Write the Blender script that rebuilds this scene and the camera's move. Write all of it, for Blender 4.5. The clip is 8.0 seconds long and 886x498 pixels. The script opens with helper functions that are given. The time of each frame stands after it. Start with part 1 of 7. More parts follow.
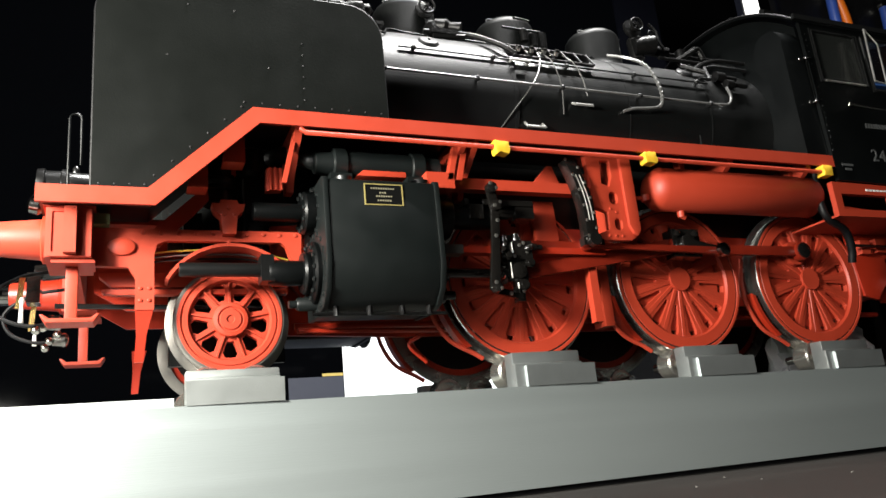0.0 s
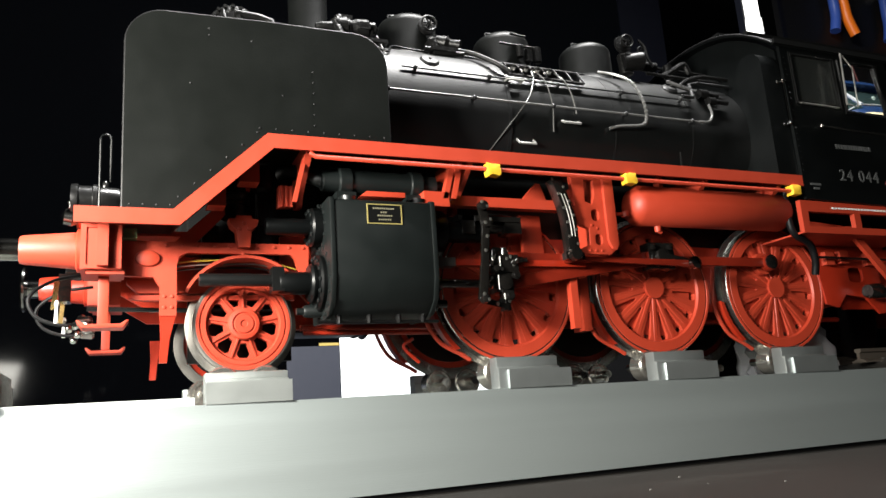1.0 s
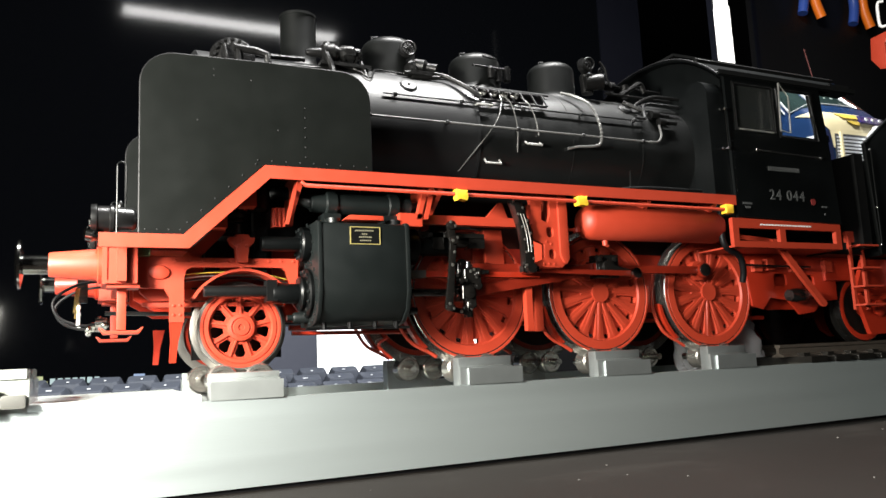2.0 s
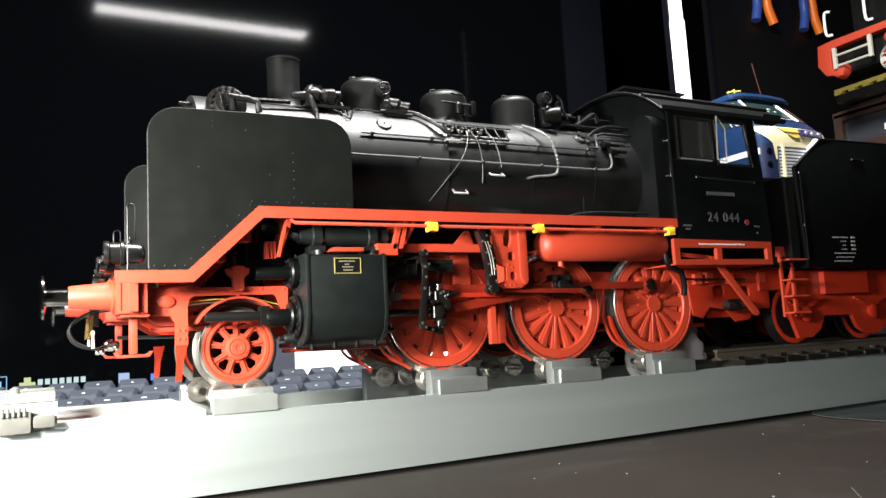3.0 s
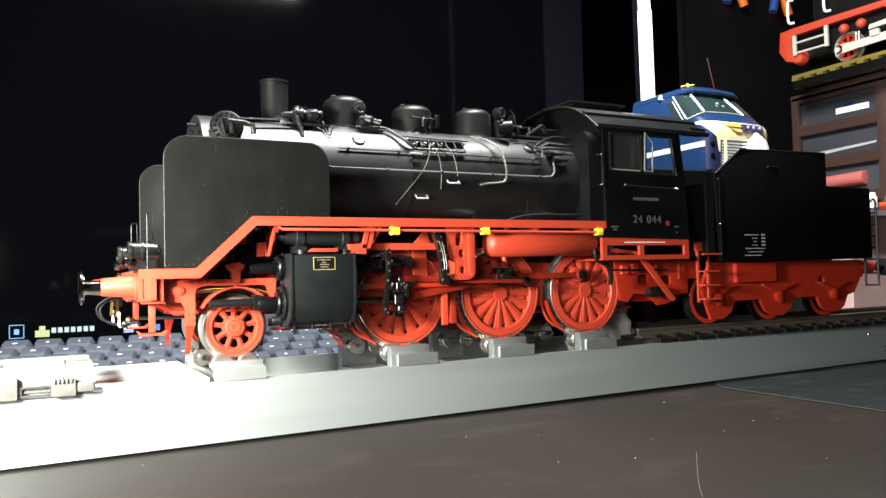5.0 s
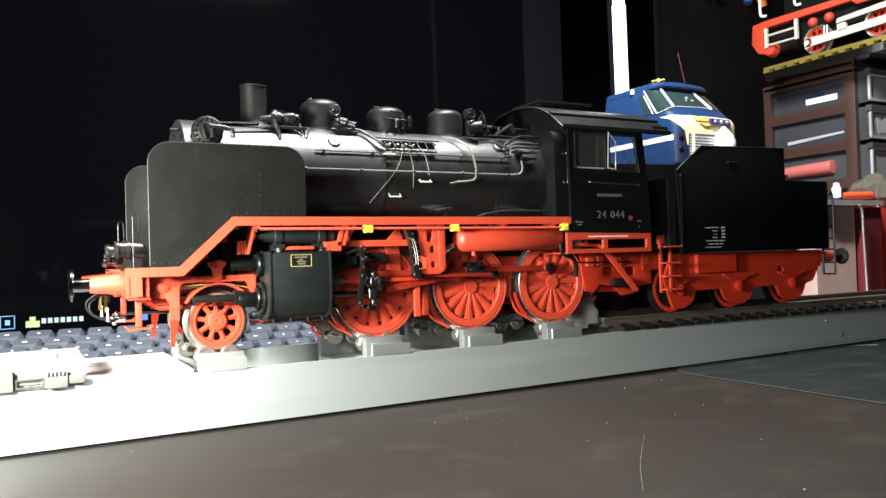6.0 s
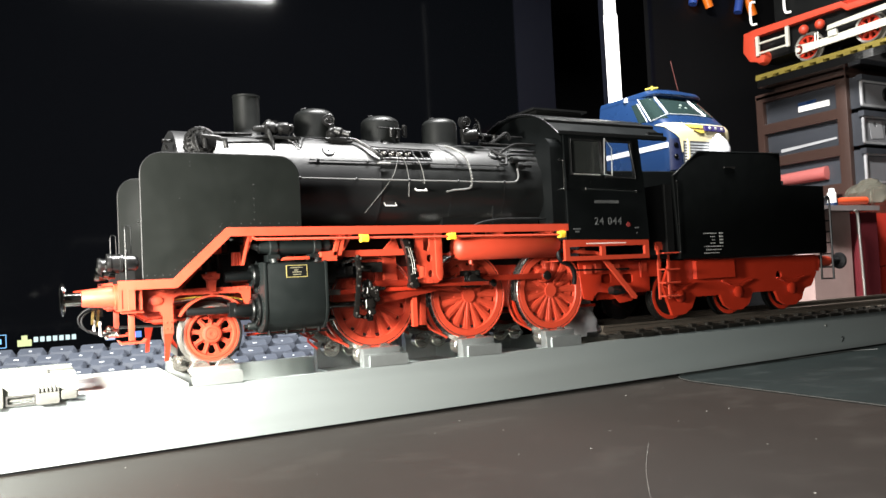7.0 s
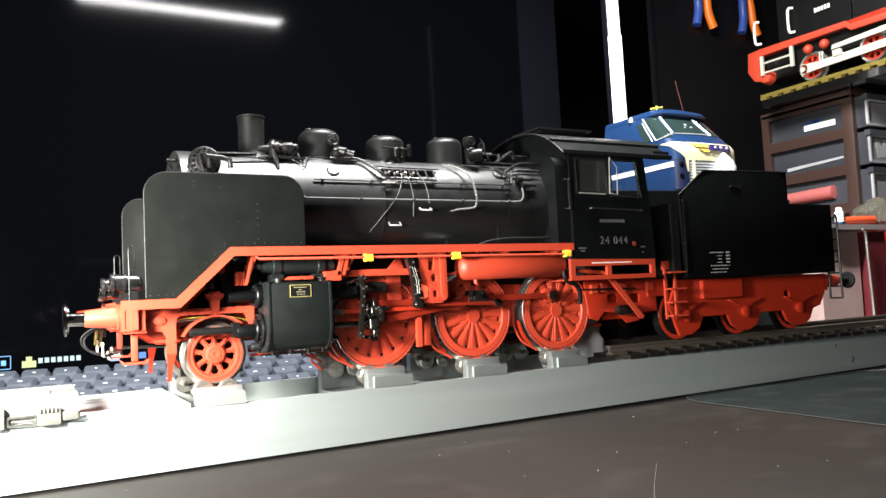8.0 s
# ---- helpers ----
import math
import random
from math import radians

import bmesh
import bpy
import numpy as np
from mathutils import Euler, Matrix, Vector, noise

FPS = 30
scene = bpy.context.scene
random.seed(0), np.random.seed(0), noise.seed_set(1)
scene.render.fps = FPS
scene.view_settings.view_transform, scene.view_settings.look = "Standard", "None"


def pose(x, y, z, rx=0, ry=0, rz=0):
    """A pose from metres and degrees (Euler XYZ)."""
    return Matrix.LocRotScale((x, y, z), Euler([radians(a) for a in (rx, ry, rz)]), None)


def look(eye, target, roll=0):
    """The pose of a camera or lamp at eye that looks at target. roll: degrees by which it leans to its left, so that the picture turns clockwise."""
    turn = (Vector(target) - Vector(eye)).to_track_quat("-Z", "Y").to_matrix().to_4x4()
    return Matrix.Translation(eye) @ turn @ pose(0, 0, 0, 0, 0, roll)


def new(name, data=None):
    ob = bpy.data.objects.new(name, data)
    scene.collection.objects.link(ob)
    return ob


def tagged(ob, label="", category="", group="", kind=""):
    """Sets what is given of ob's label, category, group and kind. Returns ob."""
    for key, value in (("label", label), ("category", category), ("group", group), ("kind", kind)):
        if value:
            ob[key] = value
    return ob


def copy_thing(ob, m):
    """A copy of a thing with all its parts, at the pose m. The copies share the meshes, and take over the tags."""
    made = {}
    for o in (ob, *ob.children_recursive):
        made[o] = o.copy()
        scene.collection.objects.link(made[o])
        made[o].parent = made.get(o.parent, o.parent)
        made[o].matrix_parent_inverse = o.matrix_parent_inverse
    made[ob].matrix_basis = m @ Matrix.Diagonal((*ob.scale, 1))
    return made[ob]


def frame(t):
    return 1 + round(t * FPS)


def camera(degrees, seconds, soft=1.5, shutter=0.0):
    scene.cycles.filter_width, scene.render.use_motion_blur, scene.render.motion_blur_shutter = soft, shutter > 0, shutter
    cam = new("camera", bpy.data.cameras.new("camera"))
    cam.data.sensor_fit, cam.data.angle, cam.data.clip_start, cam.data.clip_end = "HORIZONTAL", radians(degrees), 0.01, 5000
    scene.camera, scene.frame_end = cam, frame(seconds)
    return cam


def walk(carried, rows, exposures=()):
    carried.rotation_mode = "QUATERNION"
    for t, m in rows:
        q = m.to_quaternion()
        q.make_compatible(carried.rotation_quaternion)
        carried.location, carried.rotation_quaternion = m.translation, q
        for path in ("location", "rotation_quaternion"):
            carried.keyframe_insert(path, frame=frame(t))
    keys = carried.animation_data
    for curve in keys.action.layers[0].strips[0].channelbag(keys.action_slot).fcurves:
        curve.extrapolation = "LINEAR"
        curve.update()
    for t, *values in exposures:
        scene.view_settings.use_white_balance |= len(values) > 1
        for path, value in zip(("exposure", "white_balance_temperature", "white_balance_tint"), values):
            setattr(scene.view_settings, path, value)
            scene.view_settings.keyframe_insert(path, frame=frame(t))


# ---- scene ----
S = 1 / 32          # everything is written in metres of the full-size engine and built at 1:32
BASE = 1.1          # rail head above the table, full-size metres
MID = 8.0


def at(x, y, z):
    """A place of the full-size drawing in the world of the model."""
    return Vector(((x - MID) * S, y * S, (z + BASE) * S))


cam = camera(60.0, 8.0)
PATH = [
    (0, (1.179, -6.852, -0.801), (1.944, -5.084, -0.265), -5.7),
    (0.5, (1.012, -7.052, -0.713), (1.79, -5.285, -0.193), -5.4),
    (1, (0.94, -7.551, -0.485), (1.717, -5.759, -0.055), -4.0),
    (2.5, (0.265, -9.156, 0.256), (1.148, -7.377, 0.501), -2.6),
    (3, (0.05, -9.64, 0.406), (0.962, -7.875, 0.637), -3.1),
    (3.5, (-0.157, -10.112, 0.569), (0.767, -8.351, 0.775), -3.2),
    (4, (-0.452, -10.735, 0.69), (0.476, -8.971, 0.858), -2.5),
    (4.5, (-0.466, -11.199, 0.87), (0.46, -9.43, 0.988), -1.8),
    (6, (-0.533, -12.494, 1.218), (0.421, -10.736, 1.248), -1.8),
    (6.5, (-0.558, -12.37, 1.118), (0.408, -10.62, 1.18), -2.6),
    (7, (-0.508, -12.346, 1.117), (0.46, -10.597, 1.186), -2.7),
    (7.5, (-0.48, -12.314, 1.091), (0.489, -10.567, 1.19), -2.6),
    (8, (-0.458, -12.302, 1.096), (0.497, -10.549, 1.22), -2.8),
]
walk(cam, [(t, look(at(*eye), at(*target), roll)) for t, eye, target, roll in PATH], [(0, -0.64), (1, -0.52), (2.5, -0.12), (4.5, 0.2), (6, 0.44), (8, 0.5)])

# ---- light ----
world = bpy.data.worlds.new("room_dark")
world.use_nodes = True
world.node_tree.nodes["Background"].inputs["Color"].default_value = (0.55, 0.65, 0.8, 1)
world.node_tree.nodes["Background"].inputs["Strength"].default_value = 0.035
scene.world = world


def tube_light(name, eye, target, length, width, watts, colour):
    data = bpy.data.lights.new(name, "AREA")
    data.shape, data.size, data.size_y, data.energy, data.color = "RECTANGLE", length * S, width * S, watts, colour
    ob = new(name, data)
    ob.matrix_world = look(at(*eye), at(*target))
    return ob


tube_light("light_bar", (6.6, -2.0, 15.8), (6.6, -1.6, 0), 9.6, 0.9, 15.4, (1.0, 0.99, 0.97))
tube_light("desk_lamp_light", (-3.4, -4.7, 2.2), (1.2, -1.2, 0.0), 1.5, 1.5, 4.0, (1.0, 0.97, 0.88))
# added fill behind the viewpoint; no known window or lamp stands there
tube_light("room_fill_light", (-9.4, -15.2, 4.2), (2.5, 0, 1.5), 6.2, 6.0, 2.0, (1.0, 0.98, 0.94))

# ---- materials ----


def mat(name, colour, rough=0.5, metal=0.0, vary=0.12, scale=300.0, bump=0.1, spec=0.5, coat=0.0, emit=None, stretch=None, fine=2500.0):
    """A procedural surface: a colour with stains at one scale and a fine grain at another."""
    m = bpy.data.materials.new(name)
    m.use_nodes = True
    nt = m.node_tree
    n, l = nt.nodes, nt.links
    b = n["Principled BSDF"]
    tc = n.new("ShaderNodeTexCoord")
    mp = n.new("ShaderNodeMapping")
    if stretch:
        mp.inputs["Scale"].default_value = stretch
    l.new(tc.outputs["Object"], mp.inputs["Vector"])
    n1 = n.new("ShaderNodeTexNoise")
    n1.inputs["Scale"].default_value, n1.inputs["Detail"].default_value = scale, 5
    n2 = n.new("ShaderNodeTexNoise")
    n2.inputs["Scale"].default_value, n2.inputs["Detail"].default_value = fine, 3
    l.new(mp.outputs["Vector"], n1.inputs["Vector"])
    l.new(mp.outputs["Vector"], n2.inputs["Vector"])
    info = n.new("ShaderNodeObjectInfo")
    mix = n.new("ShaderNodeMix")
    mix.data_type = "RGBA"
    lo = [max(0.0, c * (1 - vary)) for c in colour]
    hi = [min(1.0, c * (1 + vary)) for c in colour]
    mix.inputs["A"].default_value, mix.inputs["B"].default_value = (*lo, 1), (*hi, 1)
    add = n.new("ShaderNodeMath")
    add.operation = "MULTIPLY_ADD"
    add.inputs[1].default_value, add.inputs[2].default_value = 0.3, 0.0
    l.new(info.outputs["Random"], add.inputs[0])
    add2 = n.new("ShaderNodeMath")
    add2.operation = "MULTIPLY_ADD"
    add2.inputs[1].default_value = 0.7
    l.new(n1.outputs["Fac"], add2.inputs[0])
    l.new(add.outputs[0], add2.inputs[2])
    l.new(add2.outputs[0], mix.inputs["Factor"])
    l.new(mix.outputs["Result"], b.inputs["Base Color"])
    rr = n.new("ShaderNodeMapRange")
    rr.inputs["To Min"].default_value, rr.inputs["To Max"].default_value = max(0.02, rough * 0.8), min(1.0, rough * 1.2)
    l.new(n1.outputs["Fac"], rr.inputs["Value"])
    l.new(rr.outputs["Result"], b.inputs["Roughness"])
    b.inputs["Metallic"].default_value = metal
    b.inputs["Specular IOR Level"].default_value = spec
    b.inputs["Coat Weight"].default_value = coat
    if bump:
        bp = n.new("ShaderNodeBump")
        bp.inputs["Strength"].default_value, bp.inputs["Distance"].default_value = bump, 0.0002
        l.new(n2.outputs["Fac"], bp.inputs["Height"])
        l.new(bp.outputs["Normal"], b.inputs["Normal"])
    if emit:
        b.inputs["Emission Color"].default_value, b.inputs["Emission Strength"].default_value = (*emit[0], 1), emit[1]
    return m


def smeared(name, colour, smear, scale, level, stretch, rough, spec):
    """A dark surface with soft pale smears of dust and rubbed-in streaks over a fine grain."""
    m = mat(name, colour, rough, vary=0.6, scale=scale * 0.8, bump=0.3, spec=spec, stretch=stretch)
    n, l = m.node_tree.nodes, m.node_tree.links
    b = n["Principled BSDF"]
    base = b.inputs["Base Color"].links[0].from_socket
    tc = n.new("ShaderNodeTexCoord")
    mp = n.new("ShaderNodeMapping")
    mp.inputs["Scale"].default_value, mp.inputs["Rotation"].default_value = (1.0, 1.5, 1.0), (0, 0, 0.5)
    blot = n.new("ShaderNodeTexNoise")
    blot.inputs["Scale"].default_value, blot.inputs["Detail"].default_value, blot.inputs["Roughness"].default_value = scale * 2.2, 7, 0.62
    edge = n.new("ShaderNodeMapRange")
    edge.inputs["From Min"].default_value, edge.inputs["From Max"].default_value, edge.inputs["To Max"].default_value = level, level + 0.3, 0.8
    over = n.new("ShaderNodeMix")
    over.data_type = "RGBA"
    over.inputs["B"].default_value = (*smear, 1)
    l.new(tc.outputs["Object"], mp.inputs["Vector"])
    l.new(mp.outputs["Vector"], blot.inputs["Vector"])
    l.new(blot.outputs["Fac"], edge.inputs["Value"])
    l.new(edge.outputs["Result"], over.inputs["Factor"])
    l.new(base, over.inputs["A"])
    l.new(over.outputs["Result"], b.inputs["Base Color"])
    return m


def glass(name, tint=(1, 1, 1), rough=0.02):
    m = bpy.data.materials.new(name)
    m.use_nodes = True
    b = m.node_tree.nodes["Principled BSDF"]
    b.inputs["Base Color"].default_value = (*tint, 1)
    b.inputs["Transmission Weight"].default_value, b.inputs["Roughness"].default_value, b.inputs["IOR"].default_value = 1.0, rough, 1.35
    return m


BLACK = mat("satin_black_paint", (0.0042, 0.0044, 0.0044), 0.34, vary=0.2, scale=120, bump=0.06, spec=0.32)
BLACK_HOT = mat("boiler_black_paint", (0.0055, 0.0058, 0.0062), 0.44, vary=0.25, scale=160, bump=0.15, spec=0.36)
BLACK_JACKET = mat("jacket_black_paint", (0.0026, 0.003, 0.003), 0.37, vary=0.3, scale=160, bump=0.1, spec=0.6)
BLACK_DOME = mat("dome_black_paint", (0.0032, 0.0036, 0.0035), 0.42, vary=0.25, scale=160, bump=0.14, spec=0.15)
BLACK_CAST = mat("cast_black_metal", (0.0042, 0.0042, 0.0042), 0.36, vary=0.5, scale=500, bump=0.8, spec=0.17, fine=1200)
BLACK_CYL = mat("cylinder_black_paint", (0.0036, 0.0054, 0.0053), 0.42, vary=0.15, scale=140, bump=0.05)
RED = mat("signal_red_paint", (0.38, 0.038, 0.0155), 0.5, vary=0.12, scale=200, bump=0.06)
# RED with shade put into the colour, for far-side, inner and tender parts
RED_DARK = mat("shaded_red_paint", (0.3, 0.02, 0.007), 0.36, vary=0.16, scale=200, bump=0.06)
# RED darkened for the shadow in which the rods lie
ROD_RED = mat("shaded_rod_red", (0.17, 0.014, 0.006), 0.3, vary=0.3, scale=200, bump=0.06)
STEEL = mat("bright_steel", (0.5, 0.49, 0.46), 0.18, 1.0, vary=0.15, scale=300, bump=0.04)
DEFLECTOR = mat("deflector_black_paint", (0.0036, 0.0044, 0.0038), 0.3, vary=0.3, scale=90, bump=0.12, spec=0.55)
TYRE = mat("tyre_steel", (0.21, 0.2, 0.182), 0.42, 0.8, vary=0.25, scale=300, bump=0.05)
DRIVER_TYRE = mat("oiled_tyre_steel", (0.3, 0.29, 0.27), 0.26, 0.95, vary=0.3, scale=300)
DARKSTEEL = mat("oily_dark_steel", (0.006, 0.0055, 0.005), 0.14, 0.0, vary=0.4, scale=500, bump=0.7, fine=900, coat=0.6)
DARKCHROME = mat("dark_chrome", (0.2, 0.2, 0.19), 0.16, 1.0, vary=0.3, scale=400, bump=0.1)
RAILGREY = mat("grey_handrail", (0.16, 0.16, 0.155), 0.3, 0.6, vary=0.2)
# pale, rougher steel for small parts and edges that should glint
GLINT = mat("glint_steel", (0.75, 0.73, 0.68), 0.36, 1.0, vary=0.2, scale=500, bump=0.3, fine=1500)
CAB_BLACK = mat("cab_black_paint", (0.0022, 0.0027, 0.0028), 0.36, vary=0.3, scale=120, bump=0.12, spec=0.2)
GLOSS_BLACK = mat("gloss_black_enamel", (0.004, 0.004, 0.004), 0.12, vary=0.3, scale=300, bump=0.1, coat=1.0)
LAMP_BLACK = mat("lamp_black_enamel", (0.004, 0.004, 0.004), 0.3, vary=0.3, scale=300, bump=0.2, coat=0.3)
BRASS = mat("brass", (0.72, 0.52, 0.2), 0.25, 1.0, vary=0.15)
YELLOW = mat("yellow_foam", (0.75, 0.45, 0.02), 0.7, vary=0.12, scale=900, bump=0.4)
ALU = mat("brushed_aluminium", (0.6, 0.67, 0.67), 0.45, 0.78, vary=0.07, scale=120, bump=0.12, stretch=(0.04, 1, 1), fine=4000)
PALE_ALU = mat("pale_sanded_aluminium", (0.62, 0.66, 0.65), 0.7, 0.3, vary=0.08, scale=150, bump=0.1)
BEARING = mat("ball_bearing_steel", (0.6, 0.58, 0.53), 0.24, 0.92, vary=0.15, scale=300)
# channel floor: slightly darker and yellower than ALU
ALU_WEB = mat("channel_aluminium", (0.5, 0.51, 0.46), 0.42, 0.6, vary=0.2, scale=60, bump=0.08, stretch=(0.1, 1, 1))
ALU_BLOCK = mat("milled_aluminium", (0.4, 0.43, 0.43), 0.36, 0.8, vary=0.15, scale=200, bump=0.15)
# paler copy of ALU_BLOCK; the strong light on the lead rest is in its colour
LEAD_BLOCK = mat("lit_milled_aluminium", (0.46, 0.49, 0.48), 0.4, 0.75, vary=0.15, scale=200, bump=0.15)
PIPE = mat("dark_pipe_metal", (0.09, 0.09, 0.092), 0.28, 0.7, vary=0.2)
TABLE = smeared("dark_table_laminate", (0.0064, 0.005, 0.0041), (0.0165, 0.0143, 0.0122), 11, 0.54, (0.9, 0.55, 1.0), 0.5, 0.09)
RUBBER = mat("black_rubber", (0.004, 0.004, 0.0045), 0.5, spec=0.2)
WHITE = mat("white_lettering", (0.75, 0.75, 0.72), 0.6, vary=0.05)
GREY_TXT = mat("grey_lettering", (0.05, 0.053, 0.053), 0.6, vary=0.05)
PALE_IRON = mat("pale_iron", (0.22, 0.22, 0.21), 0.4, 0.2)
GREEN = mat("olive_green_plastic", (0.1, 0.12, 0.05), 0.5)
GLASS = glass("clear_glazing")
# dust and the pane's grey reflection are both put into this colour
SMOKED = mat("dusty_reflecting_glazing", (0.03, 0.033, 0.031), 0.22, vary=0.5, scale=60, bump=0.0, spec=0.5)
SMOKED.node_tree.nodes["Principled BSDF"].inputs["Transmission Weight"].default_value = 0.5
TENDER_BLACK = mat("tender_black_paint", (0.0016, 0.0019, 0.0019), 0.5, vary=0.3, scale=120, bump=0.1, spec=0.04)

# ---- builders ----
ORIGIN = {}


def thing(name, base, label, category, group="", kind=""):
    ob = new(name)
    ob.location = at(*base)
    ob.empty_display_size = 0.01
    ORIGIN[ob.name] = Vector(ob.location)
    return tagged(ob, label, category, group, kind)


def settle_mesh(name, bm, material):
    bmesh.ops.recalc_face_normals(bm, faces=bm.faces)
    me = bpy.data.meshes.new(name)
    bm.to_mesh(me)
    bm.free()
    for poly in me.polygons:
        poly.use_smooth = True
    me.set_sharp_from_angle(angle=radians(38))
    me.materials.append(material)
    return me


def part(name, bm, material, parent, label="", bevel=0.0):
    """Links a bmesh, drawn in full-size metres, as one mesh under a thing or a part."""
    if bevel:
        edges = [e for e in bm.edges if len(e.link_faces) == 2 and e.calc_face_angle(0) > 0.6]
        bmesh.ops.bevel(bm, geom=edges, offset=bevel, segments=2, affect="EDGES", clamp_overlap=True, profile=0.6)
    off = ORIGIN[parent.name]
    for v in bm.verts:
        v.co = at(*v.co) - off
    ob = new(name, settle_mesh(name, bm, material))
    ob.parent = parent
    ORIGIN[ob.name] = off
    if label:
        ob["label"] = label
    return ob


def alone(name, bm, material, label, category, group="", kind="", bevel=0.0):
    """A thing that is one mesh, with its origin at its base."""
    lo = [min(v.co[i] for v in bm.verts) for i in range(3)]
    hi = [max(v.co[i] for v in bm.verts) for i in range(3)]
    if bevel:
        edges = [e for e in bm.edges if len(e.link_faces) == 2 and e.calc_face_angle(0) > 0.6]
        bmesh.ops.bevel(bm, geom=edges, offset=bevel, segments=2, affect="EDGES", clamp_overlap=True, profile=0.6)
    base = at((lo[0] + hi[0]) / 2, (lo[1] + hi[1]) / 2, lo[2])
    for v in bm.verts:
        v.co = at(*v.co) - base
    ob = new(name, settle_mesh(name, bm, material))
    ob.location = base
    ORIGIN[ob.name] = Vector(base)
    return tagged(ob, label, category, group, kind)


def box(bm, x0, x1, y0, y1, z0, z1):
    v = [bm.verts.new((x, y, z)) for x in (x0, x1) for y in (y0, y1) for z in (z0, z1)]
    for f in ((0, 1, 3, 2), (4, 6, 7, 5), (0, 4, 5, 1), (2, 3, 7, 6), (0, 2, 6, 4), (1, 5, 7, 3)):
        bm.faces.new([v[i] for i in f])
    return v


def basis(axis):
    w = Vector(axis).normalized()
    u = w.cross(Vector((0, 0, 1)) if abs(w.z) < 0.9 else Vector((1, 0, 0))).normalized()
    return u, w.cross(u), w


def lathe(bm, prof, origin, axis, seg=24, caps=True):
    """A turned shape: prof gives (distance along the axis, radius)."""
    u, v, w = basis(axis)
    o = Vector(origin)
    rings = []
    for d, r in prof:
        if r < 1e-5:
            rings.append([bm.verts.new(o + w * d)])
        else:
            rings.append([bm.verts.new(o + w * d + (u * math.cos(2 * math.pi * k / seg) + v * math.sin(2 * math.pi * k / seg)) * r) for k in range(seg)])
    for a, b in zip(rings, rings[1:]):
        for k in range(seg):
            j = (k + 1) % seg
            q = [a[k % len(a)], a[j % len(a)], b[j % len(b)], b[k % len(b)]]
            q = list(dict.fromkeys(q))
            if len(q) > 2:
                bm.faces.new(q)
    for r in (rings[0], rings[-1]) if caps else ():
        if len(r) > 2:
            bm.faces.new(r)


def cyl(bm, p0, p1, r, r2=None, seg=16):
    d = Vector(p1) - Vector(p0)
    lathe(bm, [(0, r), (d.length, r if r2 is None else r2)], p0, d, seg)


def ball(bm, c, r, seg=10, squash=1.0, axis=(0, 0, 1)):
    prof = [(-r * squash * math.cos(math.pi * i / 8), r * math.sin(math.pi * i / 8)) for i in range(9)]
    lathe(bm, prof, c, axis, seg)


def curve(pts, n=5):
    """A smooth line through the points."""
    p = [Vector(q) for q in pts]
    p = [2 * p[0] - p[1]] + p + [2 * p[-1] - p[-2]]
    out = []
    for i in range(1, len(p) - 2):
        a, b, c, d = p[i - 1], p[i], p[i + 1], p[i + 2]
        for k in range(n):
            t = k / n
            out.append(0.5 * (2 * b + (c - a) * t + (2 * a - 5 * b + 4 * c - d) * t * t + (3 * b - a - 3 * c + d) * t ** 3))
    return out + [p[-2]]


def tube(bm, pts, r, seg=8):
    pts = [Vector(q) for q in pts]
    rings, u = [], None
    for i, q in enumerate(pts):
        w = (pts[min(i + 1, len(pts) - 1)] - pts[max(i - 1, 0)]).normalized()
        if u is None:
            u = basis(w)[0]
        u = (u - w * u.dot(w)).normalized()
        v = w.cross(u)
        rings.append([bm.verts.new(q + (u * math.cos(2 * math.pi * k / seg) + v * math.sin(2 * math.pi * k / seg)) * r) for k in range(seg)])
    for a, b in zip(rings, rings[1:]):
        for k in range(seg):
            bm.faces.new((a[k], a[(k + 1) % seg], b[(k + 1) % seg], b[k]))
    bm.faces.new(rings[0])
    bm.faces.new(rings[-1])


def plate(bm, outer, lo, hi, axis="y", holes=()):
    """A flat plate: outlines in the plane across the axis, with its holes, from lo to hi along it."""
    def put(a, b, h):
        return {"x": (h, a, b), "y": (a, h, b), "z": (a, b, h)}[axis]
    edges = []
    for loop in (outer, *holes):
        vs = [bm.verts.new(put(a, b, lo)) for a, b in loop]
        edges += [bm.edges.new((vs[i], vs[(i + 1) % len(vs)])) for i in range(len(vs))]
    faces = [g for g in bmesh.ops.triangle_fill(bm, use_beauty=True, use_dissolve=False, edges=edges)["geom"] if isinstance(g, bmesh.types.BMFace)]
    ext = bmesh.ops.extrude_face_region(bm, geom=faces)["geom"]
    shift = Vector(put(0, 0, hi)) - Vector(put(0, 0, lo))
    bmesh.ops.translate(bm, verts=[g for g in ext if isinstance(g, bmesh.types.BMVert)], vec=shift)


def arc(cx, cy, r, a0, a1, n=8, ry=None):
    return [(cx + r * math.cos(radians(a0 + (a1 - a0) * i / n)), cy + (ry or r) * math.sin(radians(a0 + (a1 - a0) * i / n))) for i in range(n + 1)]


def round_rect(x0, x1, z0, z1, r, n=4):
    return arc(x1 - r, z1 - r, r, 0, 90, n) + arc(x0 + r, z1 - r, r, 90, 180, n) + arc(x0 + r, z0 + r, r, 180, 270, n) + arc(x1 - r, z0 + r, r, 270, 360, n)


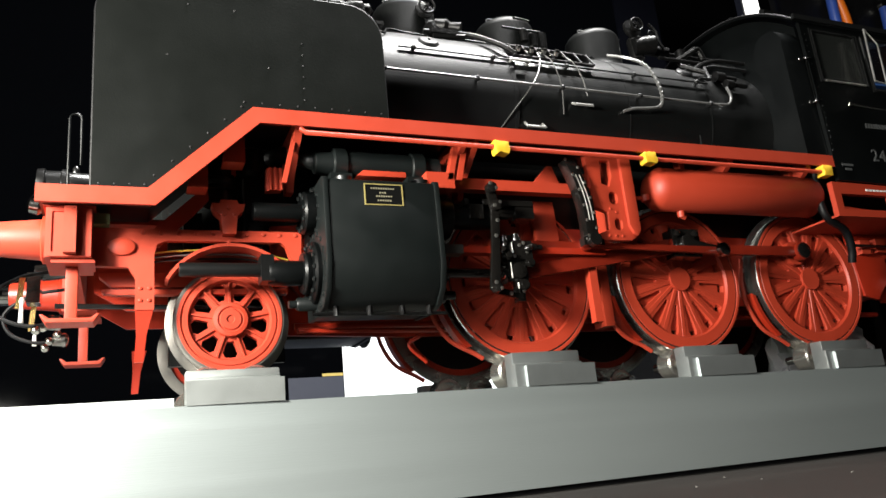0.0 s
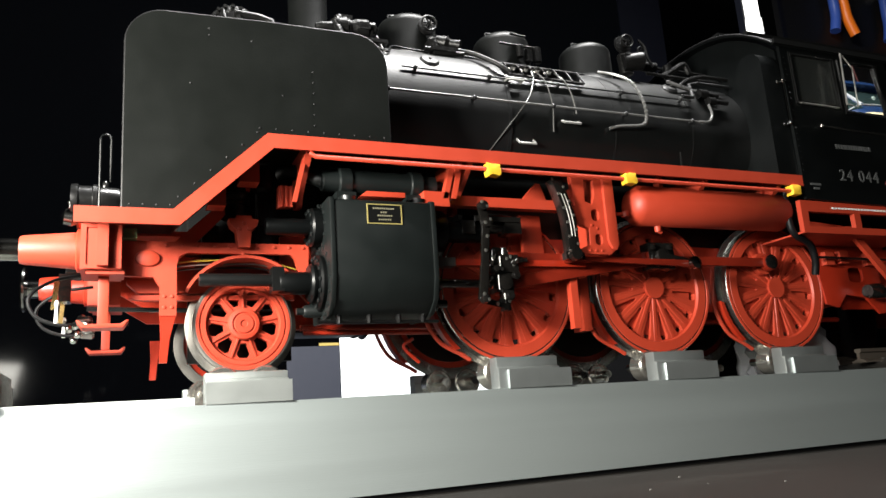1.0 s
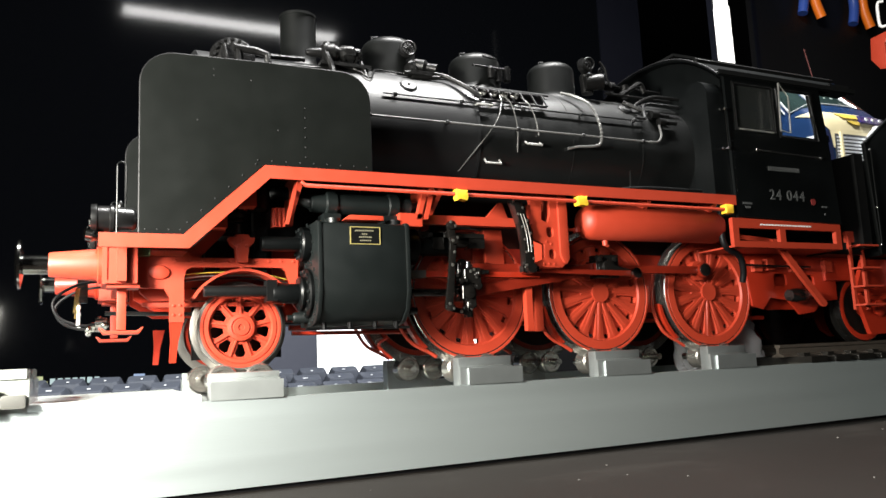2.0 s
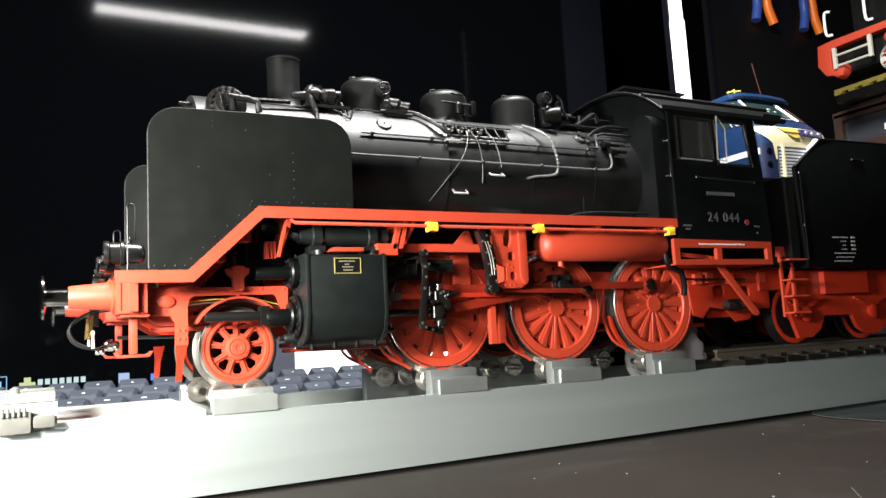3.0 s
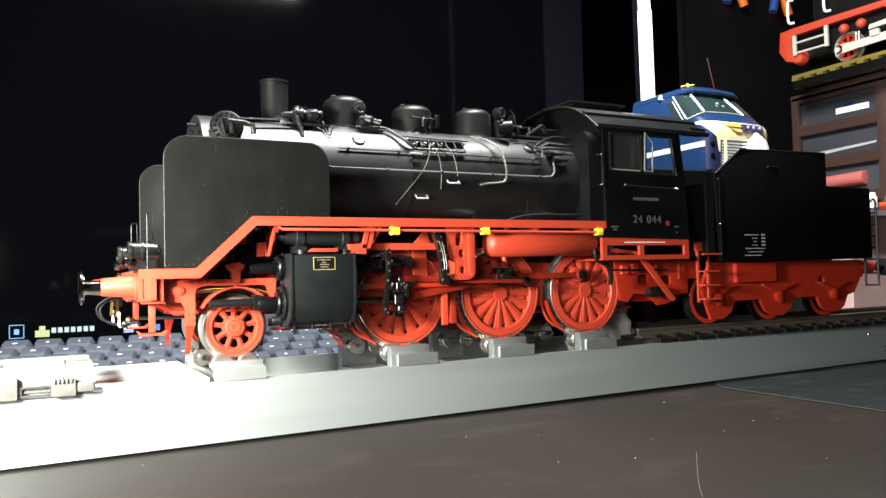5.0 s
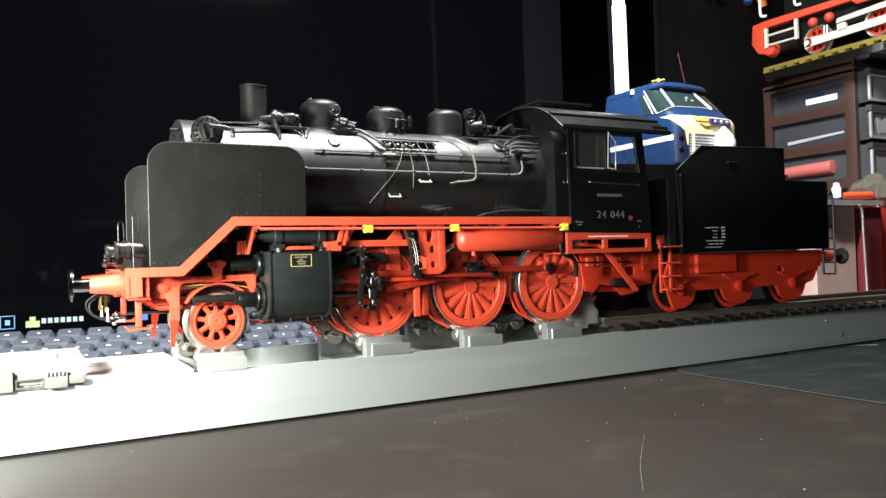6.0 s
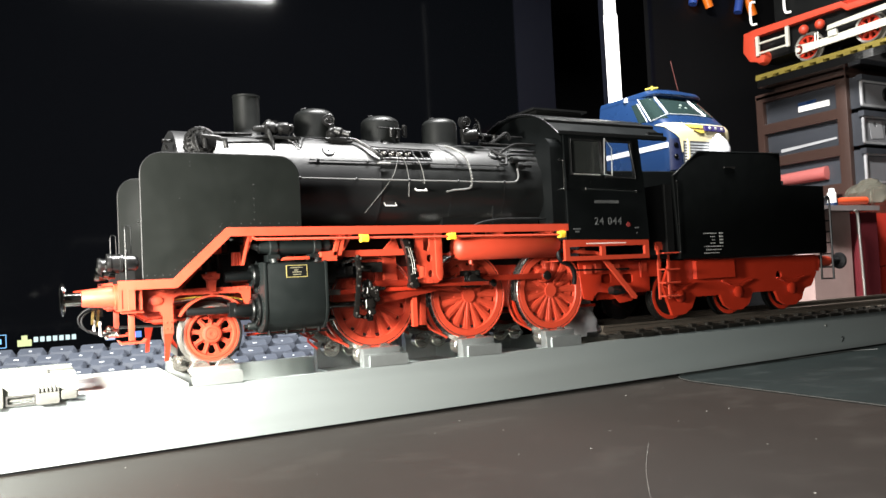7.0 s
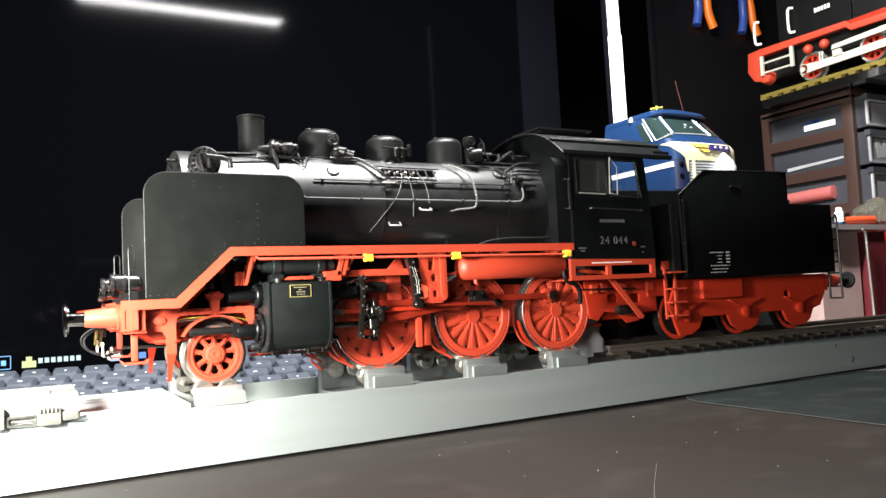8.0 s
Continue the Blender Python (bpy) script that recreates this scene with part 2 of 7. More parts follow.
def lettering(name, text, size, place, material, parent, label, yaw=0):
    """Raised lettering that faces -y."""
    fc = bpy.data.curves.new(name, "FONT")
    fc.body, fc.size, fc.extrude, fc.align_x, fc.align_y = text, size * S, 0.004 * S, "CENTER", "CENTER"
    fc.space_character = 1.2
    tmp = bpy.data.objects.new(name, fc)
    scene.collection.objects.link(tmp)
    me = bpy.data.meshes.new_from_object(tmp.evaluated_get(bpy.context.evaluated_depsgraph_get()))
    bpy.data.objects.remove(tmp)
    me.transform(Matrix.Translation(at(*place) - ORIGIN[parent.name]) @ pose(0, 0, 0, 90, 0, yaw))
    me.materials.clear()
    me.materials.append(material)
    ob = new(name, me)
    ob.parent = parent
    ORIGIN[ob.name] = ORIGIN[parent.name]
    ob["label"] = label
    return ob


# ---- the support: table, beam, track ----
bm = bmesh.new()
box(bm, -60, 60, -30, 34, -2.1, -1.1)
alone("table_top", bm, TABLE, "dark brown laminate table top with dust and scratches", "table", kind="structure")

BEAM_Y = -1.32       # front face of the beam at x = 0; it stands a little askew
BEAM_TURN = 0.021


def by(x, y=0.0):
    """y of a place given from the beam's front face."""
    return BEAM_Y + BEAM_TURN * x + y


def slab(bm, x0, x1, y0, y1, z0, z1):
    """A box that follows the beam's slight turn; y from the front face."""
    v = [bm.verts.new((x, by(x, y), z)) for x in (x0, x1) for y in (y0, y1) for z in (z0, z1)]
    for f in ((0, 1, 3, 2), (4, 6, 7, 5), (0, 4, 5, 1), (2, 3, 7, 6), (0, 2, 6, 4), (1, 5, 7, 3)):
        bm.faces.new([v[i] for i in f])


beam = thing("display_beam", (8, 0, -1.1), "long brushed aluminium channel beam lying on the dark table", "beam")
bm = bmesh.new()
slab(bm, -14, 26, 0, 0.09, -1.06, -0.26)
part("front_flange", bm, ALU, beam, bevel=0.012)
bm = bmesh.new()
slab(bm, -14, 26, 0.09, 2.6, -1.06, -0.62)
part("web", bm, ALU_WEB, beam)
bm = bmesh.new()
slab(bm, -14, 26, 2.6, 2.69, -1.06, -0.26)
part("rear_flange", bm, ALU, beam, bevel=0.012)
# black strip stands in for the shade in the gap under the beam
bm = bmesh.new()
slab(bm, -14, 11.75, 0.03, 0.4, -1.1, -1.06)
part("foam_strip", bm, RUBBER, beam, "black strip put in for the shade under the beam")


bm = bmesh.new()
slab(bm, -14, 1.5, 0.03, 2.66, -0.258, -0.2)
part("cover_plate", bm, PALE_ALU, beam, "aluminium cover plate on the end of the beam", bevel=0.01)
bm = bmesh.new()
lathe(bm, [(0, 0.028), (0.008, 0.026), (0.01, 0.0)], (15.81, by(15.81), -0.46), (0, -1, 0), 12)
part("stop_screw", bm, GLINT, beam, "small bright screw head")
bm = bmesh.new()
for q in (((16.37, -0.78), (16.42, -0.76), (16.46, -0.79)), ((16.46, -0.79), (16.4, -0.86), (16.38, -0.88))):
    tube(bm, [(x, by(x) - 0.003, z) for x, z in q], 0.008, 5)
part("pencil_mark", bm, RUBBER, beam, "short dark mark on the beam")


def roller_block(x, lead=False):
    """A roller rest: two milled cheeks with lips, and ball bearings that carry the wheel."""
    ob = thing("roller_block", (x, -0.6, -0.62), "milled aluminium roller rest with steel ball bearings clamped on the beam", "roller rest", "roller rests on the beam")
    w = 0.36
    block = LEAD_BLOCK if lead else ALU_BLOCK
    for side in (-1, 1):
        y0 = by(x) + 0.02 if side < 0 else by(x) + 2.2
        y1 = y0 + 0.18
        bm = bmesh.new()
        top = -0.012 if lead else 0.03
        plate(bm, [(y0, -0.62), (y1, -0.62), (y1, top), (y0 + 0.035, top), (y0 + 0.035, -0.07), (y0, -0.07)], x - w, x + w - 0.07, "x")
        part("cheek", bm, block, ob, bevel=0.012)
        bm = bmesh.new()
        box(bm, x - w + (0.0 if lead else 0.09), x + w + (-0.05 if lead else 0.03), y0 - 0.035 if side < 0 else y1, y0 if side < 0 else y1 + 0.035, -0.26, -0.09)
        part("lip", bm, block, ob, bevel=0.01)
        for dx in (-0.18, 0.18):
            bm = bmesh.new()
            yy = -0.76 * (-side) if side > 0 else -0.76
            lathe(bm, [(-0.1, 0.02), (-0.1, 0.055), (-0.084, 0.06), (-0.084, 0.1), (-0.1, 0.106), (-0.1, 0.14), (-0.085, 0.155), (0.085, 0.155), (0.1, 0.14), (0.1, 0.02)], (x + dx, yy, -0.09), (0, 1, 0), 28)
            bearing = part("bearing", bm, BEARING, ob, "polished steel ball bearing")
            bm = bmesh.new()
            cyl(bm, (x + dx, yy - 0.3, -0.09), (x + dx, yy + 0.3, -0.09), 0.045)
            part("axle", bm, STEEL, bearing)
    bm = bmesh.new()
    slab(bm, x - w, x + w - 0.07, 0.21, 2.2, -0.62, -0.45)
    part("base_plate", bm, ALU_BLOCK, ob, bevel=0.01)
    return ob


# ---- the locomotive ----
loco = thing("steam_locomotive", (5, 0, 0), "black and red model steam locomotive with smoke deflectors on roller rests", "locomotive")
LEAD_X, DRIVERS, CRANK = 1.94, (4.52, 6.33, 8.1), 0.33
PHASE = 122.0

# boiler, smokebox
bm = bmesh.new()
lathe(bm, [(0, 0.0), (0.0, 0.3), (0.02, 0.62), (0.06, 0.8), (0.09, 0.85), (3.26, 0.85), (3.28, 0.83)], (1.47, 0, 2.69), (1, 0, 0), 64)
boiler = part("boiler", bm, BLACK_HOT, loco)
bm = bmesh.new()
lathe(bm, [(0, 0.8), (0, 0.835), (3.4, 0.835), (3.4, 0.8)], (4.74, 0, 2.69), (1, 0, 0), 64)
part("boiler_jacket", bm, BLACK_JACKET, boiler)
for x, top_r, half, m in ((3.17, 0.853, 0.02, BLACK_HOT), (4.74, 0.853, 0.02, BLACK_HOT), (6.1, 0.8385, 0.012, BLACK_JACKET), (7.2, 0.8385, 0.012, BLACK_JACKET)):
    bm = bmesh.new()
    lathe(bm, [(-half, 0.8), (-half, top_r), (half, top_r), (half, 0.8), (-half, 0.8)], (x, 0, 2.69), (1, 0, 0), 64, False)
    part("boiler_band", bm, m, boiler)
bm = bmesh.new()
box(bm, 6.0, 8.05, -0.62, 0.62, 1.2, 2.4)
part("firebox", bm, BLACK, loco)
bm = bmesh.new()
box(bm, 1.5, 3.3, -0.6, 0.6, 1.1, 2.2)
part("smokebox_saddle", bm, BLACK, loco)

# chimney and domes
bm = bmesh.new()
lathe(bm, [(0, 0.32), (0.08, 0.235), (0.2, 0.208), (0.715, 0.213), (0.725, 0.222), (0.755, 0.222), (0.755, 0.19), (0.3, 0.18)], (2.79, 0, 3.42), (0, 0, 1), 40)
part("chimney", bm, BLACK_DOME, loco)


def dome(x, r, top, base=3.4):
    bm = bmesh.new()
    h = top - base
    prof = [(0, r * 1.25), (0.06, r * 1.05), (0.14, r), (h - r * 0.5, r)]
    prof += [(h - r * 0.5 + r * 0.42 * math.sin(radians(a)), r * 0.35 + r * 0.65 * math.cos(radians(a))) for a in range(15, 91, 15)]
    prof += [(h - r * 0.03, r * 0.2), (h, 0)]
    lathe(bm, prof, (x, 0, base), (0, 0, 1), 40)
    return part("dome", bm, BLACK_DOME, loco)


for spot in ((3.94, 0.34, 4.05), (5.16, 0.34, 4.0), (6.36, 0.325, 4.03)):
    dome(*spot)

# running boards and smoke deflectors, one on each side
TOP = 1.935
for side in (-1, 1):
    bm = bmesh.new()
    edge = [(0.62, 1.245), (1.32, 1.245), (2.06, TOP), (8.09, TOP), (8.09, TOP - 0.125), (2.11, TOP - 0.125), (1.37, 1.12), (0.62, 1.12)]
    plate(bm, edge, side * 1.47, side * 1.44)
    part("running_board", bm, RED, loco)
    bm = bmesh.new()
    sheet = [(0.62, 1.24), (1.32, 1.24), (2.06, TOP - 0.005), (8.085, TOP - 0.005), (8.085, TOP - 0.035), (2.08, TOP - 0.035), (1.34, 1.21), (0.62, 1.21)]
    plate(bm, sheet, side * 1.439, side * 0.8)
    part("walkway", bm, BLACK, loco, "black walkway plate")
    bm = bmesh.new()
    out = [(0.95, 1.25), (1.32, 1.25), (2.05, 1.94), (3.155, 1.94)] + arc(2.86, 2.68, 0.295, 0, 90, 8) + arc(1.25, 2.68, 0.3, 90, 180, 8)
    plate(bm, out, side * 1.43, side * 1.40)
    bmesh.ops.bisect_plane(bm, geom=bm.verts[:] + bm.edges[:] + bm.faces[:], plane_co=(2.1, 0, 0), plane_no=(1, 0, 0))
    for v in bm.verts:
        v.co.y -= side * max(0.0, 2.1 - v.co.x) * 0.055
    deflector = part("smoke_deflector", bm, DEFLECTOR, loco, "black smoke deflector sheet, slightly bent in at the front")
    bm = bmesh.new()
    rim = [(3.155, 1.96)] + arc(2.86, 2.68, 0.295, 0, 90, 8) + [(2.1, 2.975)] + arc(1.25, 2.68, 0.3, 90, 180, 8) + [(0.95, 1.27)]
    tube(bm, [(x, side * (1.418 - max(0.0, 2.1 - x) * 0.055), z) for x, z in rim], 0.012, 8)
    part("edge_bead", bm, RUBBER, deflector)
bm = bmesh.new()
box(bm, 0.62, 1.5, -0.8, 0.8, 1.19, 1.235)
part("front_platform", bm, RED, loco)


# wheels
def spoked(name, x, r, spokes, y, phase, weight):
    """A spoked wheel: tyre, flange, rim, spokes, hub and crank boss; its outer face at y."""
    s = 1 if y > 0 else -1
    inn = -s
    bm = bmesh.new()
    face = r * 0.9
    lathe(bm, [(0.0, face), (0.0, r - 0.012), (0.012, r), (0.11, r), (0.125, r + 0.05), (0.15, r + 0.05), (0.16, r), (0.16, face), (0.0, face)], (x, y, r), (0, inn, 0), 56, False)
    wheel = part(name, bm, TYRE if r < 0.6 else DRIVER_TYRE, loco, "steel tyre of a red spoked wheel")
    small = r < 0.6
    # far-side wheels take the darker red in place of shade
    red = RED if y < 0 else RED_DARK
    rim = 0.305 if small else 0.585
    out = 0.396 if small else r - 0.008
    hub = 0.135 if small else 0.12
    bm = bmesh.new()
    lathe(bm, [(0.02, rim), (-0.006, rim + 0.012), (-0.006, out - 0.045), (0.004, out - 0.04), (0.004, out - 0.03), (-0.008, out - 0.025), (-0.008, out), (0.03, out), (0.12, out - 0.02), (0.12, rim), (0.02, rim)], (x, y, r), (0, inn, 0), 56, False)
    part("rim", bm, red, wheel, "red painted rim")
    bm = bmesh.new()
    prof = [(-0.02, 0.0), (-0.02, hub * 0.2), (-0.03, hub * 0.24), (-0.03, hub * 0.58), (-0.018, hub * 0.63), (-0.018, hub * 0.7), (-0.028, hub * 0.74), (-0.022, hub * 0.96), (-0.015, hub), (0.12, hub)]
    if not small:
        prof = [(max(q, -0.012), d) for q, d in prof]
    lathe(bm, prof, (x, y, r), (0, inn, 0), 28)
    part("hub", bm, red, wheel)
    # web between hub and rim, pierced between the spokes
    holes = []
    for k in range(spokes):
        m = phase + 360 * (k + 0.5) / spokes
        h = 180 / spokes
        if small:
            holes.append(arc(x, r, rim - 0.014, m - h * 0.4, m + h * 0.4, 4) + arc(x, r, rim - 0.045, m + h * 0.66, m + h * 0.66, 1)[:1] + arc(x, r, hub + 0.03, m + h * 0.42, m - h * 0.42, 3) + arc(x, r, rim - 0.045, m - h * 0.66, m - h * 0.66, 1)[:1])
        else:
            holes.append(arc(x, r, rim - 0.012, m - h * 0.3, m + h * 0.3, 3) + arc(x, r, rim - 0.06, m + h * 0.42, m + h * 0.42, 1)[:1] + arc(x, r, hub + 0.15, m + h * 0.2, m - h * 0.2, 1) + arc(x, r, rim - 0.06, m - h * 0.42, m - h * 0.42, 1)[:1])
    if y < 0 and not small:
        # added red disc stands in for the lit frame showing between the spokes
        bm = bmesh.new()
        lathe(bm, [(0.066, hub), (0.066, rim - 0.06), (0.08, rim - 0.06), (0.08, hub)], (x, y, r), (0, inn, 0), 40, False)
        part("web_back", bm, red, wheel, "red disc added behind the spokes in place of the lit frame")
    if y > 0:
        bm = bmesh.new()
        lathe(bm, [(0.125, 0.0), (0.125, rim + 0.02), (0.14, rim + 0.02), (0.14, 0.0)], (x, y, r), (0, inn, 0), 40)
        part("wheel_back", bm, BLACK, wheel)
    bm = bmesh.new()
    plate(bm, arc(x, r, rim + 0.03, 0, 352.5, 47), y + inn * 0.03, y + inn * 0.1, "y", holes)
    part("wheel_web", bm, red, wheel, "red pierced wheel web", bevel=0.006)
    for k in range(spokes):
        a = radians(phase + 360 * k / spokes)
        bm = bmesh.new()
        c, sn = math.cos(a), math.sin(a)
        vs = []
        for d, w, rise in ((hub * 0.8, 0.03 if not small else 0.014, 0.0), (rim + 0.02, 0.042 if not small else 0.011, 0.02)):
            for q, yy in ((-1, 0.05), (-0.5, (0.008 if small else 0.018) + rise * 0.5), (0.5, (0.008 if small else 0.018) + rise * 0.5), (1, 0.05)):
                vs.append(bm.verts.new((x + c * d - sn * w * q, y + inn * yy, r + sn * d + c * w * q)))
        for f in ((0, 1, 5, 4), (1, 2, 6, 5), (2, 3, 7, 6), (3, 0, 4, 7), (0, 1, 2, 3), (4, 5, 6, 7)):
            bm.faces.new([vs[i] for i in f])
        part("spoke", bm, red, wheel)
    if weight:
        bm = bmesh.new()
        px, pz = x + CRANK * math.cos(radians(phase)), r + CRANK * math.sin(radians(phase))
        lathe(bm, [(-0.04, 0.0), (-0.04, 0.13), (0.1, 0.14)], (px, y, pz), (0, inn, 0), 20)
        part("crank_boss", bm, RED, wheel)
    return wheel


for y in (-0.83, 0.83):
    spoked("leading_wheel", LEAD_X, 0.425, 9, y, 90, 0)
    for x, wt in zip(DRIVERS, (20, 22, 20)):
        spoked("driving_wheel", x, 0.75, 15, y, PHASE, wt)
for x, r in ((LEAD_X, 0.425), *((d, 0.75) for d in DRIVERS)):
    bm = bmesh.new()
    cyl(bm, (x, -0.75, r), (x, 0.75, r), 0.09)
    part("wheel_axle", bm, DARKSTEEL, loco)

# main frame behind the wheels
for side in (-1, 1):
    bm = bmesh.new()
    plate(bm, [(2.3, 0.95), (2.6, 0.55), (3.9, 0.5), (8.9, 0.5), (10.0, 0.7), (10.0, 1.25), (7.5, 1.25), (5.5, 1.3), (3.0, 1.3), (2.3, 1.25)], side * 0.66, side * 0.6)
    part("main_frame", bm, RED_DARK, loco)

# cylinders
for side in (-1, 1):
    yo, yi = side * 1.42, side * 0.7
    bm = bmesh.new()
    sec = [(side * 0.7, 1.42), (side * 1.38, 1.42), (side * 1.415, 1.405), (side * 1.42, 1.37), (side * 1.42, 0.75), (side * 1.36, 0.55), (side * 1.24, 0.44), (side * 1.05, 0.40), (side * 0.7, 0.42)]
    if side > 0:
        sec = [(y, max(z, 0.52)) for y, z in sec]
    plate(bm, sec, 2.62, 3.5, "x")
    block = part("cylinder_block", bm, BLACK_CYL, loco, "black painted cylinder block with a gold-edged plate", bevel=0.02)
    for x0, x1 in ((2.575, 2.618), (3.502, 3.545)):
        bm = bmesh.new()
        rim = [(y + side * 0.012 if abs(y) > 0.75 else y, z + (0.012 if z > 1 else -0.012)) for y, z in sec]
        plate(bm, rim, x0, x1, "x")
        part("end_flange", bm, BLACK_CYL, block, bevel=0.008)
    for x0, x1, r, z in ((2.52, 2.58, 0.25, 0.74), (2.46, 2.52, 0.17, 0.74), (2.48, 2.58, 0.175, 1.24), (3.54, 3.6, 0.27, 0.74), (3.5, 3.75, 0.2, 1.24), (2.1, 2.5, 0.075, 1.24), (2.2, 2.48, 0.1, 0.74), (3.75, 4.2, 0.1, 1.24)):
        bm = bmesh.new()
        lathe(bm, [(0, r * 0.9), (0.02, r), (x1 - x0 - 0.02, r), (x1 - x0, r * 0.95)], (x0, side * 1.05, z), (1, 0, 0), 28)
        part("cylinder_cover", bm, CAB_BLACK, block)

# cab
cab_w = 1.47
for side in (-1, 1):
    bm = bmesh.new()
    plate(bm, [(8.1, 1.66), (10.02, 1.62), (9.95, 2.7), (9.85, 3.57), (8.08, 3.58)], side * cab_w, side * (cab_w - 0.04), holes=[[(8.22, 2.84), (8.92, 2.83), (8.92, 3.46), (8.22, 3.46)], [(9.02, 2.80), (9.74, 2.78), (9.62, 3.47), (9.0, 3.46)]])
    part("cab_side", bm, CAB_BLACK, loco)
# raised window edges, in paler metal to carry their glint
for pts in ([(8.22, 2.84), (8.92, 2.83), (8.92, 3.46), (8.22, 3.46)], [(9.02, 2.80), (9.74, 2.78), (9.62, 3.47), (9.0, 3.46)]):
    bm = bmesh.new()
    tube(bm, [(x, -cab_w - 0.006, z) for x, z in pts + pts[:1]], 0.011, 6)
    part("window_bead", bm, PIPE, loco, "thin pale bead round the cab window for its glinting edge")
bm = bmesh.new()
top = [(1.5 * k / 14, 3.56 + 0.58 * (1 - abs(k / 14) ** 2.4)) for k in range(-14, 15)]
plate(bm, top + [(y, z - 0.04) for y, z in reversed(top)], 7.95, 10.55, "x")
part("cab_roof", bm, CAB_BLACK, loco)
bm = bmesh.new()
plate(bm, [(-1.43, 1.95), (1.43, 1.95)] + [(y * 0.93, z - 0.04) for y, z in reversed(top)], 8.08, 8.14, "x")
part("cab_front", bm, CAB_BLACK, loco)

# buffers and front beam
for side in (-1, 1):
    bm = bmesh.new()
    box(bm, 0.66, 0.96, side * 0.62, side * 1.13, 0.83, 1.2)
    block = part("buffer_block", bm, RED, loco, bevel=0.015)
    bm = bmesh.new()
    y0 = side * 1.13
    plate(bm, round_rect(0.67, 0.955, 0.835, 1.195, 0.01), y0, y0 + side * 0.012, "y", holes=[round_rect(0.70, 0.9, 0.865, 1.165, 0.01)])
    part("block_frame", bm, RED, block)
    bm = bmesh.new()
    lathe(bm, [(0, 0.108), (0.02, 0.115), (0.4, 0.15), (0.41, 0.175), (0.44, 0.175)], (0.22, side * 0.875, 1.03), (1, 0, 0), 28)
    # the far sleeve's shade is put into its red
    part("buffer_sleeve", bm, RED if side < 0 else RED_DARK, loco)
    bm = bmesh.new()
    lathe(bm, [(0, 0.0), (0.0, 0.18), (0.02, 0.225), (0.04, 0.22), (0.06, 0.09), (0.3, 0.09)], (-0.04 if side < 0 else 0.06, side * 0.875, 1.03), (1, 0, 0), 28)
    part("buffer", bm, DARKCHROME, loco)

# air tank
bm = bmesh.new()
lathe(bm, [(0, 0), (0.01, 0.1), (0.05, 0.17), (0.12, 0.215), (2.1, 0.215), (2.17, 0.17), (2.21, 0.1), (2.22, 0)], (5.86, -1.15, 1.57), (1, 0, 0), 36)
part("air_tank", bm, RED, loco)


# ---- small parts of the locomotive, seen side ----


def bolts(name, spots, r, material, parent, axis=(0, -1, 0)):
    """A row of small round heads that share one mesh part."""
    bm = bmesh.new()
    for q in spots:
        lathe(bm, [(0, r), (r * 0.5, r * 0.8), (r * 0.75, 0)], q, axis, 6)
    return part(name, bm, material, parent)


def along(a, b, n):
    a, b = Vector(a), Vector(b)
    return [a + (b - a) * (i / (n - 1)) for i in range(n)]


# rivets on the deflectors
for side in (-1, 1):
    y = side * 1.432
    spots = along((2.47, y, 2.55), (2.47, y, 2.05), 6) + along((2.0, y, 1.99), (3.1, y, 1.99), 9) + along((1.36, y - side * 0.04, 1.37), (1.98, y, 1.95), 6)
    spots += along((1.0, y - side * 0.06, 1.3), (1.3, y - side * 0.044, 1.3), 4) + along((1.6, y - side * 0.0275, 2.86), (1.6, y - side * 0.0275, 2.8), 2) + [Vector((1.95, y - side * 0.008, 2.78)), Vector((1.45, y - side * 0.036, 2.35)), Vector((2.2, y, 2.3))]
    bolts("rivet_row", spots, 0.008, PIPE, loco, (0, side, 0))
    bm = bmesh.new()
    tube(bm, [(2.0, side * 0.8, 2.8), (2.0, side * 1.41, 2.75)], 0.025)
    tube(bm, [(2.9, side * 0.8, 2.8), (2.9, side * 1.41, 2.75)], 0.025)
    part("deflector_stay", bm, BLACK, loco)

# brackets, pipe and yellow pads under the running board
bm = bmesh.new()
tube(bm, [(2.42, -1.44, 1.80), (2.46, -1.45, 1.765), (8.0, -1.45, 1.745)], 0.022)
part("side_pipe", bm, RED, loco)
for x in (4.14, 5.69, 7.945):
    bm = bmesh.new()
    pr = random.Random(int(x * 100))
    ragged = [(x + (0.068 + pr.uniform(-0.012, 0.008)) * math.copysign(min(1, abs(1.5 * math.cos(a))), math.cos(a)), 1.748 + (0.056 + pr.uniform(-0.01, 0.008)) * math.copysign(min(1, abs(1.5 * math.sin(a))), math.sin(a))) for a in [2 * math.pi * k / 18 for k in range(18)]]
    plate(bm, ragged, -1.5, -1.4)
    part("yellow_pad", bm, YELLOW, loco, "yellow foam pad clamped on the pipe", bevel=0.012)
for x, w in ((2.42, 0.06), (3.84, 0.05), (3.95, 0.05), (6.75, 0.06), (7.8, 0.06)):
    bm = bmesh.new()
    plate(bm, [(-1.43, 1.9), (-0.85, 1.9), (-0.85, 1.45), (-0.95, 1.45), (-1.0, 1.55), (-1.38, 1.8)], x - w / 2, x + w / 2, "x")
    part("board_bracket", bm, RED, loco)
bm = bmesh.new()
plate(bm, [(2.2, 1.4), (2.33, 1.41), (2.34, 1.6), (2.21, 1.6)], -1.1, -1.02)
stay = part("stay_plate", bm, RED, loco, bevel=0.008)
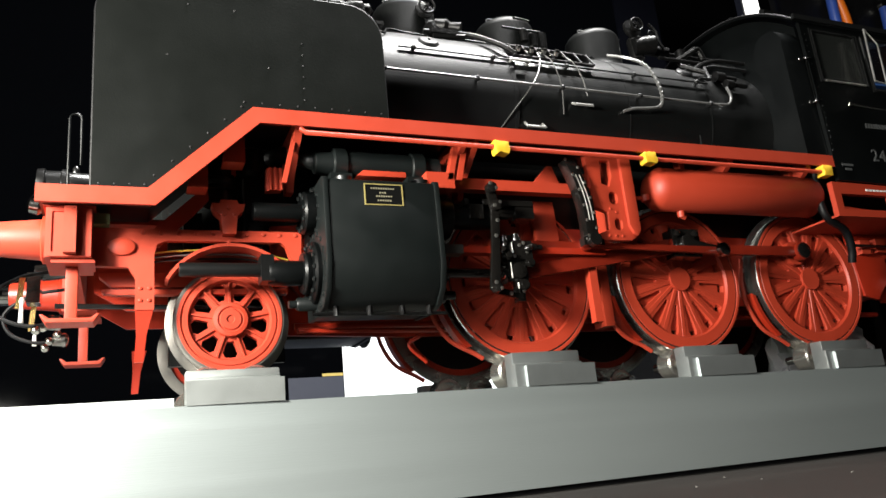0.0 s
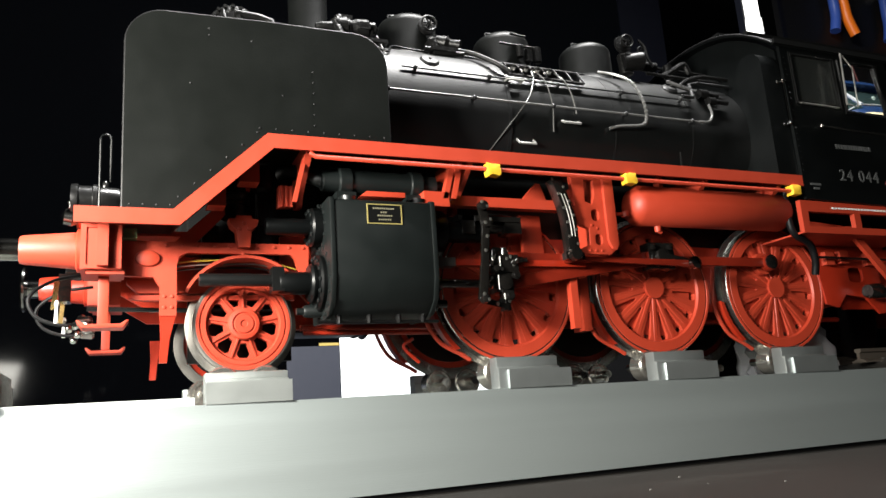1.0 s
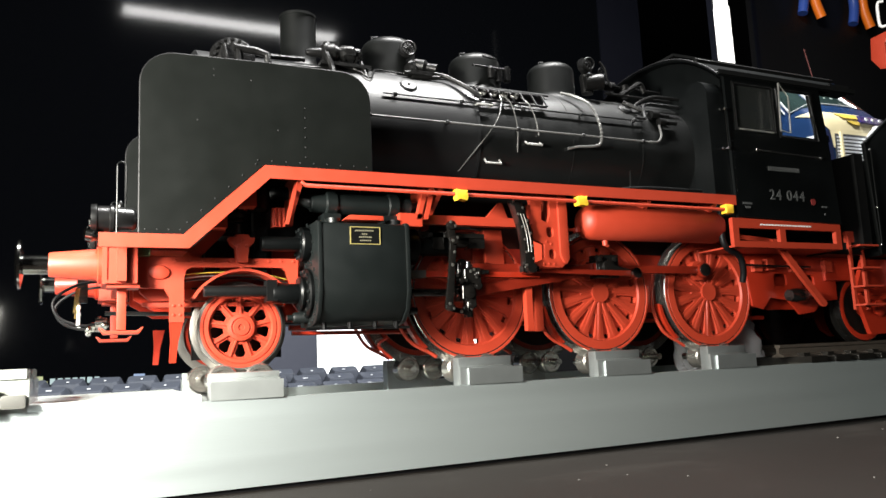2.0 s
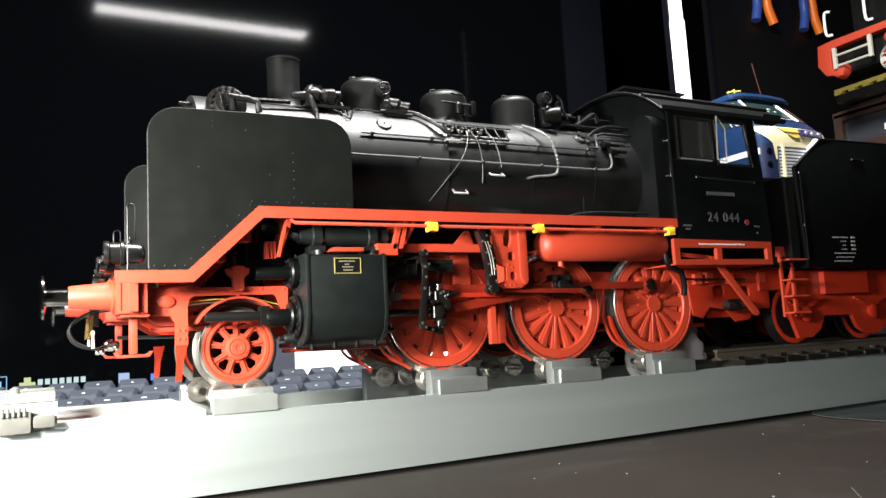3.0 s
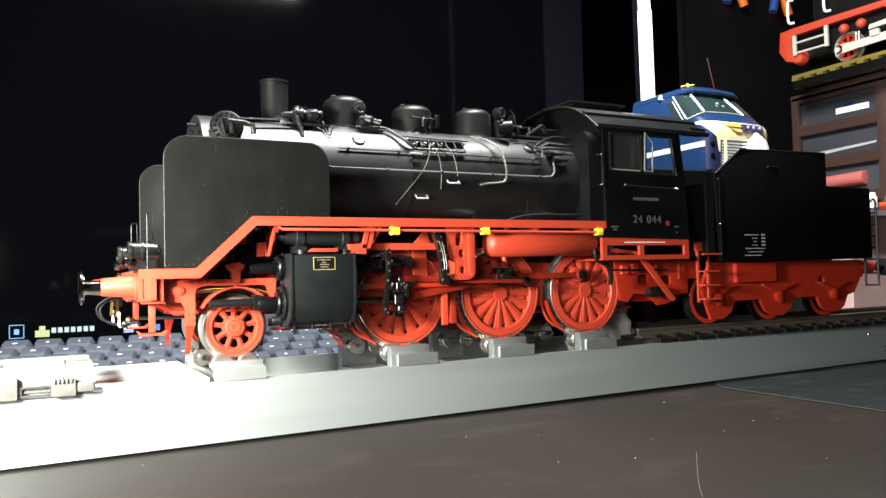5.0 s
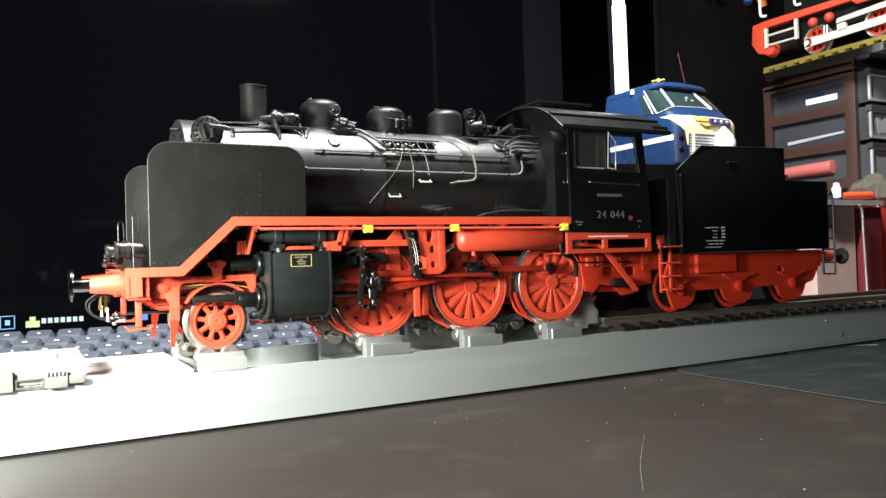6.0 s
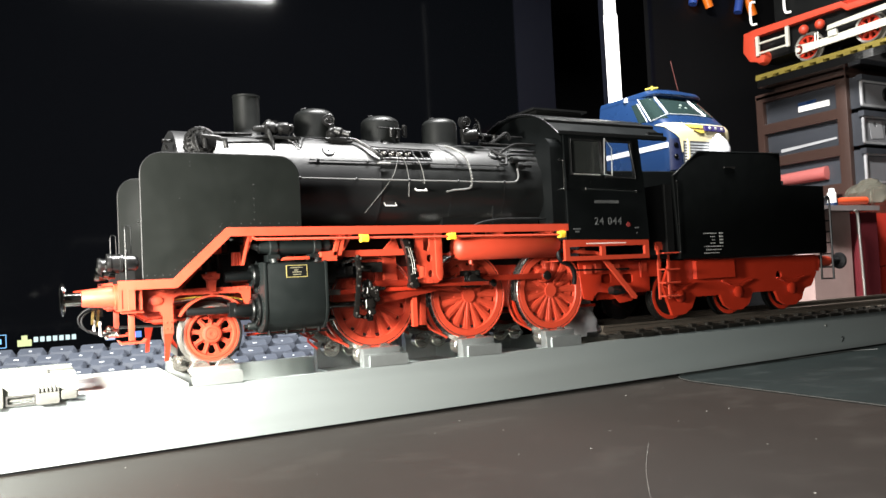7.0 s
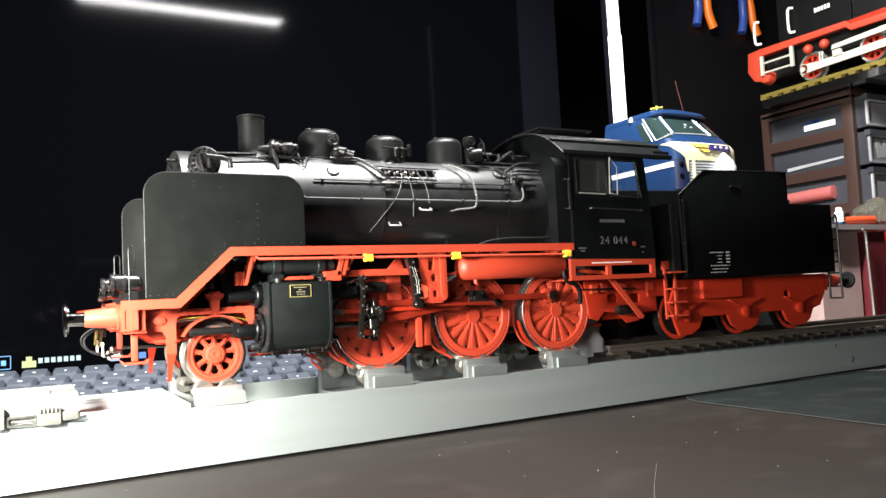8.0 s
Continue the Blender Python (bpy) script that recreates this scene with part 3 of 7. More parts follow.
for k in range(3):
    bm = bmesh.new()
    x = 2.225 + k * 0.042
    plate(bm, [(x, 1.405), (x + 0.016, 1.405), (x + 0.016, 1.595), (x, 1.595)], -1.125, -1.1)
    part("stay_rib", bm, RED, stay)
# black pump and steam post between the sloping board and the cylinder
bm = bmesh.new()
lathe(bm, [(0, 0.06), (0.0, 0.11), (0.1, 0.115), (0.11, 0.145), (0.14, 0.145), (0.15, 0.13), (0.17, 0.145), (0.2, 0.145), (0.21, 0.13), (0.48, 0.13), (0.5, 0.1)], (1.86, -0.82, 1.36), (0, 0, 1), 28)
pump_low = part("feed_pump", bm, BLACK_CAST, loco, "black round pump under the running board")
for k in range(8):
    bm = bmesh.new()
    a = radians(45 * k + 10)
    lathe(bm, [(0, 0.014), (0.03, 0.014), (0.04, 0.006)], (1.86 + 0.135 * math.cos(a), -0.82 + 0.135 * math.sin(a), 1.56), (0, 0, 1), 6)
    part("pump_nut", bm, BLACK_CAST, pump_low)
bm = bmesh.new()
box(bm, 2.06, 2.19, -0.9, -0.78, 0.98, 1.6)
lathe(bm, [(0, 0.07), (0.03, 0.1), (0.22, 0.1), (0.25, 0.06)], (2.12, -0.9, 1.58), (0, 0, 1), 16)
part("steam_post", bm, BLACK_CAST, loco, bevel=0.015)
bm = bmesh.new()
box(bm, 1.6, 1.74, -0.8, -0.68, 1.0, 1.3)
part("pump_foot", bm, BLACK_CAST, loco, bevel=0.02)
for q in ([(1.6, 1.36), (1.75, 1.36), (1.75, 1.56), (1.62, 1.44)], [(1.86, 1.58), (2.03, 1.58), (2.03, 1.8), (1.88, 1.7)]):
    bm = bmesh.new()
    plate(bm, q, -1.22, -1.05)
    part("board_gusset", bm, RED, loco, bevel=0.006)
bm = bmesh.new()
plate(bm, [(2.43, 1.84), (2.395, 1.84), (2.29, 1.4), (2.325, 1.4)], -1.3, -1.26)
part("board_strut", bm, RED, loco)
bm = bmesh.new()
box(bm, 3.55, 5.3, -1.15, -1.05, 1.48, 1.58)
box(bm, 3.5, 3.75, -1.3, -1.0, 1.42, 1.56)
part("gear_girder", bm, RED, loco, bevel=0.01)
for x0, x1 in ((3.74, 3.84), (3.82, 3.92)):
    bm = bmesh.new()
    plate(bm, [(x1, 1.86), (x1 - 0.05, 1.86), (x0 - 0.05, 1.5), (x0, 1.5)], -1.3, -1.22)
    part("board_strut", bm, RED, loco)

# reservoir above the cylinder, with its saddles
bm = bmesh.new()
lathe(bm, [(0, 0.06), (0.02, 0.09), (0.16, 0.1), (0.17, 0.135), (0.27, 0.135), (0.28, 0.115), (0.84, 0.115), (0.85, 0.135), (0.95, 0.135), (0.96, 0.1), (1.1, 0.1), (1.12, 0.06), (1.2, 0.055)], (2.58, -1.1, 1.66), (1, 0, 0), 24)
tank = part("bypass_pipe", bm, BLACK_CYL, loco, "black pipe lying on top of the cylinder")
for x in (2.79, 3.45):
    bm = bmesh.new()
    box(bm, x - 0.09, x + 0.09, -1.22, -1.0, 1.44, 1.54)
    lathe(bm, [(0, 0.06), (0.12, 0.075)], (x, -1.25, 1.36), (0, 0, 1), 12)
    part("pipe_saddle", bm, BLACK_CYL, tank, bevel=0.01)
bm = bmesh.new()
tube(bm, curve([(2.62, -1.1, 1.66), (2.5, -1.05, 1.72), (2.38, -0.95, 1.78), (2.3, -0.8, 1.8)]), 0.07, 12)
part("steam_pipe", bm, BLACK_CYL, loco)
bm = bmesh.new()
plate(bm, [(2.86, 1.45), (3.28, 1.45), (3.28, 1.5), (2.92, 1.5)], -1.4, -1.25)
part("cylinder_strip", bm, RED, loco, bevel=0.008)

bm = bmesh.new()
box(bm, 3.32, 5.95, -0.58, 0.58, 1.28, 1.95)
part("boiler_cradle", bm, BLACK, loco)

# cylinder: plate, bolts, drain rail
bm = bmesh.new()
box(bm, 2.91, 3.22, -1.426, -1.415, 1.2, 1.37)
plate_ob = part("maker_plate", bm, BLACK, loco, "small black maker's plate with a gold rim")
bm = bmesh.new()
plate(bm, [(2.905, 1.195), (3.225, 1.195), (3.225, 1.375), (2.905, 1.375)], -1.431, -1.42, "y", holes=[[(2.914, 1.204), (3.216, 1.204), (3.216, 1.366), (2.914, 1.366)]])
part("plate_rim", bm, mat("gold_paint", (0.3, 0.25, 0.09), 0.4, 0.2), plate_ob, "gold rim")
GOLD_TXT = mat("dull_gold_lettering", (0.16, 0.15, 0.1), 0.5, vary=0.05)
bm = bmesh.new()
for z, a, b in ((1.335, 2.96, 3.17), (1.3, 3.03, 3.1), (1.27, 3.0, 3.14), (1.235, 3.01, 3.13)):
    for k in range(int((b - a) / 0.02)):
        box(bm, a + k * 0.02, a + k * 0.02 + 0.013, -1.431, -1.425, z - 0.007, z + 0.007)
part("plate_lettering", bm, GOLD_TXT, plate_ob, "bars of unreadable gold lettering")
for x, r, z, n in ((2.575, 0.31, 0.74, 16), (2.575, 0.2, 1.24, 12), (2.515, 0.22, 0.74, 14), (2.475, 0.145, 1.24, 10)):
    bolts("cover_bolt_ring", [(x, -1.05 + r * math.cos(2 * math.pi * k / n), z + r * math.sin(2 * math.pi * k / n)) for k in range(n)], 0.022, BLACK_CYL, loco, (-1, 0, 0))
bm = bmesh.new()
tube(bm, [(2.5, -1.2, 0.38), (3.6, -1.2, 0.37)], 0.014)
for x in (2.68, 2.95, 3.22, 3.45):
    tube(bm, [(x, -1.2, 0.36), (x, -1.2, 0.45)], 0.028)
part("drain_cock_rail", bm, BLACK_CAST, loco)
bm = bmesh.new()
lathe(bm, [(0, 0.05), (0.02, 0.055), (0.62, 0.055)], (1.55, -1.05, 0.765), (1, 0, 0), 16)
part("piston_tube", bm, BLACK, loco, "black tail rod tube")
bm = bmesh.new()
box(bm, 2.14, 2.24, -1.13, -0.97, 0.66, 0.87)
part("tube_clamp", bm, BLACK, loco, bevel=0.015)
bm = bmesh.new()
lathe(bm, [(0, 0.045), (0.02, 0.055), (0.2, 0.055)], (2.42, -1.0, 0.5), (1, 0, 0), 12)
lathe(bm, [(0, 0.03), (0.08, 0.03)], (2.36, -1.0, 0.5), (1, 0, 0), 10)
part("drain_pipe", bm, BLACK_CYL, loco)
for z, x0 in ((0.74, 3.6), (0.55, 3.55)):
    bm = bmesh.new()
    lathe(bm, [(0, 0.07), (0.1, 0.07), (0.12, 0.04), (0.2, 0.04)], (x0, -1.05, z), (1, 0, 0), 12)
    part("rod_gland", bm, DARKSTEEL, loco)

# leading truck: plate frame, mudguard, post
bm = bmesh.new()
outer = [(0.96, 1.1), (2.47, 1.1), (2.49, 1.08), (2.48, 0.84), (2.42, 0.82), (2.385, 0.9), (2.36, 0.98), (2.32, 1.01), (1.46, 1.01), (1.4, 0.98), (1.38, 0.9), (1.38, 0.48), (1.25, 0.48), (1.25, 0.72), (1.2, 0.8), (0.96, 0.81)]
plate(bm, outer, -0.98, -0.93)
truck = part("truck_frame", bm, RED, loco, "red leading truck side frame")
bm = bmesh.new()
lathe(bm, [(0, 0.075), (0.02, 0.068), (0.03, 0.04), (0.035, 0)], (1.155, -0.98, 0.955), (0, -1, 0), 20)
bmesh.ops.scale(bm, vec=(1.35, 1.0, 0.95), verts=bm.verts, space=Matrix.Translation((-1.155, 0.98, -0.955)))
part("frame_boss", bm, RED, truck)
bolts("frame_bolt_row", along((1.3, -0.98, 1.07), (2.44, -0.98, 1.07), 10) + [Vector((x, -0.98, z)) for x in (1.285, 1.345) for z in (0.55, 0.64)], 0.017, RED, truck)
bm = bmesh.new()
plate(bm, arc(LEAD_X, 0.44, 0.555, 30, 150, 22) + arc(LEAD_X, 0.44, 0.53, 150, 30, 22), -1.0, -0.68)
part("mudguard", bm, RED, truck)
bm = bmesh.new()
plate(bm, [(1.87, 1.05), (1.97, 1.05), (1.985, 1.2), (2.03, 1.24), (2.045, 1.3), (1.99, 1.3), (1.985, 1.33), (1.855, 1.33), (1.85, 1.3), (1.79, 1.3), (1.81, 1.24), (1.855, 1.2)], -1.06, -0.92)
part("spring_post", bm, RED, truck, bevel=0.008)
bolts("post_bolt", [(1.88, -1.06, 1.21), (1.96, -1.06, 1.21), (1.92, -1.06, 1.26), (1.92, -0.99, 1.0)], 0.02, RED, truck)
bm = bmesh.new()
plate(bm, [(1.25, 0.5), (1.38, 0.5), (1.33, 0.3), (1.31, 0.1), (1.25, 0.1), (1.26, 0.3)], -0.97, -0.94)
part("guard_iron", bm, RED_DARK, truck)
bm = bmesh.new()
plate(bm, [(1.25, 0.5), (1.38, 0.5), (1.33, 0.3), (1.31, 0.1), (1.25, 0.1), (1.26, 0.3)], 0.94, 0.97)
part("guard_iron", bm, RED_DARK, truck)
for y, z, m in ((-0.86, 0.96, mat("yellow_wire", (0.4, 0.3, 0.04), 0.4)), (-0.84, 0.93, RAILGREY), (-0.82, 0.9, BLACK)):
    bm = bmesh.new()
    tube(bm, curve([(1.2, y, z - 0.04), (1.5, y, z), (1.8, y, z + 0.015), (2.1, y, z + 0.01), (2.4, y, z - 0.06)]), 0.008, 6)
    part("wire", bm, m, loco, "thin electric wire behind the truck frame")
bm = bmesh.new()
plate(bm, [(0.96, 1.2), (1.6, 1.2), (2.4, 1.25), (2.4, 0.6), (1.2, 0.6), (0.96, 0.75)], -0.4, -0.36)
plate(bm, [(0.96, 1.2), (1.6, 1.2), (2.4, 1.25), (2.4, 0.6), (1.2, 0.6), (0.96, 0.75)], 0.36, 0.4)
part("front_frame", bm, RED_DARK, loco)
for z0, z1, x0 in ((0.7, 0.81, 1.0), (0.64, 0.685, 1.02)):
    bm = bmesh.new()
    plate(bm, [(x0, z1), (2.4, z1), (2.4, z0), (x0 + 0.09, z0), (x0, z1 - 0.03)], -0.78, -0.7)
    part("stiffener", bm, RED, loco, bevel=0.006)
for side in (-1, 1):
    bm = bmesh.new()
    box(bm, 0.64, 0.98, side * 0.6, side * 1.15, 1.2, 1.222)
    part("block_cap", bm, RED, loco, bevel=0.006)
bm = bmesh.new()
plate(bm, [(1.5, 0.12), (2.4, 0.12), (2.4, 0.85), (1.5, 0.85)], -0.56, -0.5)
part("truck_plate", bm, BLACK, truck)
bm = bmesh.new()
tube(bm, [(0.7, -0.6, 0.6), (2.4, -0.6, 0.56)], 0.02)
part("heating_pipe", bm, BLACK, loco)
bm = bmesh.new()
plate(bm, [(0.98, 1.12), (1.37, 1.12), (2.0, 1.72), (2.0, 1.6), (1.42, 0.99), (0.98, 0.99)], -0.9, -0.86)
part("splash_plate", bm, RED, loco)
bm = bmesh.new()
box(bm, 0.965, 1.07, -1.06, -0.93, 1.105, 1.185)
part("green_block", bm, GREEN, loco, "small olive green block on the front frame")

# front beam, steps, hoses, lamps
bm = bmesh.new()
box(bm, 0.78, 0.86, -1.2, 1.2, 0.85, 1.19)
part("buffer_beam", bm, RED, loco, bevel=0.01)
for side in (-1, 1):
    bm = bmesh.new()
    box(bm, 0.79, 0.87, side * 0.93, side * 0.99, 0.42, 0.84)
    plate(bm, [(0.64, 0.44), (0.66, 0.44), (0.7, 0.41), (0.96, 0.41), (1.0, 0.44), (1.02, 0.44), (0.98, 0.38), (0.68, 0.38)], side * 0.86, side * 1.08)
    box(bm, 0.7, 0.98, side * 0.84, side * 1.1, 0.8, 0.83)
    part("front_step", bm, RED, loco, bevel=0.006)
    bolts("block_bolt", [(0.93, side * 1.131, z) for z in (0.88, 0.96, 1.08, 1.15)] + [(0.69, side * 1.131, z) for z in (0.88, 1.15)], 0.014, RED, loco, (0, side, 0))
    bm = bmesh.new()
    tube(bm, curve([(0.72, side * 0.3, 0.95), (0.45, side * 0.32, 0.9), (0.25, side * 0.35, 0.75), (0.3, side * 0.36, 0.58), (0.5, side * 0.36, 0.5), (0.68, side * 0.36, 0.53)]), 0.015, 10)
    part("brake_hose", bm, RUBBER, loco, "black rubber brake hose hanging in a loop")
    bm = bmesh.new()
    lathe(bm, [(0, 0.05), (0.1, 0.06), (0.12, 0.04)], (0.62, side * 0.36, 0.52), (1, 0, 0), 10)
    for q in ((0.6, 0.3, 0.5), (0.66, 0.32, 0.56), (0.7, 0.4, 0.5), (0.56, 0.4, 0.46)):
        ball(bm, (q[0], side * q[1], q[2]), 0.035, 10)
    part("hose_coupling", bm, STEEL, loco)
    bm = bmesh.new()
    lathe(bm, [(0, 0.018), (0.14, 0.012), (0.16, 0.022), (0.19, 0.012)], (0.47, side * 0.5, 0.5), (0, 0, 1), 10)
    part("hose_pin", bm, WHITE, loco, "small white pin in the hose loop")
    bm = bmesh.new()
    plate(bm, [(0.0, 0.0), (0.04, 0.0), (0.06, 0.24), (0.02, 0.24)], 0, 0.02)
    bmesh.ops.translate(bm, verts=bm.verts, vec=(0.42, side * 0.45, 0.62))
    part("hose_cock_lever", bm, BRASS, loco, "brass cock lever")
    # head lamp
    bm = bmesh.new()
    lathe(bm, [(0, 0.09), (0.0, 0.135), (0.03, 0.14), (0.05, 0.14), (0.06, 0.125), (0.16, 0.125), (0.17, 0.14), (0.2, 0.14), (0.21, 0.12), (0.36, 0.115), (0.4, 0.09), (0.42, 0.05)], (0.56, side * 0.72, 1.5), (1, 0, 0), 24)
    lamp = part("head_lamp", bm, LAMP_BLACK, loco, "shiny black head lamp on the front platform")
    bm = bmesh.new()
    lathe(bm, [(0, 0.02), (0.02, 0.03), (0.06, 0.025), (0.08, 0.01)], (0.82, side * 0.72, 1.6), (0, 0, 1), 10)
    box(bm, 0.72, 0.92, side * 0.68, side * 0.76, 1.24, 1.41)
    part("lamp_bracket", bm, LAMP_BLACK, lamp)
    bm = bmesh.new()
    lathe(bm, [(0, 0.03), (0.02, 0.07), (0.08, 0.075), (0.1, 0.06), (0.17, 0.05)], (0.5, side * 0.72, 1.36), (1, 0, -0.15), 16)
    lathe(bm, [(0, 0.02), (0.05, 0.03), (0.07, 0.015)], (0.56, side * 0.72, 1.43), (0, 0, 1), 10)
    part("tail_lamp", bm, DARKCHROME, lamp, "small shiny lamp below the head lamp")
    bm = bmesh.new()
    lathe(bm, [(0.0, 0.0), (-0.02, 0.06), (0, 0.095)], (0.585, side * 0.72, 1.5), (1, 0, 0), 20)
    part("lamp_lens", bm, GLASS, lamp)
    bm = bmesh.new()
    tube(bm, [(0.78, side * 0.98, 1.24), (0.78, side * 0.98, 1.96)] + [(0.82 - 0.04 * math.cos(radians(a)), side * 0.96, 1.97 + 0.04 * math.sin(radians(a))) for a in range(0, 181, 30)] + [(0.86, side * 0.9, 1.62)], 0.009)
    part("front_grab_rail", bm, CAB_BLACK, loco)
bm = bmesh.new()
lathe(bm, [(0, 0.06), (0.1, 0.07), (0.25, 0.05)], (0.5, 0, 1.02), (1, 0, 0), 12)
box(bm, 0.45, 0.55, -0.08, 0.08, 0.75, 1.0)
part("coupling_hook", bm, DARKSTEEL, loco)

# valve gear
bm = bmesh.new()
box(bm, 3.62, 5.28, -1.13, -1.03, 0.905, 0.965)
part("slide_bar", bm, RED_DARK, loco, bevel=0.008)
bm = bmesh.new()
box(bm, 3.52, 3.84, -1.14, -1.02, 0.895, 0.975)
part("slide_bar_end", bm, TYRE, loco, bevel=0.008)
bm = bmesh.new()
cyl(bm, (3.6, -1.06, 0.745), (4.3, -1.06, 0.735), 0.045)
part("piston_rod", bm, DARKSTEEL, loco, "dark oily steel piston rod")
CX = 4.32      # crosshead pin
bm = bmesh.new()
box(bm, CX - 0.15, CX + 0.15, -1.2, -0.98, 0.83, 1.0)
box(bm, CX - 0.09, CX + 0.09, -1.18, -1.0, 0.64, 0.85)
box(bm, CX - 0.04, CX + 0.03, -1.2, -1.12, 0.46, 0.66)
lathe(bm, [(0, 0.075), (0.03, 0.07), (0.04, 0.03)], (CX, -1.18, 0.73), (0, -1, 0), 16)
crosshead = part("crosshead", bm, DARKSTEEL, loco, "black oily crosshead", bevel=0.01)
bolts("crosshead_bolt", [(CX + dx, -1.2, z) for dx, z in ((-0.11, 0.97), (-0.05, 0.9), (0.03, 0.96), (0.1, 0.9), (-0.03, 0.86), (0.07, 0.98), (0.02, 0.55), (-0.02, 0.5))], 0.018, GLINT, crosshead)
bm = bmesh.new()
plate(bm, [(4.06, 1.48), (4.14, 1.48), (4.17, 1.3), (4.13, 0.9), (4.09, 0.56), (4.05, 0.52), (4.0, 0.56), (4.06, 0.95), (4.09, 1.25)], -1.26, -1.22)
for x, z, r in ((4.1, 1.45, 0.05), (4.13, 1.29, 0.05), (4.05, 0.56, 0.045)):
    lathe(bm, [(0, r), (0.06, r * 0.9), (0.07, r * 0.5)], (x, -1.25, z), (0, -1, 0), 14)
lever = part("combination_lever", bm, DARKSTEEL, loco, "black oily combination lever", bevel=0.006)
bm = bmesh.new()
plate(bm, [(4.05, 0.53), (CX, 0.47), (CX, 0.52), (4.05, 0.59)], -1.22, -1.19)
part("union_link", bm, DARKSTEEL, loco)
bolts("lever_bolt", [(4.08, -1.31, 1.48), (4.13, -1.31, 1.44), (4.15, -1.31, 1.31), (4.1, -1.31, 1.28), (4.13, -1.27, 1.16), (4.1, -1.27, 1.02), (4.03, -1.31, 0.6), (4.07, -1.31, 0.55), (4.2, -1.23, 0.52)], 0.02, GLINT, lever)
for (dx, y, z), ax, ln, rr in (((-0.12, -1.2, 0.98), (0, 0, 1), 0.06, 0.035), ((0.02, -1.16, 1.0), (0, 0, 1), 0.07, 0.05), ((0.15, -1.15, 0.96), (1, 0, 0), 0.12, 0.035), ((-0.2, -1.12, 0.78), (1, 0, 0), 0.1, 0.05), ((-0.1, -1.2, 0.86), (0, -1, 0), 0.05, 0.04), ((0.11, -1.2, 0.8), (0, -1, 0), 0.04, 0.045), ((0.02, -1.21, 0.6), (0, -1, 0), 0.04, 0.05), ((-0.06, -1.18, 0.55), (0, -1, 0), 0.05, 0.03), ((0.1, -1.2, 0.92), (0.3, -1, 0.4), 0.07, 0.03), ((-0.14, -1.2, 0.9), (-0.4, -1, 0.2), 0.06, 0.03)):
    bm = bmesh.new()
    lathe(bm, [(0, rr), (ln * 0.5, rr), (ln * 0.55, rr * 0.7), (ln, rr * 0.7), (ln, 0)], (CX + dx, y, z), ax, 10)
    part("oil_cup", bm, DARKSTEEL, crosshead)
# thin bright strips placed as highlights on the crosshead's edges
bm = bmesh.new()
for dx, z0, z1 in ((-0.13, 0.85, 0.97), (-0.05, 0.88, 0.98), (-0.08, 0.66, 0.8), (-0.03, 0.48, 0.62)):
    tube(bm, [(CX + dx, -1.207, z0), (CX + dx, -1.207, z1)], 0.006, 6)
part("crosshead_edge", bm, GLINT, crosshead, "bright strips along the crosshead edges in place of glints")
bm = bmesh.new()
lathe(bm, [(0, 0.05), (0.85, 0.05)], (3.7, -1.08, 1.28), (1, 0, 0), 12)
box(bm, 3.88, 4.55, -1.18, -0.98, 1.33, 1.38)
box(bm, 3.92, 4.05, -1.18, -0.98, 1.2, 1.38)
box(bm, 4.38, 4.56, -1.16, -1.0, 1.22, 1.36)
part("valve_spindle_guide", bm, DARKSTEEL, loco, bevel=0.006)
# expansion link, curved, with two bright slot edges
bm = bmesh.new()
mid = [(4.9 + 0.13 * t + 0.05 * math.sin(math.pi * t), 1.74 - 0.72 * t) for t in [i / 10 for i in range(11)]]
plate(bm, [(x - 0.06, z) for x, z in mid] + [(x + 0.06, z) for x, z in reversed(mid)], -1.34, -1.22)
lathe(bm, [(0, 0.07), (0.05, 0.06)], (5.05, -1.3, 0.99), (0, -1, 0), 14)
box(bm, 4.97, 5.18, -1.28, -1.2, 0.95, 1.02)
link = part("expansion_link", bm, DARKSTEEL, loco, "curved black expansion link", bevel=0.008)
for dx in (-0.018, 0.02):
    bm = bmesh.new()
    tube(bm, [(x + dx, -1.342, z) for x, z in mid[2:-2]], 0.005, 6)
    part("slot_edge", bm, GLINT, link)
bolts("link_bolt", [(x + (0.045 if i % 2 else -0.045), -1.34, z) for i, (x, z) in enumerate(mid)] + [(4.99, -1.3, 1.0), (5.12, -1.3, 0.97)], 0.016, GLINT, link)
bm = bmesh.new()
outer = [(5.1, 1.84), (5.58, 1.84), (5.58, 1.12), (5.56, 1.05), (5.49, 1.0), (5.12, 1.0), (5.12, 1.05), (5.26, 1.1), (5.27, 1.27), (5.12, 1.32), (5.05, 1.31), (5.0, 1.36), (5.01, 1.45), (5.07, 1.49), (5.13, 1.5)]
plate(bm, outer, -1.28, -1.22, "y", holes=[[(5.25, 1.55), (5.33, 1.52), (5.37, 1.62), (5.37, 1.78), (5.26, 1.78)], round_rect(5.31, 5.4, 1.35, 1.47, 0.04), round_rect(5.33, 5.41, 1.1, 1.21, 0.035), round_rect(5.06, 5.12, 1.375, 1.435, 0.025)])
bracket = part("gear_bracket", bm, RED, loco, "red pierced gear bracket", bevel=0.008)
bm = bmesh.new()
plate(bm, [(5.46, 1.84), (5.58, 1.84), (5.58, 1.1), (5.54, 1.04), (5.5, 1.06), (5.46, 1.14)], -1.32, -1.281)
part("bracket_flange", bm, RED, bracket, bevel=0.008)
bm = bmesh.new()
plate(bm, [(5.4, 1.84), (5.46, 1.84), (5.46, 1.1), (5.4, 1.1)], -1.22, -0.7)
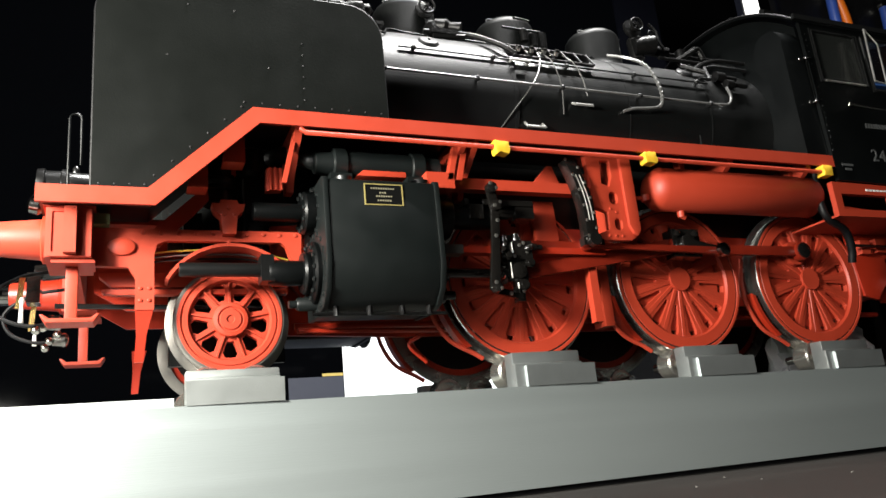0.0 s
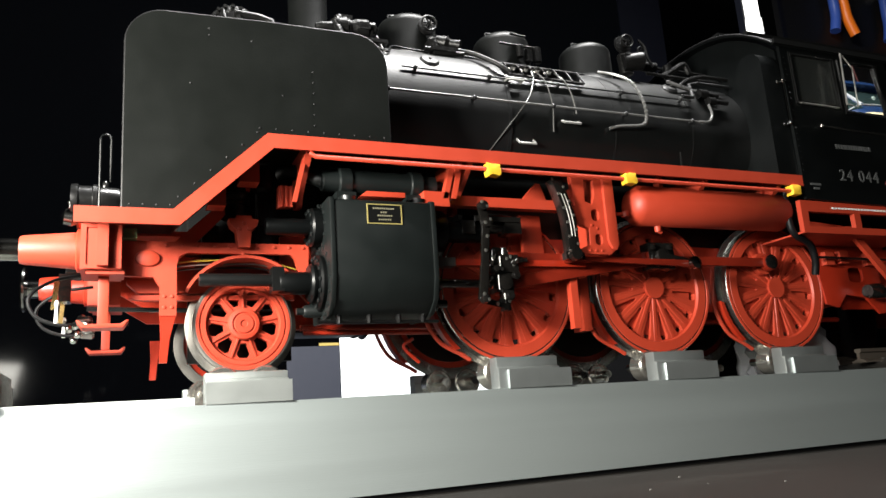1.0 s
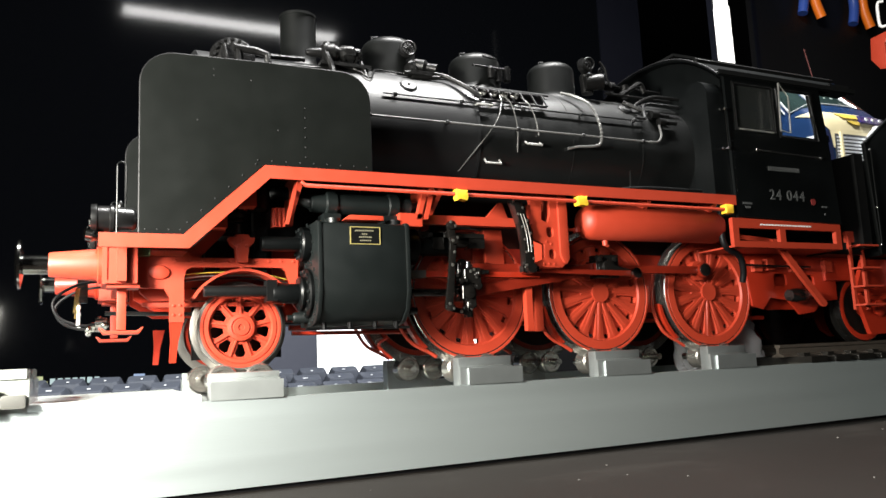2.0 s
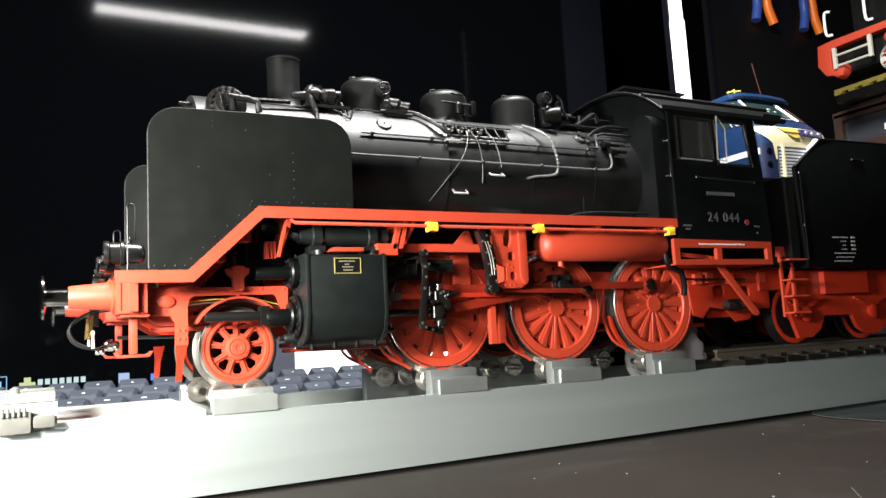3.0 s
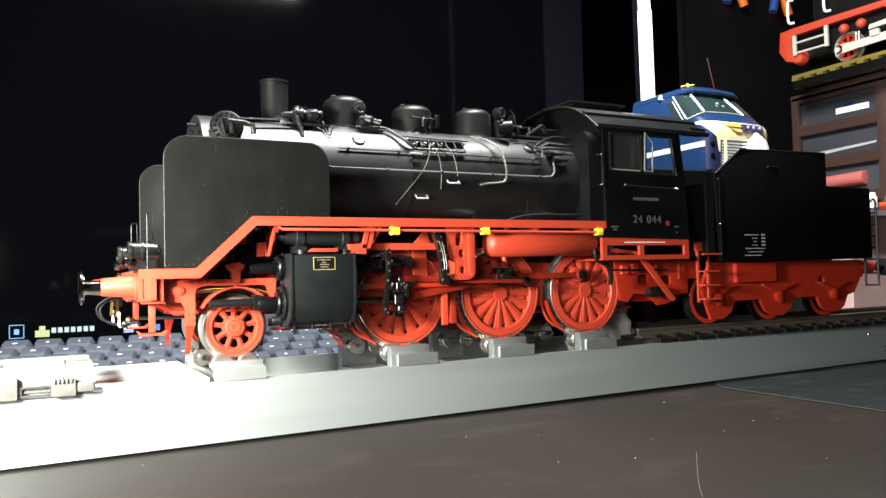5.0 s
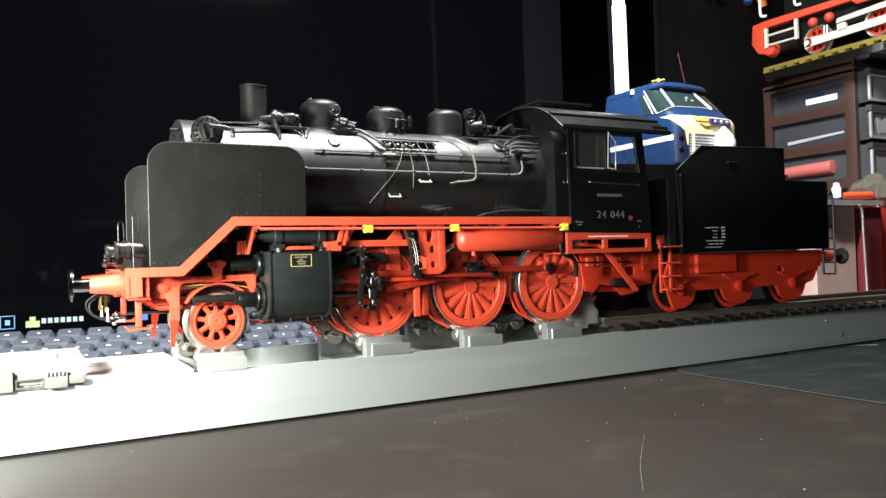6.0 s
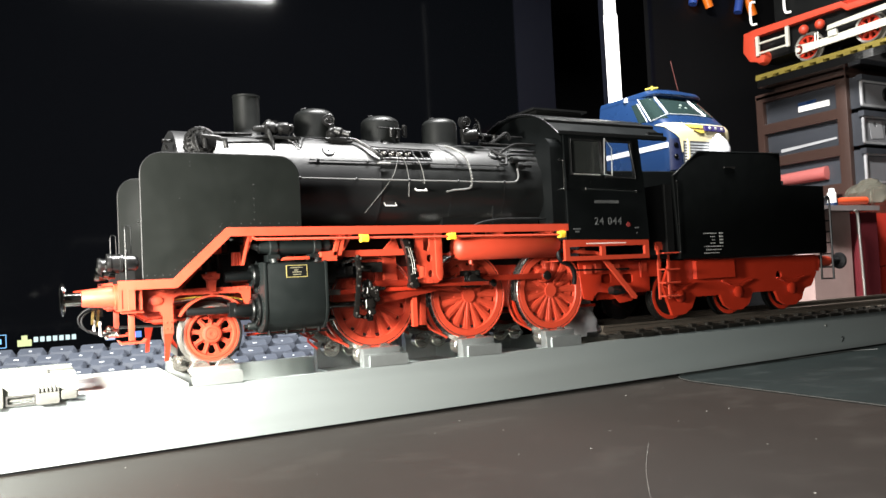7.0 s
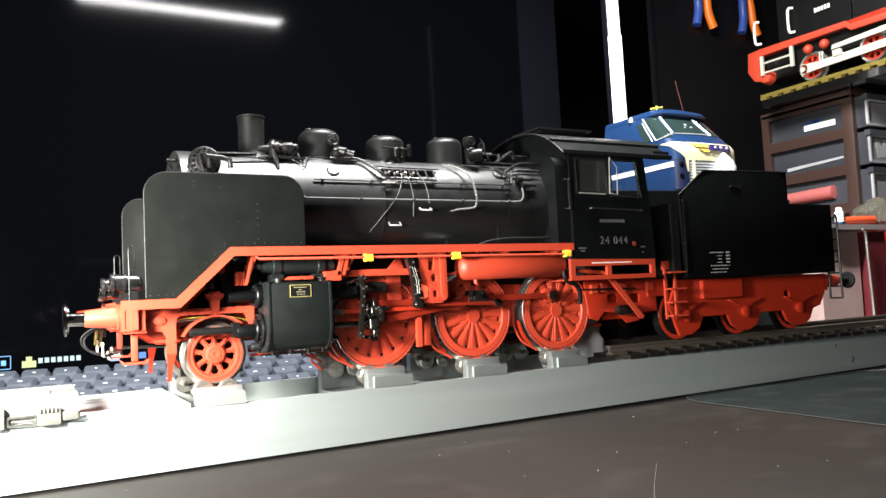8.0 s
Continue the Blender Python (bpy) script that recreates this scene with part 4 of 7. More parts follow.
part("bracket_web", bm, RED, bracket)
bolts("bracket_bolt", [(5.3, -1.28, 1.3), (5.36, -1.28, 1.27), (5.25, -1.28, 1.04), (5.32, -1.28, 1.04), (5.39, -1.28, 1.04)], 0.015, RED, bracket)
bm = bmesh.new()
box(bm, 5.14, 5.22, -1.03, -0.95, 0.3, 1.1)
box(bm, 5.4, 5.5, -0.8, -0.6, 0.3, 1.2)
part("bracket_leg", bm, RED, loco)
bm = bmesh.new()
plate(bm, [(4.62, 1.58), (4.9, 1.58), (4.84, 1.76), (4.79, 1.76)], -1.12, -1.06)
plate(bm, [(4.68, 1.48), (4.92, 1.48), (4.94, 1.05), (4.7, 1.1)], -0.92, -0.86)
part("girder_gusset", bm, RED, loco, bevel=0.006)


def rod(name, ends, w0, w1, y, material, r=0.1, label=""):
    """A flat rod with round eyes, from end to end."""
    (x0, z0), (x1, z1) = ends
    d = Vector((x1 - x0, z1 - z0)).normalized()
    q = Vector((-d.y, d.x))
    bm = bmesh.new()
    plate(bm, [(x0 + q.x * w0, z0 + q.y * w0), (x1 + q.x * w1, z1 + q.y * w1), (x1 - q.x * w1, z1 - q.y * w1), (x0 - q.x * w0, z0 - q.y * w0)], y - 0.025, y + 0.025)
    for x, z in ends:
        lathe(bm, [(0, r), (0.08, r), (0.09, r * 0.8)], (x, y + 0.035, z), (0, -1, 0), 18)
    return part(name, bm, material, loco, label, bevel=0.006)


pins = [(x + CRANK * math.cos(radians(PHASE)), 0.75 + CRANK * math.sin(radians(PHASE))) for x in DRIVERS]
rod("coupling_rod", (pins[0], pins[1]), 0.05, 0.05, -0.93, ROD_RED, 0.1)
rod("coupling_rod", (pins[1], pins[2]), 0.05, 0.05, -0.93, ROD_RED, 0.1)
big = rod("connecting_rod", ((CX, 0.73), (pins[1][0] + 0.02, pins[1][1])), 0.055, 0.075, -1.05, ROD_RED, 0.1)
bm = bmesh.new()
px, pz = pins[1]
box(bm, px - 0.06, px + 0.26, -1.12, -0.97, pz - 0.13, pz + 0.15)
for x, z in ((px - 0.02, pz + 0.1), (px + 0.2, pz + 0.1), (px + 0.2, pz - 0.08), (px + 0.02, pz - 0.08)):
    lathe(bm, [(0, 0.035), (0.03, 0.035), (0.04, 0.02)], (x, -1.12, z), (0, -1, 0), 8)
lathe(bm, [(0, 0.09), (0.04, 0.085), (0.05, 0.03)], (px + 0.1, -1.12, pz), (0, -1, 0), 16)
part("big_end", bm, DARKSTEEL, big, "black big end block", bevel=0.012)
bm = bmesh.new()
RX, RZ = px + 0.44, pz - 0.08
lathe(bm, [(0, 0.07), (0.05, 0.065), (0.07, 0.03)], (RX, -1.2, RZ), (0, -1, 0), 16)
part("return_crank_pin", bm, DARKCHROME, big, "bright return crank pin")
bm = bmesh.new()
plate(bm, [(px, pz + 0.05), (RX, RZ + 0.04), (RX, RZ - 0.04), (px, pz - 0.05)], -1.19, -1.15)
part("return_crank", bm, DARKSTEEL, big, bevel=0.008)
rod("eccentric_rod", ((5.06, 0.98), (RX, RZ)), 0.022, 0.035, -1.17, ROD_RED, 0.05)
bm = bmesh.new()
lathe(bm, [(0, 0.085), (0.05, 0.085), (0.06, 0.05)], (pins[2][0], -0.95, pins[2][1]), (0, -1, 0), 18)
part("crank_pin_cap", bm, DARKSTEEL, loco)
bm = bmesh.new()
lathe(bm, [(0, 0.09), (0.05, 0.09)], (pins[0][0], -0.95, pins[0][1]), (0, -1, 0), 18)
part("crank_pin_cap", bm, DARKSTEEL, loco)

# brake gear ahead of each driving wheel
for side in (-1, 1):
    for x in DRIVERS:
        y = side * 0.74
        bm = bmesh.new()
        pts = [(x + 0.80 * math.cos(radians(a)), 0.75 + 0.80 * math.sin(radians(a))) for a in range(192, 232, 6)]
        plate(bm, pts + [(x + 0.84 * math.cos(radians(a)), 0.75 + 0.84 * math.sin(radians(a))) for a in range(226, 188, -6)], y - 0.05, y + 0.05)
        shoe = part("brake_shoe", bm, RED_DARK, loco)
        bm = bmesh.new()
        tube(bm, curve([(x - 0.82, y - side * 0.02, 1.0), (x - 0.9, y, 0.6), (x - 0.76, y, 0.26), (x - 0.5, y, 0.1), (x - 0.42, y, 0.05)]), 0.022)
        part("sand_pipe", bm, RED, shoe, "thin red sand pipe")
bm = bmesh.new()
tube(bm, [(2.5, -0.62, 0.36), (4.0, -0.6, 0.34)], 0.022)
tube(bm, [(2.5, -0.5, 0.42), (9.4, -0.5, 0.4)], 0.03)
tube(bm, curve([(3.55, -0.66, 0.28), (3.45, -0.66, 0.2), (3.6, -0.66, 0.05)]), 0.018)
part("brake_pull_rod", bm, RED_DARK, loco)

# fittings of the air tank
bm = bmesh.new()
tube(bm, curve([(6.22, -1.15, 1.36), (6.22, -1.15, 1.31), (6.26, -1.15, 1.29)]), 0.025)
lathe(bm, [(0, 0.035), (0.06, 0.04)], (6.22, -1.15, 1.29), (0, 0, 1), 10)
part("tank_drain", bm, RED, loco)
for x in (6.3, 7.75):
    bm = bmesh.new()
    box(bm, x - 0.025, x + 0.025, -1.2, -1.1, 1.78, 1.9)
    part("tank_strap", bm, RED, loco)
bm = bmesh.new()
tube(bm, [(5.6, -1.15, 1.47), (5.95, -1.15, 1.47)], 0.02)
lathe(bm, [(0, 0.04), (0.06, 0.045)], (5.82, -1.15, 1.44), (0, 0, 1), 10)
part("tank_pipe", bm, RED, loco)
bm = bmesh.new()
tube(bm, curve([(7.97, -1.3, 1.8), (7.96, -1.3, 1.45), (8.02, -1.3, 1.28), (8.28, -1.25, 1.18), (8.38, -1.2, 1.0), (8.4, -1.15, 0.85)]), 0.042, 10)
part("air_hose", bm, RUBBER, loco, "black air hose bending down behind the tank")

# boiler fittings


def on_boiler(x, angle, r=0.86):
    """A place at the boiler's skin, angle from the top towards the seen side."""
    return (x, -r * math.sin(radians(angle)), 2.69 + r * math.cos(radians(angle)))


for (x0, x1), ang, r in (((3.2, 7.3), 87, 0.895), ((3.55, 7.25), 66, 0.875)):
    bm = bmesh.new()
    tube(bm, [on_boiler(x0, ang, r), on_boiler(x1, ang, r)], 0.013 if ang > 80 else 0.01)
    rail = part("boiler_rail", bm, RAILGREY if ang > 80 else BLACK, loco)
    for k in range(5):
        bm = bmesh.new()
        x = x0 + 0.15 + (x1 - x0 - 0.3) * k / 4
        cyl(bm, on_boiler(x, ang, 0.82), on_boiler(x, ang, r), 0.018, seg=8)
        ball(bm, on_boiler(x, ang, r), 0.028, 8)
        part("rail_post", bm, BLACK_HOT, rail)
bm = bmesh.new()
tube(bm, curve([on_boiler(7.25, 87, 0.9), on_boiler(7.4, 86, 0.9), on_boiler(7.47, 80, 0.9), on_boiler(7.48, 70, 0.9)]), 0.016)
part("rail_bend", bm, RAILGREY, loco)
bm = bmesh.new()
tube(bm, [on_boiler(7.1, 66, 0.93), on_boiler(7.25, 66, 0.93), on_boiler(7.36, 48, 0.93), on_boiler(7.5, 46, 0.95), on_boiler(8.0, 46, 0.95)], 0.022)
part("injector_pipe", bm, BLACK_HOT, loco)
for x, ang, r in ((3.92, 52, 0.11), (7.12, 47, 0.1)):
    bm = bmesh.new()
    u = Vector((0, -math.sin(radians(ang)), math.cos(radians(ang))))
    lathe(bm, [(-0.04, r), (0.03, r), (0.05, r * 0.8), (0.055, r * 0.15), (0.07, r * 0.12), (0.07, 0)], on_boiler(x, ang, 0.82), u, 24)
    part("washout_cover", bm, BLACK_HOT, loco)
for x, z in ((4.93, 2.33), (5.48, 2.57), (4.84, 3.01)):
    ang = math.degrees(math.acos((z - 2.69) / 0.86))
    bm = bmesh.new()
    a, b = on_boiler(x - 0.1, ang - 2.5, 0.82), on_boiler(x - 0.1, ang, 0.9)
    c, d = on_boiler(x + 0.1, ang, 0.9), on_boiler(x + 0.1, ang - 2.5, 0.82)
    tube(bm, [a, b, c, d], 0.014)
    part("grab_iron", bm, PALE_IRON, loco)
bm = bmesh.new()
tube(bm, curve([on_boiler(3.95, 33, 0.9), on_boiler(4.3, 33, 0.92), on_boiler(4.42, 34, 0.92), on_boiler(4.5, 38, 0.92), on_boiler(4.68, 53, 0.92), on_boiler(4.82, 61, 0.9)], 4), 0.028, 10)
part("delivery_pipe", bm, BLACK_CAST, loco)
bm = bmesh.new()
tube(bm, curve([on_boiler(2.9, 35, 0.89), on_boiler(3.3, 36, 0.88), on_boiler(3.45, 50, 0.88), on_boiler(3.6, 30, 0.88), on_boiler(3.9, 25, 0.87), on_boiler(4.5, 28, 0.87), on_boiler(4.75, 42, 0.87), on_boiler(5.9, 44, 0.87)], 4), 0.012)
part("small_pipe", bm, BLACK_CAST, loco)
bm = bmesh.new()
for z, y in ((3.27, -0.70), (3.1, -0.80)):
    tube(bm, [(4.78, y, z), (5.75, y + 0.02, z)], 0.018)
for k in range(7):
    x = 4.8 + k * 0.155
    tube(bm, [(x, -0.70, 3.27), (x + 0.02, -0.80, 3.1)], 0.012)
plate(bm, [(4.76, 3.08), (5.7, 3.08), (5.8, 3.24), (5.75, 3.28), (4.76, 3.28)], -0.69, -0.66)
part("sandbox_step", bm, RUBBER, loco, "black slotted lubricator shelf on the boiler")
bm = bmesh.new()
for x in (4.85, 5.0, 5.15, 5.3):
    lathe(bm, [(0, 0.03), (0.04, 0.035), (0.06, 0.02)], (x, -0.78, 3.17), (0, -0.6, 0.6), 10)
    box(bm, x - 0.05, x + 0.05, -0.75, -0.73, 3.18, 3.23)
part("sand_valve_row", bm, STEEL, loco)
SANDS = ([on_boiler(5.1, 56, 0.9), on_boiler(5.08, 65, 0.9), on_boiler(4.98, 80, 0.89), on_boiler(4.85, 92, 0.88), on_boiler(4.68, 106, 0.87), on_boiler(4.5, 124, 0.86)],
         [on_boiler(5.16, 56, 0.9), on_boiler(5.22, 66, 0.9), on_boiler(5.25, 85, 0.88), on_boiler(5.26, 105, 0.86)],
         [on_boiler(5.4, 55, 0.9), on_boiler(5.48, 62, 0.9), on_boiler(5.53, 76, 0.88), on_boiler(5.56, 90, 0.86)])
for pts in SANDS:
    bm = bmesh.new()
    tube(bm, curve(pts), 0.0065)
    part("sand_pipe", bm, RAILGREY, loco)
bm = bmesh.new()
line = curve([on_boiler(6.15, 36, 0.9), on_boiler(6.32, 46, 0.92), on_boiler(6.42, 60, 0.94), on_boiler(6.45, 78, 0.94), on_boiler(6.45, 90, 0.93), on_boiler(6.38, 95, 0.92), on_boiler(6.1, 97, 0.9), on_boiler(5.98, 99, 0.86)], 8)
tube(bm, line, 0.017)
for i in range(14, 40, 2):
    ball(bm, line[i], 0.023, 8)
part("lagged_pipe", bm, RAILGREY, loco)
# dome fittings
for x, z in ((3.94, 4.02), (5.16, 3.97), (6.37, 4.0)):
    bm = bmesh.new()
    tube(bm, [(x - 0.25, -0.1, z - 0.08), (x - 0.25, -0.1, z - 0.01), (x - 0.18, -0.1, z)], 0.012)
    part("dome_eye", bm, BLACK_HOT, loco)
bm = bmesh.new()
lathe(bm, [(0, 0.05), (0.02, 0.1), (0.05, 0.1), (0.06, 0.06), (0.06, 0.02), (0.1, 0.02)], (4.04, -0.33, 3.78), (0.1, -1, 0.1), 18)
lathe(bm, [(0, 0.07), (0.12, 0.08), (0.16, 0.05), (0.28, 0.06)], (4.15, -0.36, 3.62), (0.8, -0.5, -0.3), 14)
lathe(bm, [(0, 0.09), (0.1, 0.1), (0.14, 0.06)], (4.1, -0.3, 3.55), (0.3, -1, 0.2), 14)
box(bm, 4.02, 4.3, -0.55, -0.4, 3.42, 3.47)
tube(bm, [(4.05, -0.5, 3.4), (4.4, -0.52, 3.42)], 0.03)
part("feed_valve", bm, BLACK_CAST, loco)
bm = bmesh.new()
lathe(bm, [(0, 0.03), (0.02, 0.05), (0.2, 0.05), (0.22, 0.02)], (5.54, -0.2, 3.6), (0, 0, 1), 14)
lathe(bm, [(0, 0.045), (0.15, 0.05), (0.18, 0.02)], (5.36, -0.3, 3.56), (0, 0, 1), 14)
lathe(bm, [(0, 0.04), (0.13, 0.045), (0.16, 0.02)], (5.2, -0.38, 3.56), (0, 0, 1), 14)
tube(bm, [(4.95, -0.36, 3.72), (5.4, -0.38, 3.7)], 0.014)
tube(bm, [(5.1, -0.37, 3.85), (5.3, -0.36, 3.84)], 0.014)
part("safety_valve", bm, BLACK_CAST, loco)
bm = bmesh.new()
lathe(bm, [(0, 0.1), (0.02, 0.12), (0.05, 0.12), (0.06, 0.05), (0.12, 0.05)], (6.62, -0.42, 3.86), (0.1, -1, 0.1), 20)
lathe(bm, [(0, 0.11), (0.25, 0.11), (0.28, 0.05)], (6.6, -0.45, 3.62), (0.9, -0.3, 0.1), 16)
lathe(bm, [(0, 0.08), (0.25, 0.1), (0.3, 0.06)], (6.68, -0.4, 3.5), (0, 0, 1), 14)
lathe(bm, [(0, 0.06), (0.22, 0.07)], (6.9, -0.38, 3.66), (1, -0.1, -0.1), 12)
tube(bm, curve([(6.85, -0.48, 3.95), (6.92, -0.5, 3.85), (6.93, -0.52, 3.7), (6.98, -0.54, 3.58)]), 0.018)
part("steam_dome_valve", bm, BLACK_CAST, loco)
bm = bmesh.new()
tube(bm, [(6.9, -0.3, 3.7), (8.0, -0.32, 3.68)], 0.02)
tube(bm, [(6.9, -0.5, 3.5), (8.0, -0.52, 3.48)], 0.02)
tube(bm, curve([(7.2, -0.45, 3.52), (7.4, -0.45, 3.64), (7.55, -0.45, 3.72), (7.62, -0.45, 3.6)]), 0.035)
lathe(bm, [(0, 0.05), (0.18, 0.06)], (7.3, -0.42, 3.5), (0, 0, 1), 10)
part("regulator_rod", bm, BLACK_CAST, loco)
bm = bmesh.new()
tube(bm, curve([on_boiler(7.2, 50, 0.9), on_boiler(7.35, 44, 0.95), (7.6, -0.6, 3.48), (7.75, -0.6, 3.5), (8.1, -0.6, 3.5)]), 0.025)
tube(bm, [on_boiler(7.1, 42, 0.9), on_boiler(7.32, 56, 0.92)], 0.03)
lathe(bm, [(0, 0.06), (0.12, 0.06), (0.14, 0.03), (0.3, 0.03)], on_boiler(7.42, 58, 0.9), (1, 0, 0), 12)
lathe(bm, [(0, 0.05), (0.1, 0.05), (0.12, 0.03), (0.3, 0.03)], on_boiler(7.5, 66, 0.9), (1, 0, 0), 12)
part("injector_fitting", bm, BLACK_CAST, loco)
def hand_wheel(c, r):
    """A valve hand wheel that faces the seen side."""
    bm = bmesh.new()
    x, y, z = c
    tube(bm, [(x + r * math.cos(radians(a)), y, z + r * math.sin(radians(a))) for a in range(0, 361, 24)], r * 0.16, 6)
    for a in range(0, 180, 60):
        dx, dz = r * math.cos(radians(a)), r * math.sin(radians(a))
        tube(bm, [(x - dx, y, z - dz), (x + dx, y, z + dz)], r * 0.08, 6)
    cyl(bm, (x, y - 0.02, z), (x, y + 0.12, z), r * 0.22, seg=10)
    part("hand_wheel", bm, BLACK_CAST, loco)


hand_wheel((4.04, -0.46, 3.78), 0.085)
hand_wheel((6.62, -0.56, 3.87), 0.08)
hand_wheel((6.86, -0.5, 3.8), 0.05)
# smokebox top: round pump and turbo generator
PX, PY, PZ = 1.9, -0.66, 3.26
bm = bmesh.new()
lathe(bm, [(-0.1, 0.0), (-0.1, 0.22), (0.0, 0.235), (0.03, 0.22), (0.05, 0.235), (0.08, 0.235), (0.1, 0.21), (0.13, 0.2), (0.15, 0.12), (0.19, 0.1), (0.19, 0)], (PX, PY, PZ), (-0.15, -1, 0.08), 36)
pump = part("round_pump", bm, BLACK_CAST, loco, "black ribbed round pump on the smokebox")
for k in range(16):
    a = radians(22.5 * k)
    bm = bmesh.new()
    c, q = math.cos(a), math.sin(a)
    cyl(bm, (PX - 0.01 + 0.19 * c, PY - 0.08, PZ + 0.19 * q), (PX - 0.02 + 0.185 * c, PY - 0.15, PZ + 0.01 + 0.185 * q), 0.018, seg=8)
    part("pump_stud", bm, BLACK_CAST, pump)
bm = bmesh.new()
tube(bm, [(PX - 0.02, PY - 0.24, PZ + 0.06), (PX + 0.2, PY - 0.24, PZ + 0.05), (PX + 0.32, PY - 0.24, PZ + 0.02), (PX + 0.33, PY - 0.24, PZ - 0.1)], 0.04, 10)
tube(bm, [(PX + 0.02, PY - 0.24, PZ + 0.05), (PX + 0.02, PY - 0.26, PZ - 0.12)], 0.035, 10)
tube(bm, [(PX - 0.12, PY - 0.2, PZ + 0.1), (PX - 0.1, PY - 0.24, PZ - 0.05), (PX - 0.06, PY - 0.24, PZ - 0.16)], 0.02, 8)
part("pump_pipe", bm, BLACK_CAST, pump)
bm = bmesh.new()
lathe(bm, [(0, 0.03), (0.05, 0.05), (0.18, 0.06), (0.2, 0.1), (0.32, 0.115), (0.34, 0.08), (0.4, 0.08), (0.42, 0.095), (0.55, 0.095), (0.57, 0.07), (0.63, 0.07), (0.65, 0.03), (0.68, 0.0)], (2.76, -0.45, 3.56), (1, -0.05, 0.06), 20)
lathe(bm, [(0, 0.1), (0.05, 0.1), (0.08, 0.06), (0.11, 0.05), (0.13, 0.0)], (3.02, -0.45, 3.6), (0, 0, 1), 16)
box(bm, 3.02, 3.14, -0.52, -0.38, 3.6, 3.7)
for x, rr in ((2.97, 0.125), (3.09, 0.105), (3.18, 0.105), (3.33, 0.09)):
    lathe(bm, [(0, rr * 0.8), (0, rr), (0.025, rr), (0.025, rr * 0.8)], (x, -0.455, 3.575), (1, -0.05, 0.06), 20)
plate(bm, round_rect(3.2, 3.32, 3.54, 3.62, 0.02), -0.57, -0.54, "y", holes=[round_rect(3.22, 3.3, 3.56, 3.6, 0.01)])
tube(bm, curve([(2.96, -0.5, 3.62), (2.98, -0.56, 3.5), (3.02, -0.6, 3.35), (3.02, -0.66, 3.2)]), 0.035)
tube(bm, [(3.4, -0.5, 3.5), (3.44, -0.62, 3.25)], 0.02)
box(bm, 2.9, 3.5, -0.58, -0.35, 3.4, 3.44)
part("turbo_generator", bm, BLACK_CAST, loco)
bm = bmesh.new()
tube(bm, [(2.1, -0.42, 3.46), (2.75, -0.42, 3.48)], 0.03)
tube(bm, [(2.3, -0.6, 3.3), (3.0, -0.55, 3.36)], 0.016)
tube(bm, [(1.5, -0.55, 3.3), (1.38, -0.55, 3.3)], 0.025)
tube(bm, [(1.42, -0.72, 3.14), (1.38, -0.74, 3.2)], 0.03)
part("smokebox_pipe", bm, BLACK_CAST, loco)
bm = bmesh.new()
lathe(bm, [(0, 0.1), (0.03, 0.1), (0.05, 0.05), (0.06, 0.0)], (1.44, 0, 2.69), (-1, 0, 0), 20)
part("smokebox_door_boss", bm, BLACK, loco)

# cab details
bm = bmesh.new()
arch = [(-1.42, 1.95), (-1.42, 3.3)] + [(-1.22 + 0.2 * math.cos(radians(a)), 3.3 + 0.2 * math.sin(radians(a))) for a in range(170, 9, -20)] + [(-1.02, 3.3), (-1.02, 3.1), (-1.15, 2.9), (-1.2, 1.95)]
plate(bm, arch, 7.8, 8.09, "x")
part("cab_window_hood", bm, CAB_BLACK, loco)
for x0, x1, z0, z1 in ((8.2, 8.94, 2.82, 3.48), (9.0, 9.72, 2.77, 3.48)):
    bm = bmesh.new()
    plate(bm, [(x0, z0), (x1, z0), (x1 - 0.02, z1), (x0, z1)], -1.485, -1.455, "y", holes=[[(x0 + 0.04, z0 + 0.04), (x1 - 0.04, z0 + 0.04), (x1 - 0.06, z1 - 0.04), (x0 + 0.04, z1 - 0.04)]])
    frame_ob = part("window_frame", bm, BLACK, loco)
    bm = bmesh.new()
    plate(bm, [(x0 + 0.03, z0 + 0.03), (x1 - 0.03, z0 + 0.03), (x1 - 0.05, z1 - 0.03), (x0 + 0.03, z1 - 0.03)], -1.462, -1.456)
    pane = part("pane", bm, SMOKED if x0 < 8.5 else GLASS, frame_ob)
    pane.visible_shadow = False
bm = bmesh.new()
plate(bm, [(8.86, 2.82), (9.04, 2.8), (9.06, 3.3), (8.9, 3.48)], -1.62, -1.612)
vane = part("draught_glass", bm, GLASS, loco, "small glass draught deflector with a bright edge")
vane.visible_shadow = False
bm = bmesh.new()
tube(bm, [(8.86, -1.616, 2.82), (8.9, -1.616, 3.48), (9.06, -1.616, 3.3), (9.04, -1.616, 2.8), (8.86, -1.616, 2.82)], 0.011, 6)
tube(bm, [(8.26, -1.49, 2.83), (8.86, -1.5, 2.82)], 0.012, 6)
part("glass_edge", bm, GLINT, vane)
bm = bmesh.new()
tube(bm, [(8.0, -1.47, 3.07), (8.02, -1.5, 3.07), (8.02, -1.5, 2.55), (8.0, -1.47, 2.55)], 0.009)
for z in (3.07, 2.55):
    ball(bm, (8.02, -1.5, z), 0.024, 8)
    ball(bm, (7.97, -1.46, z), 0.02, 8)
part("cab_grab_rail", bm, DARKCHROME, loco)
bm = bmesh.new()
tube(bm, [(8.52, -1.5, 2.56), (9.72, -1.5, 2.53)], 0.011)
for x, z in ((8.52, 2.56), (9.72, 2.53)):
    ball(bm, (x, -1.495, z), 0.022, 8)
part("window_rail", bm, STEEL, loco)
bolts("cab_rivet_row", along((8.13, -1.472, 3.4), (8.13, -1.472, 2.0), 20), 0.01, CAB_BLACK, loco)
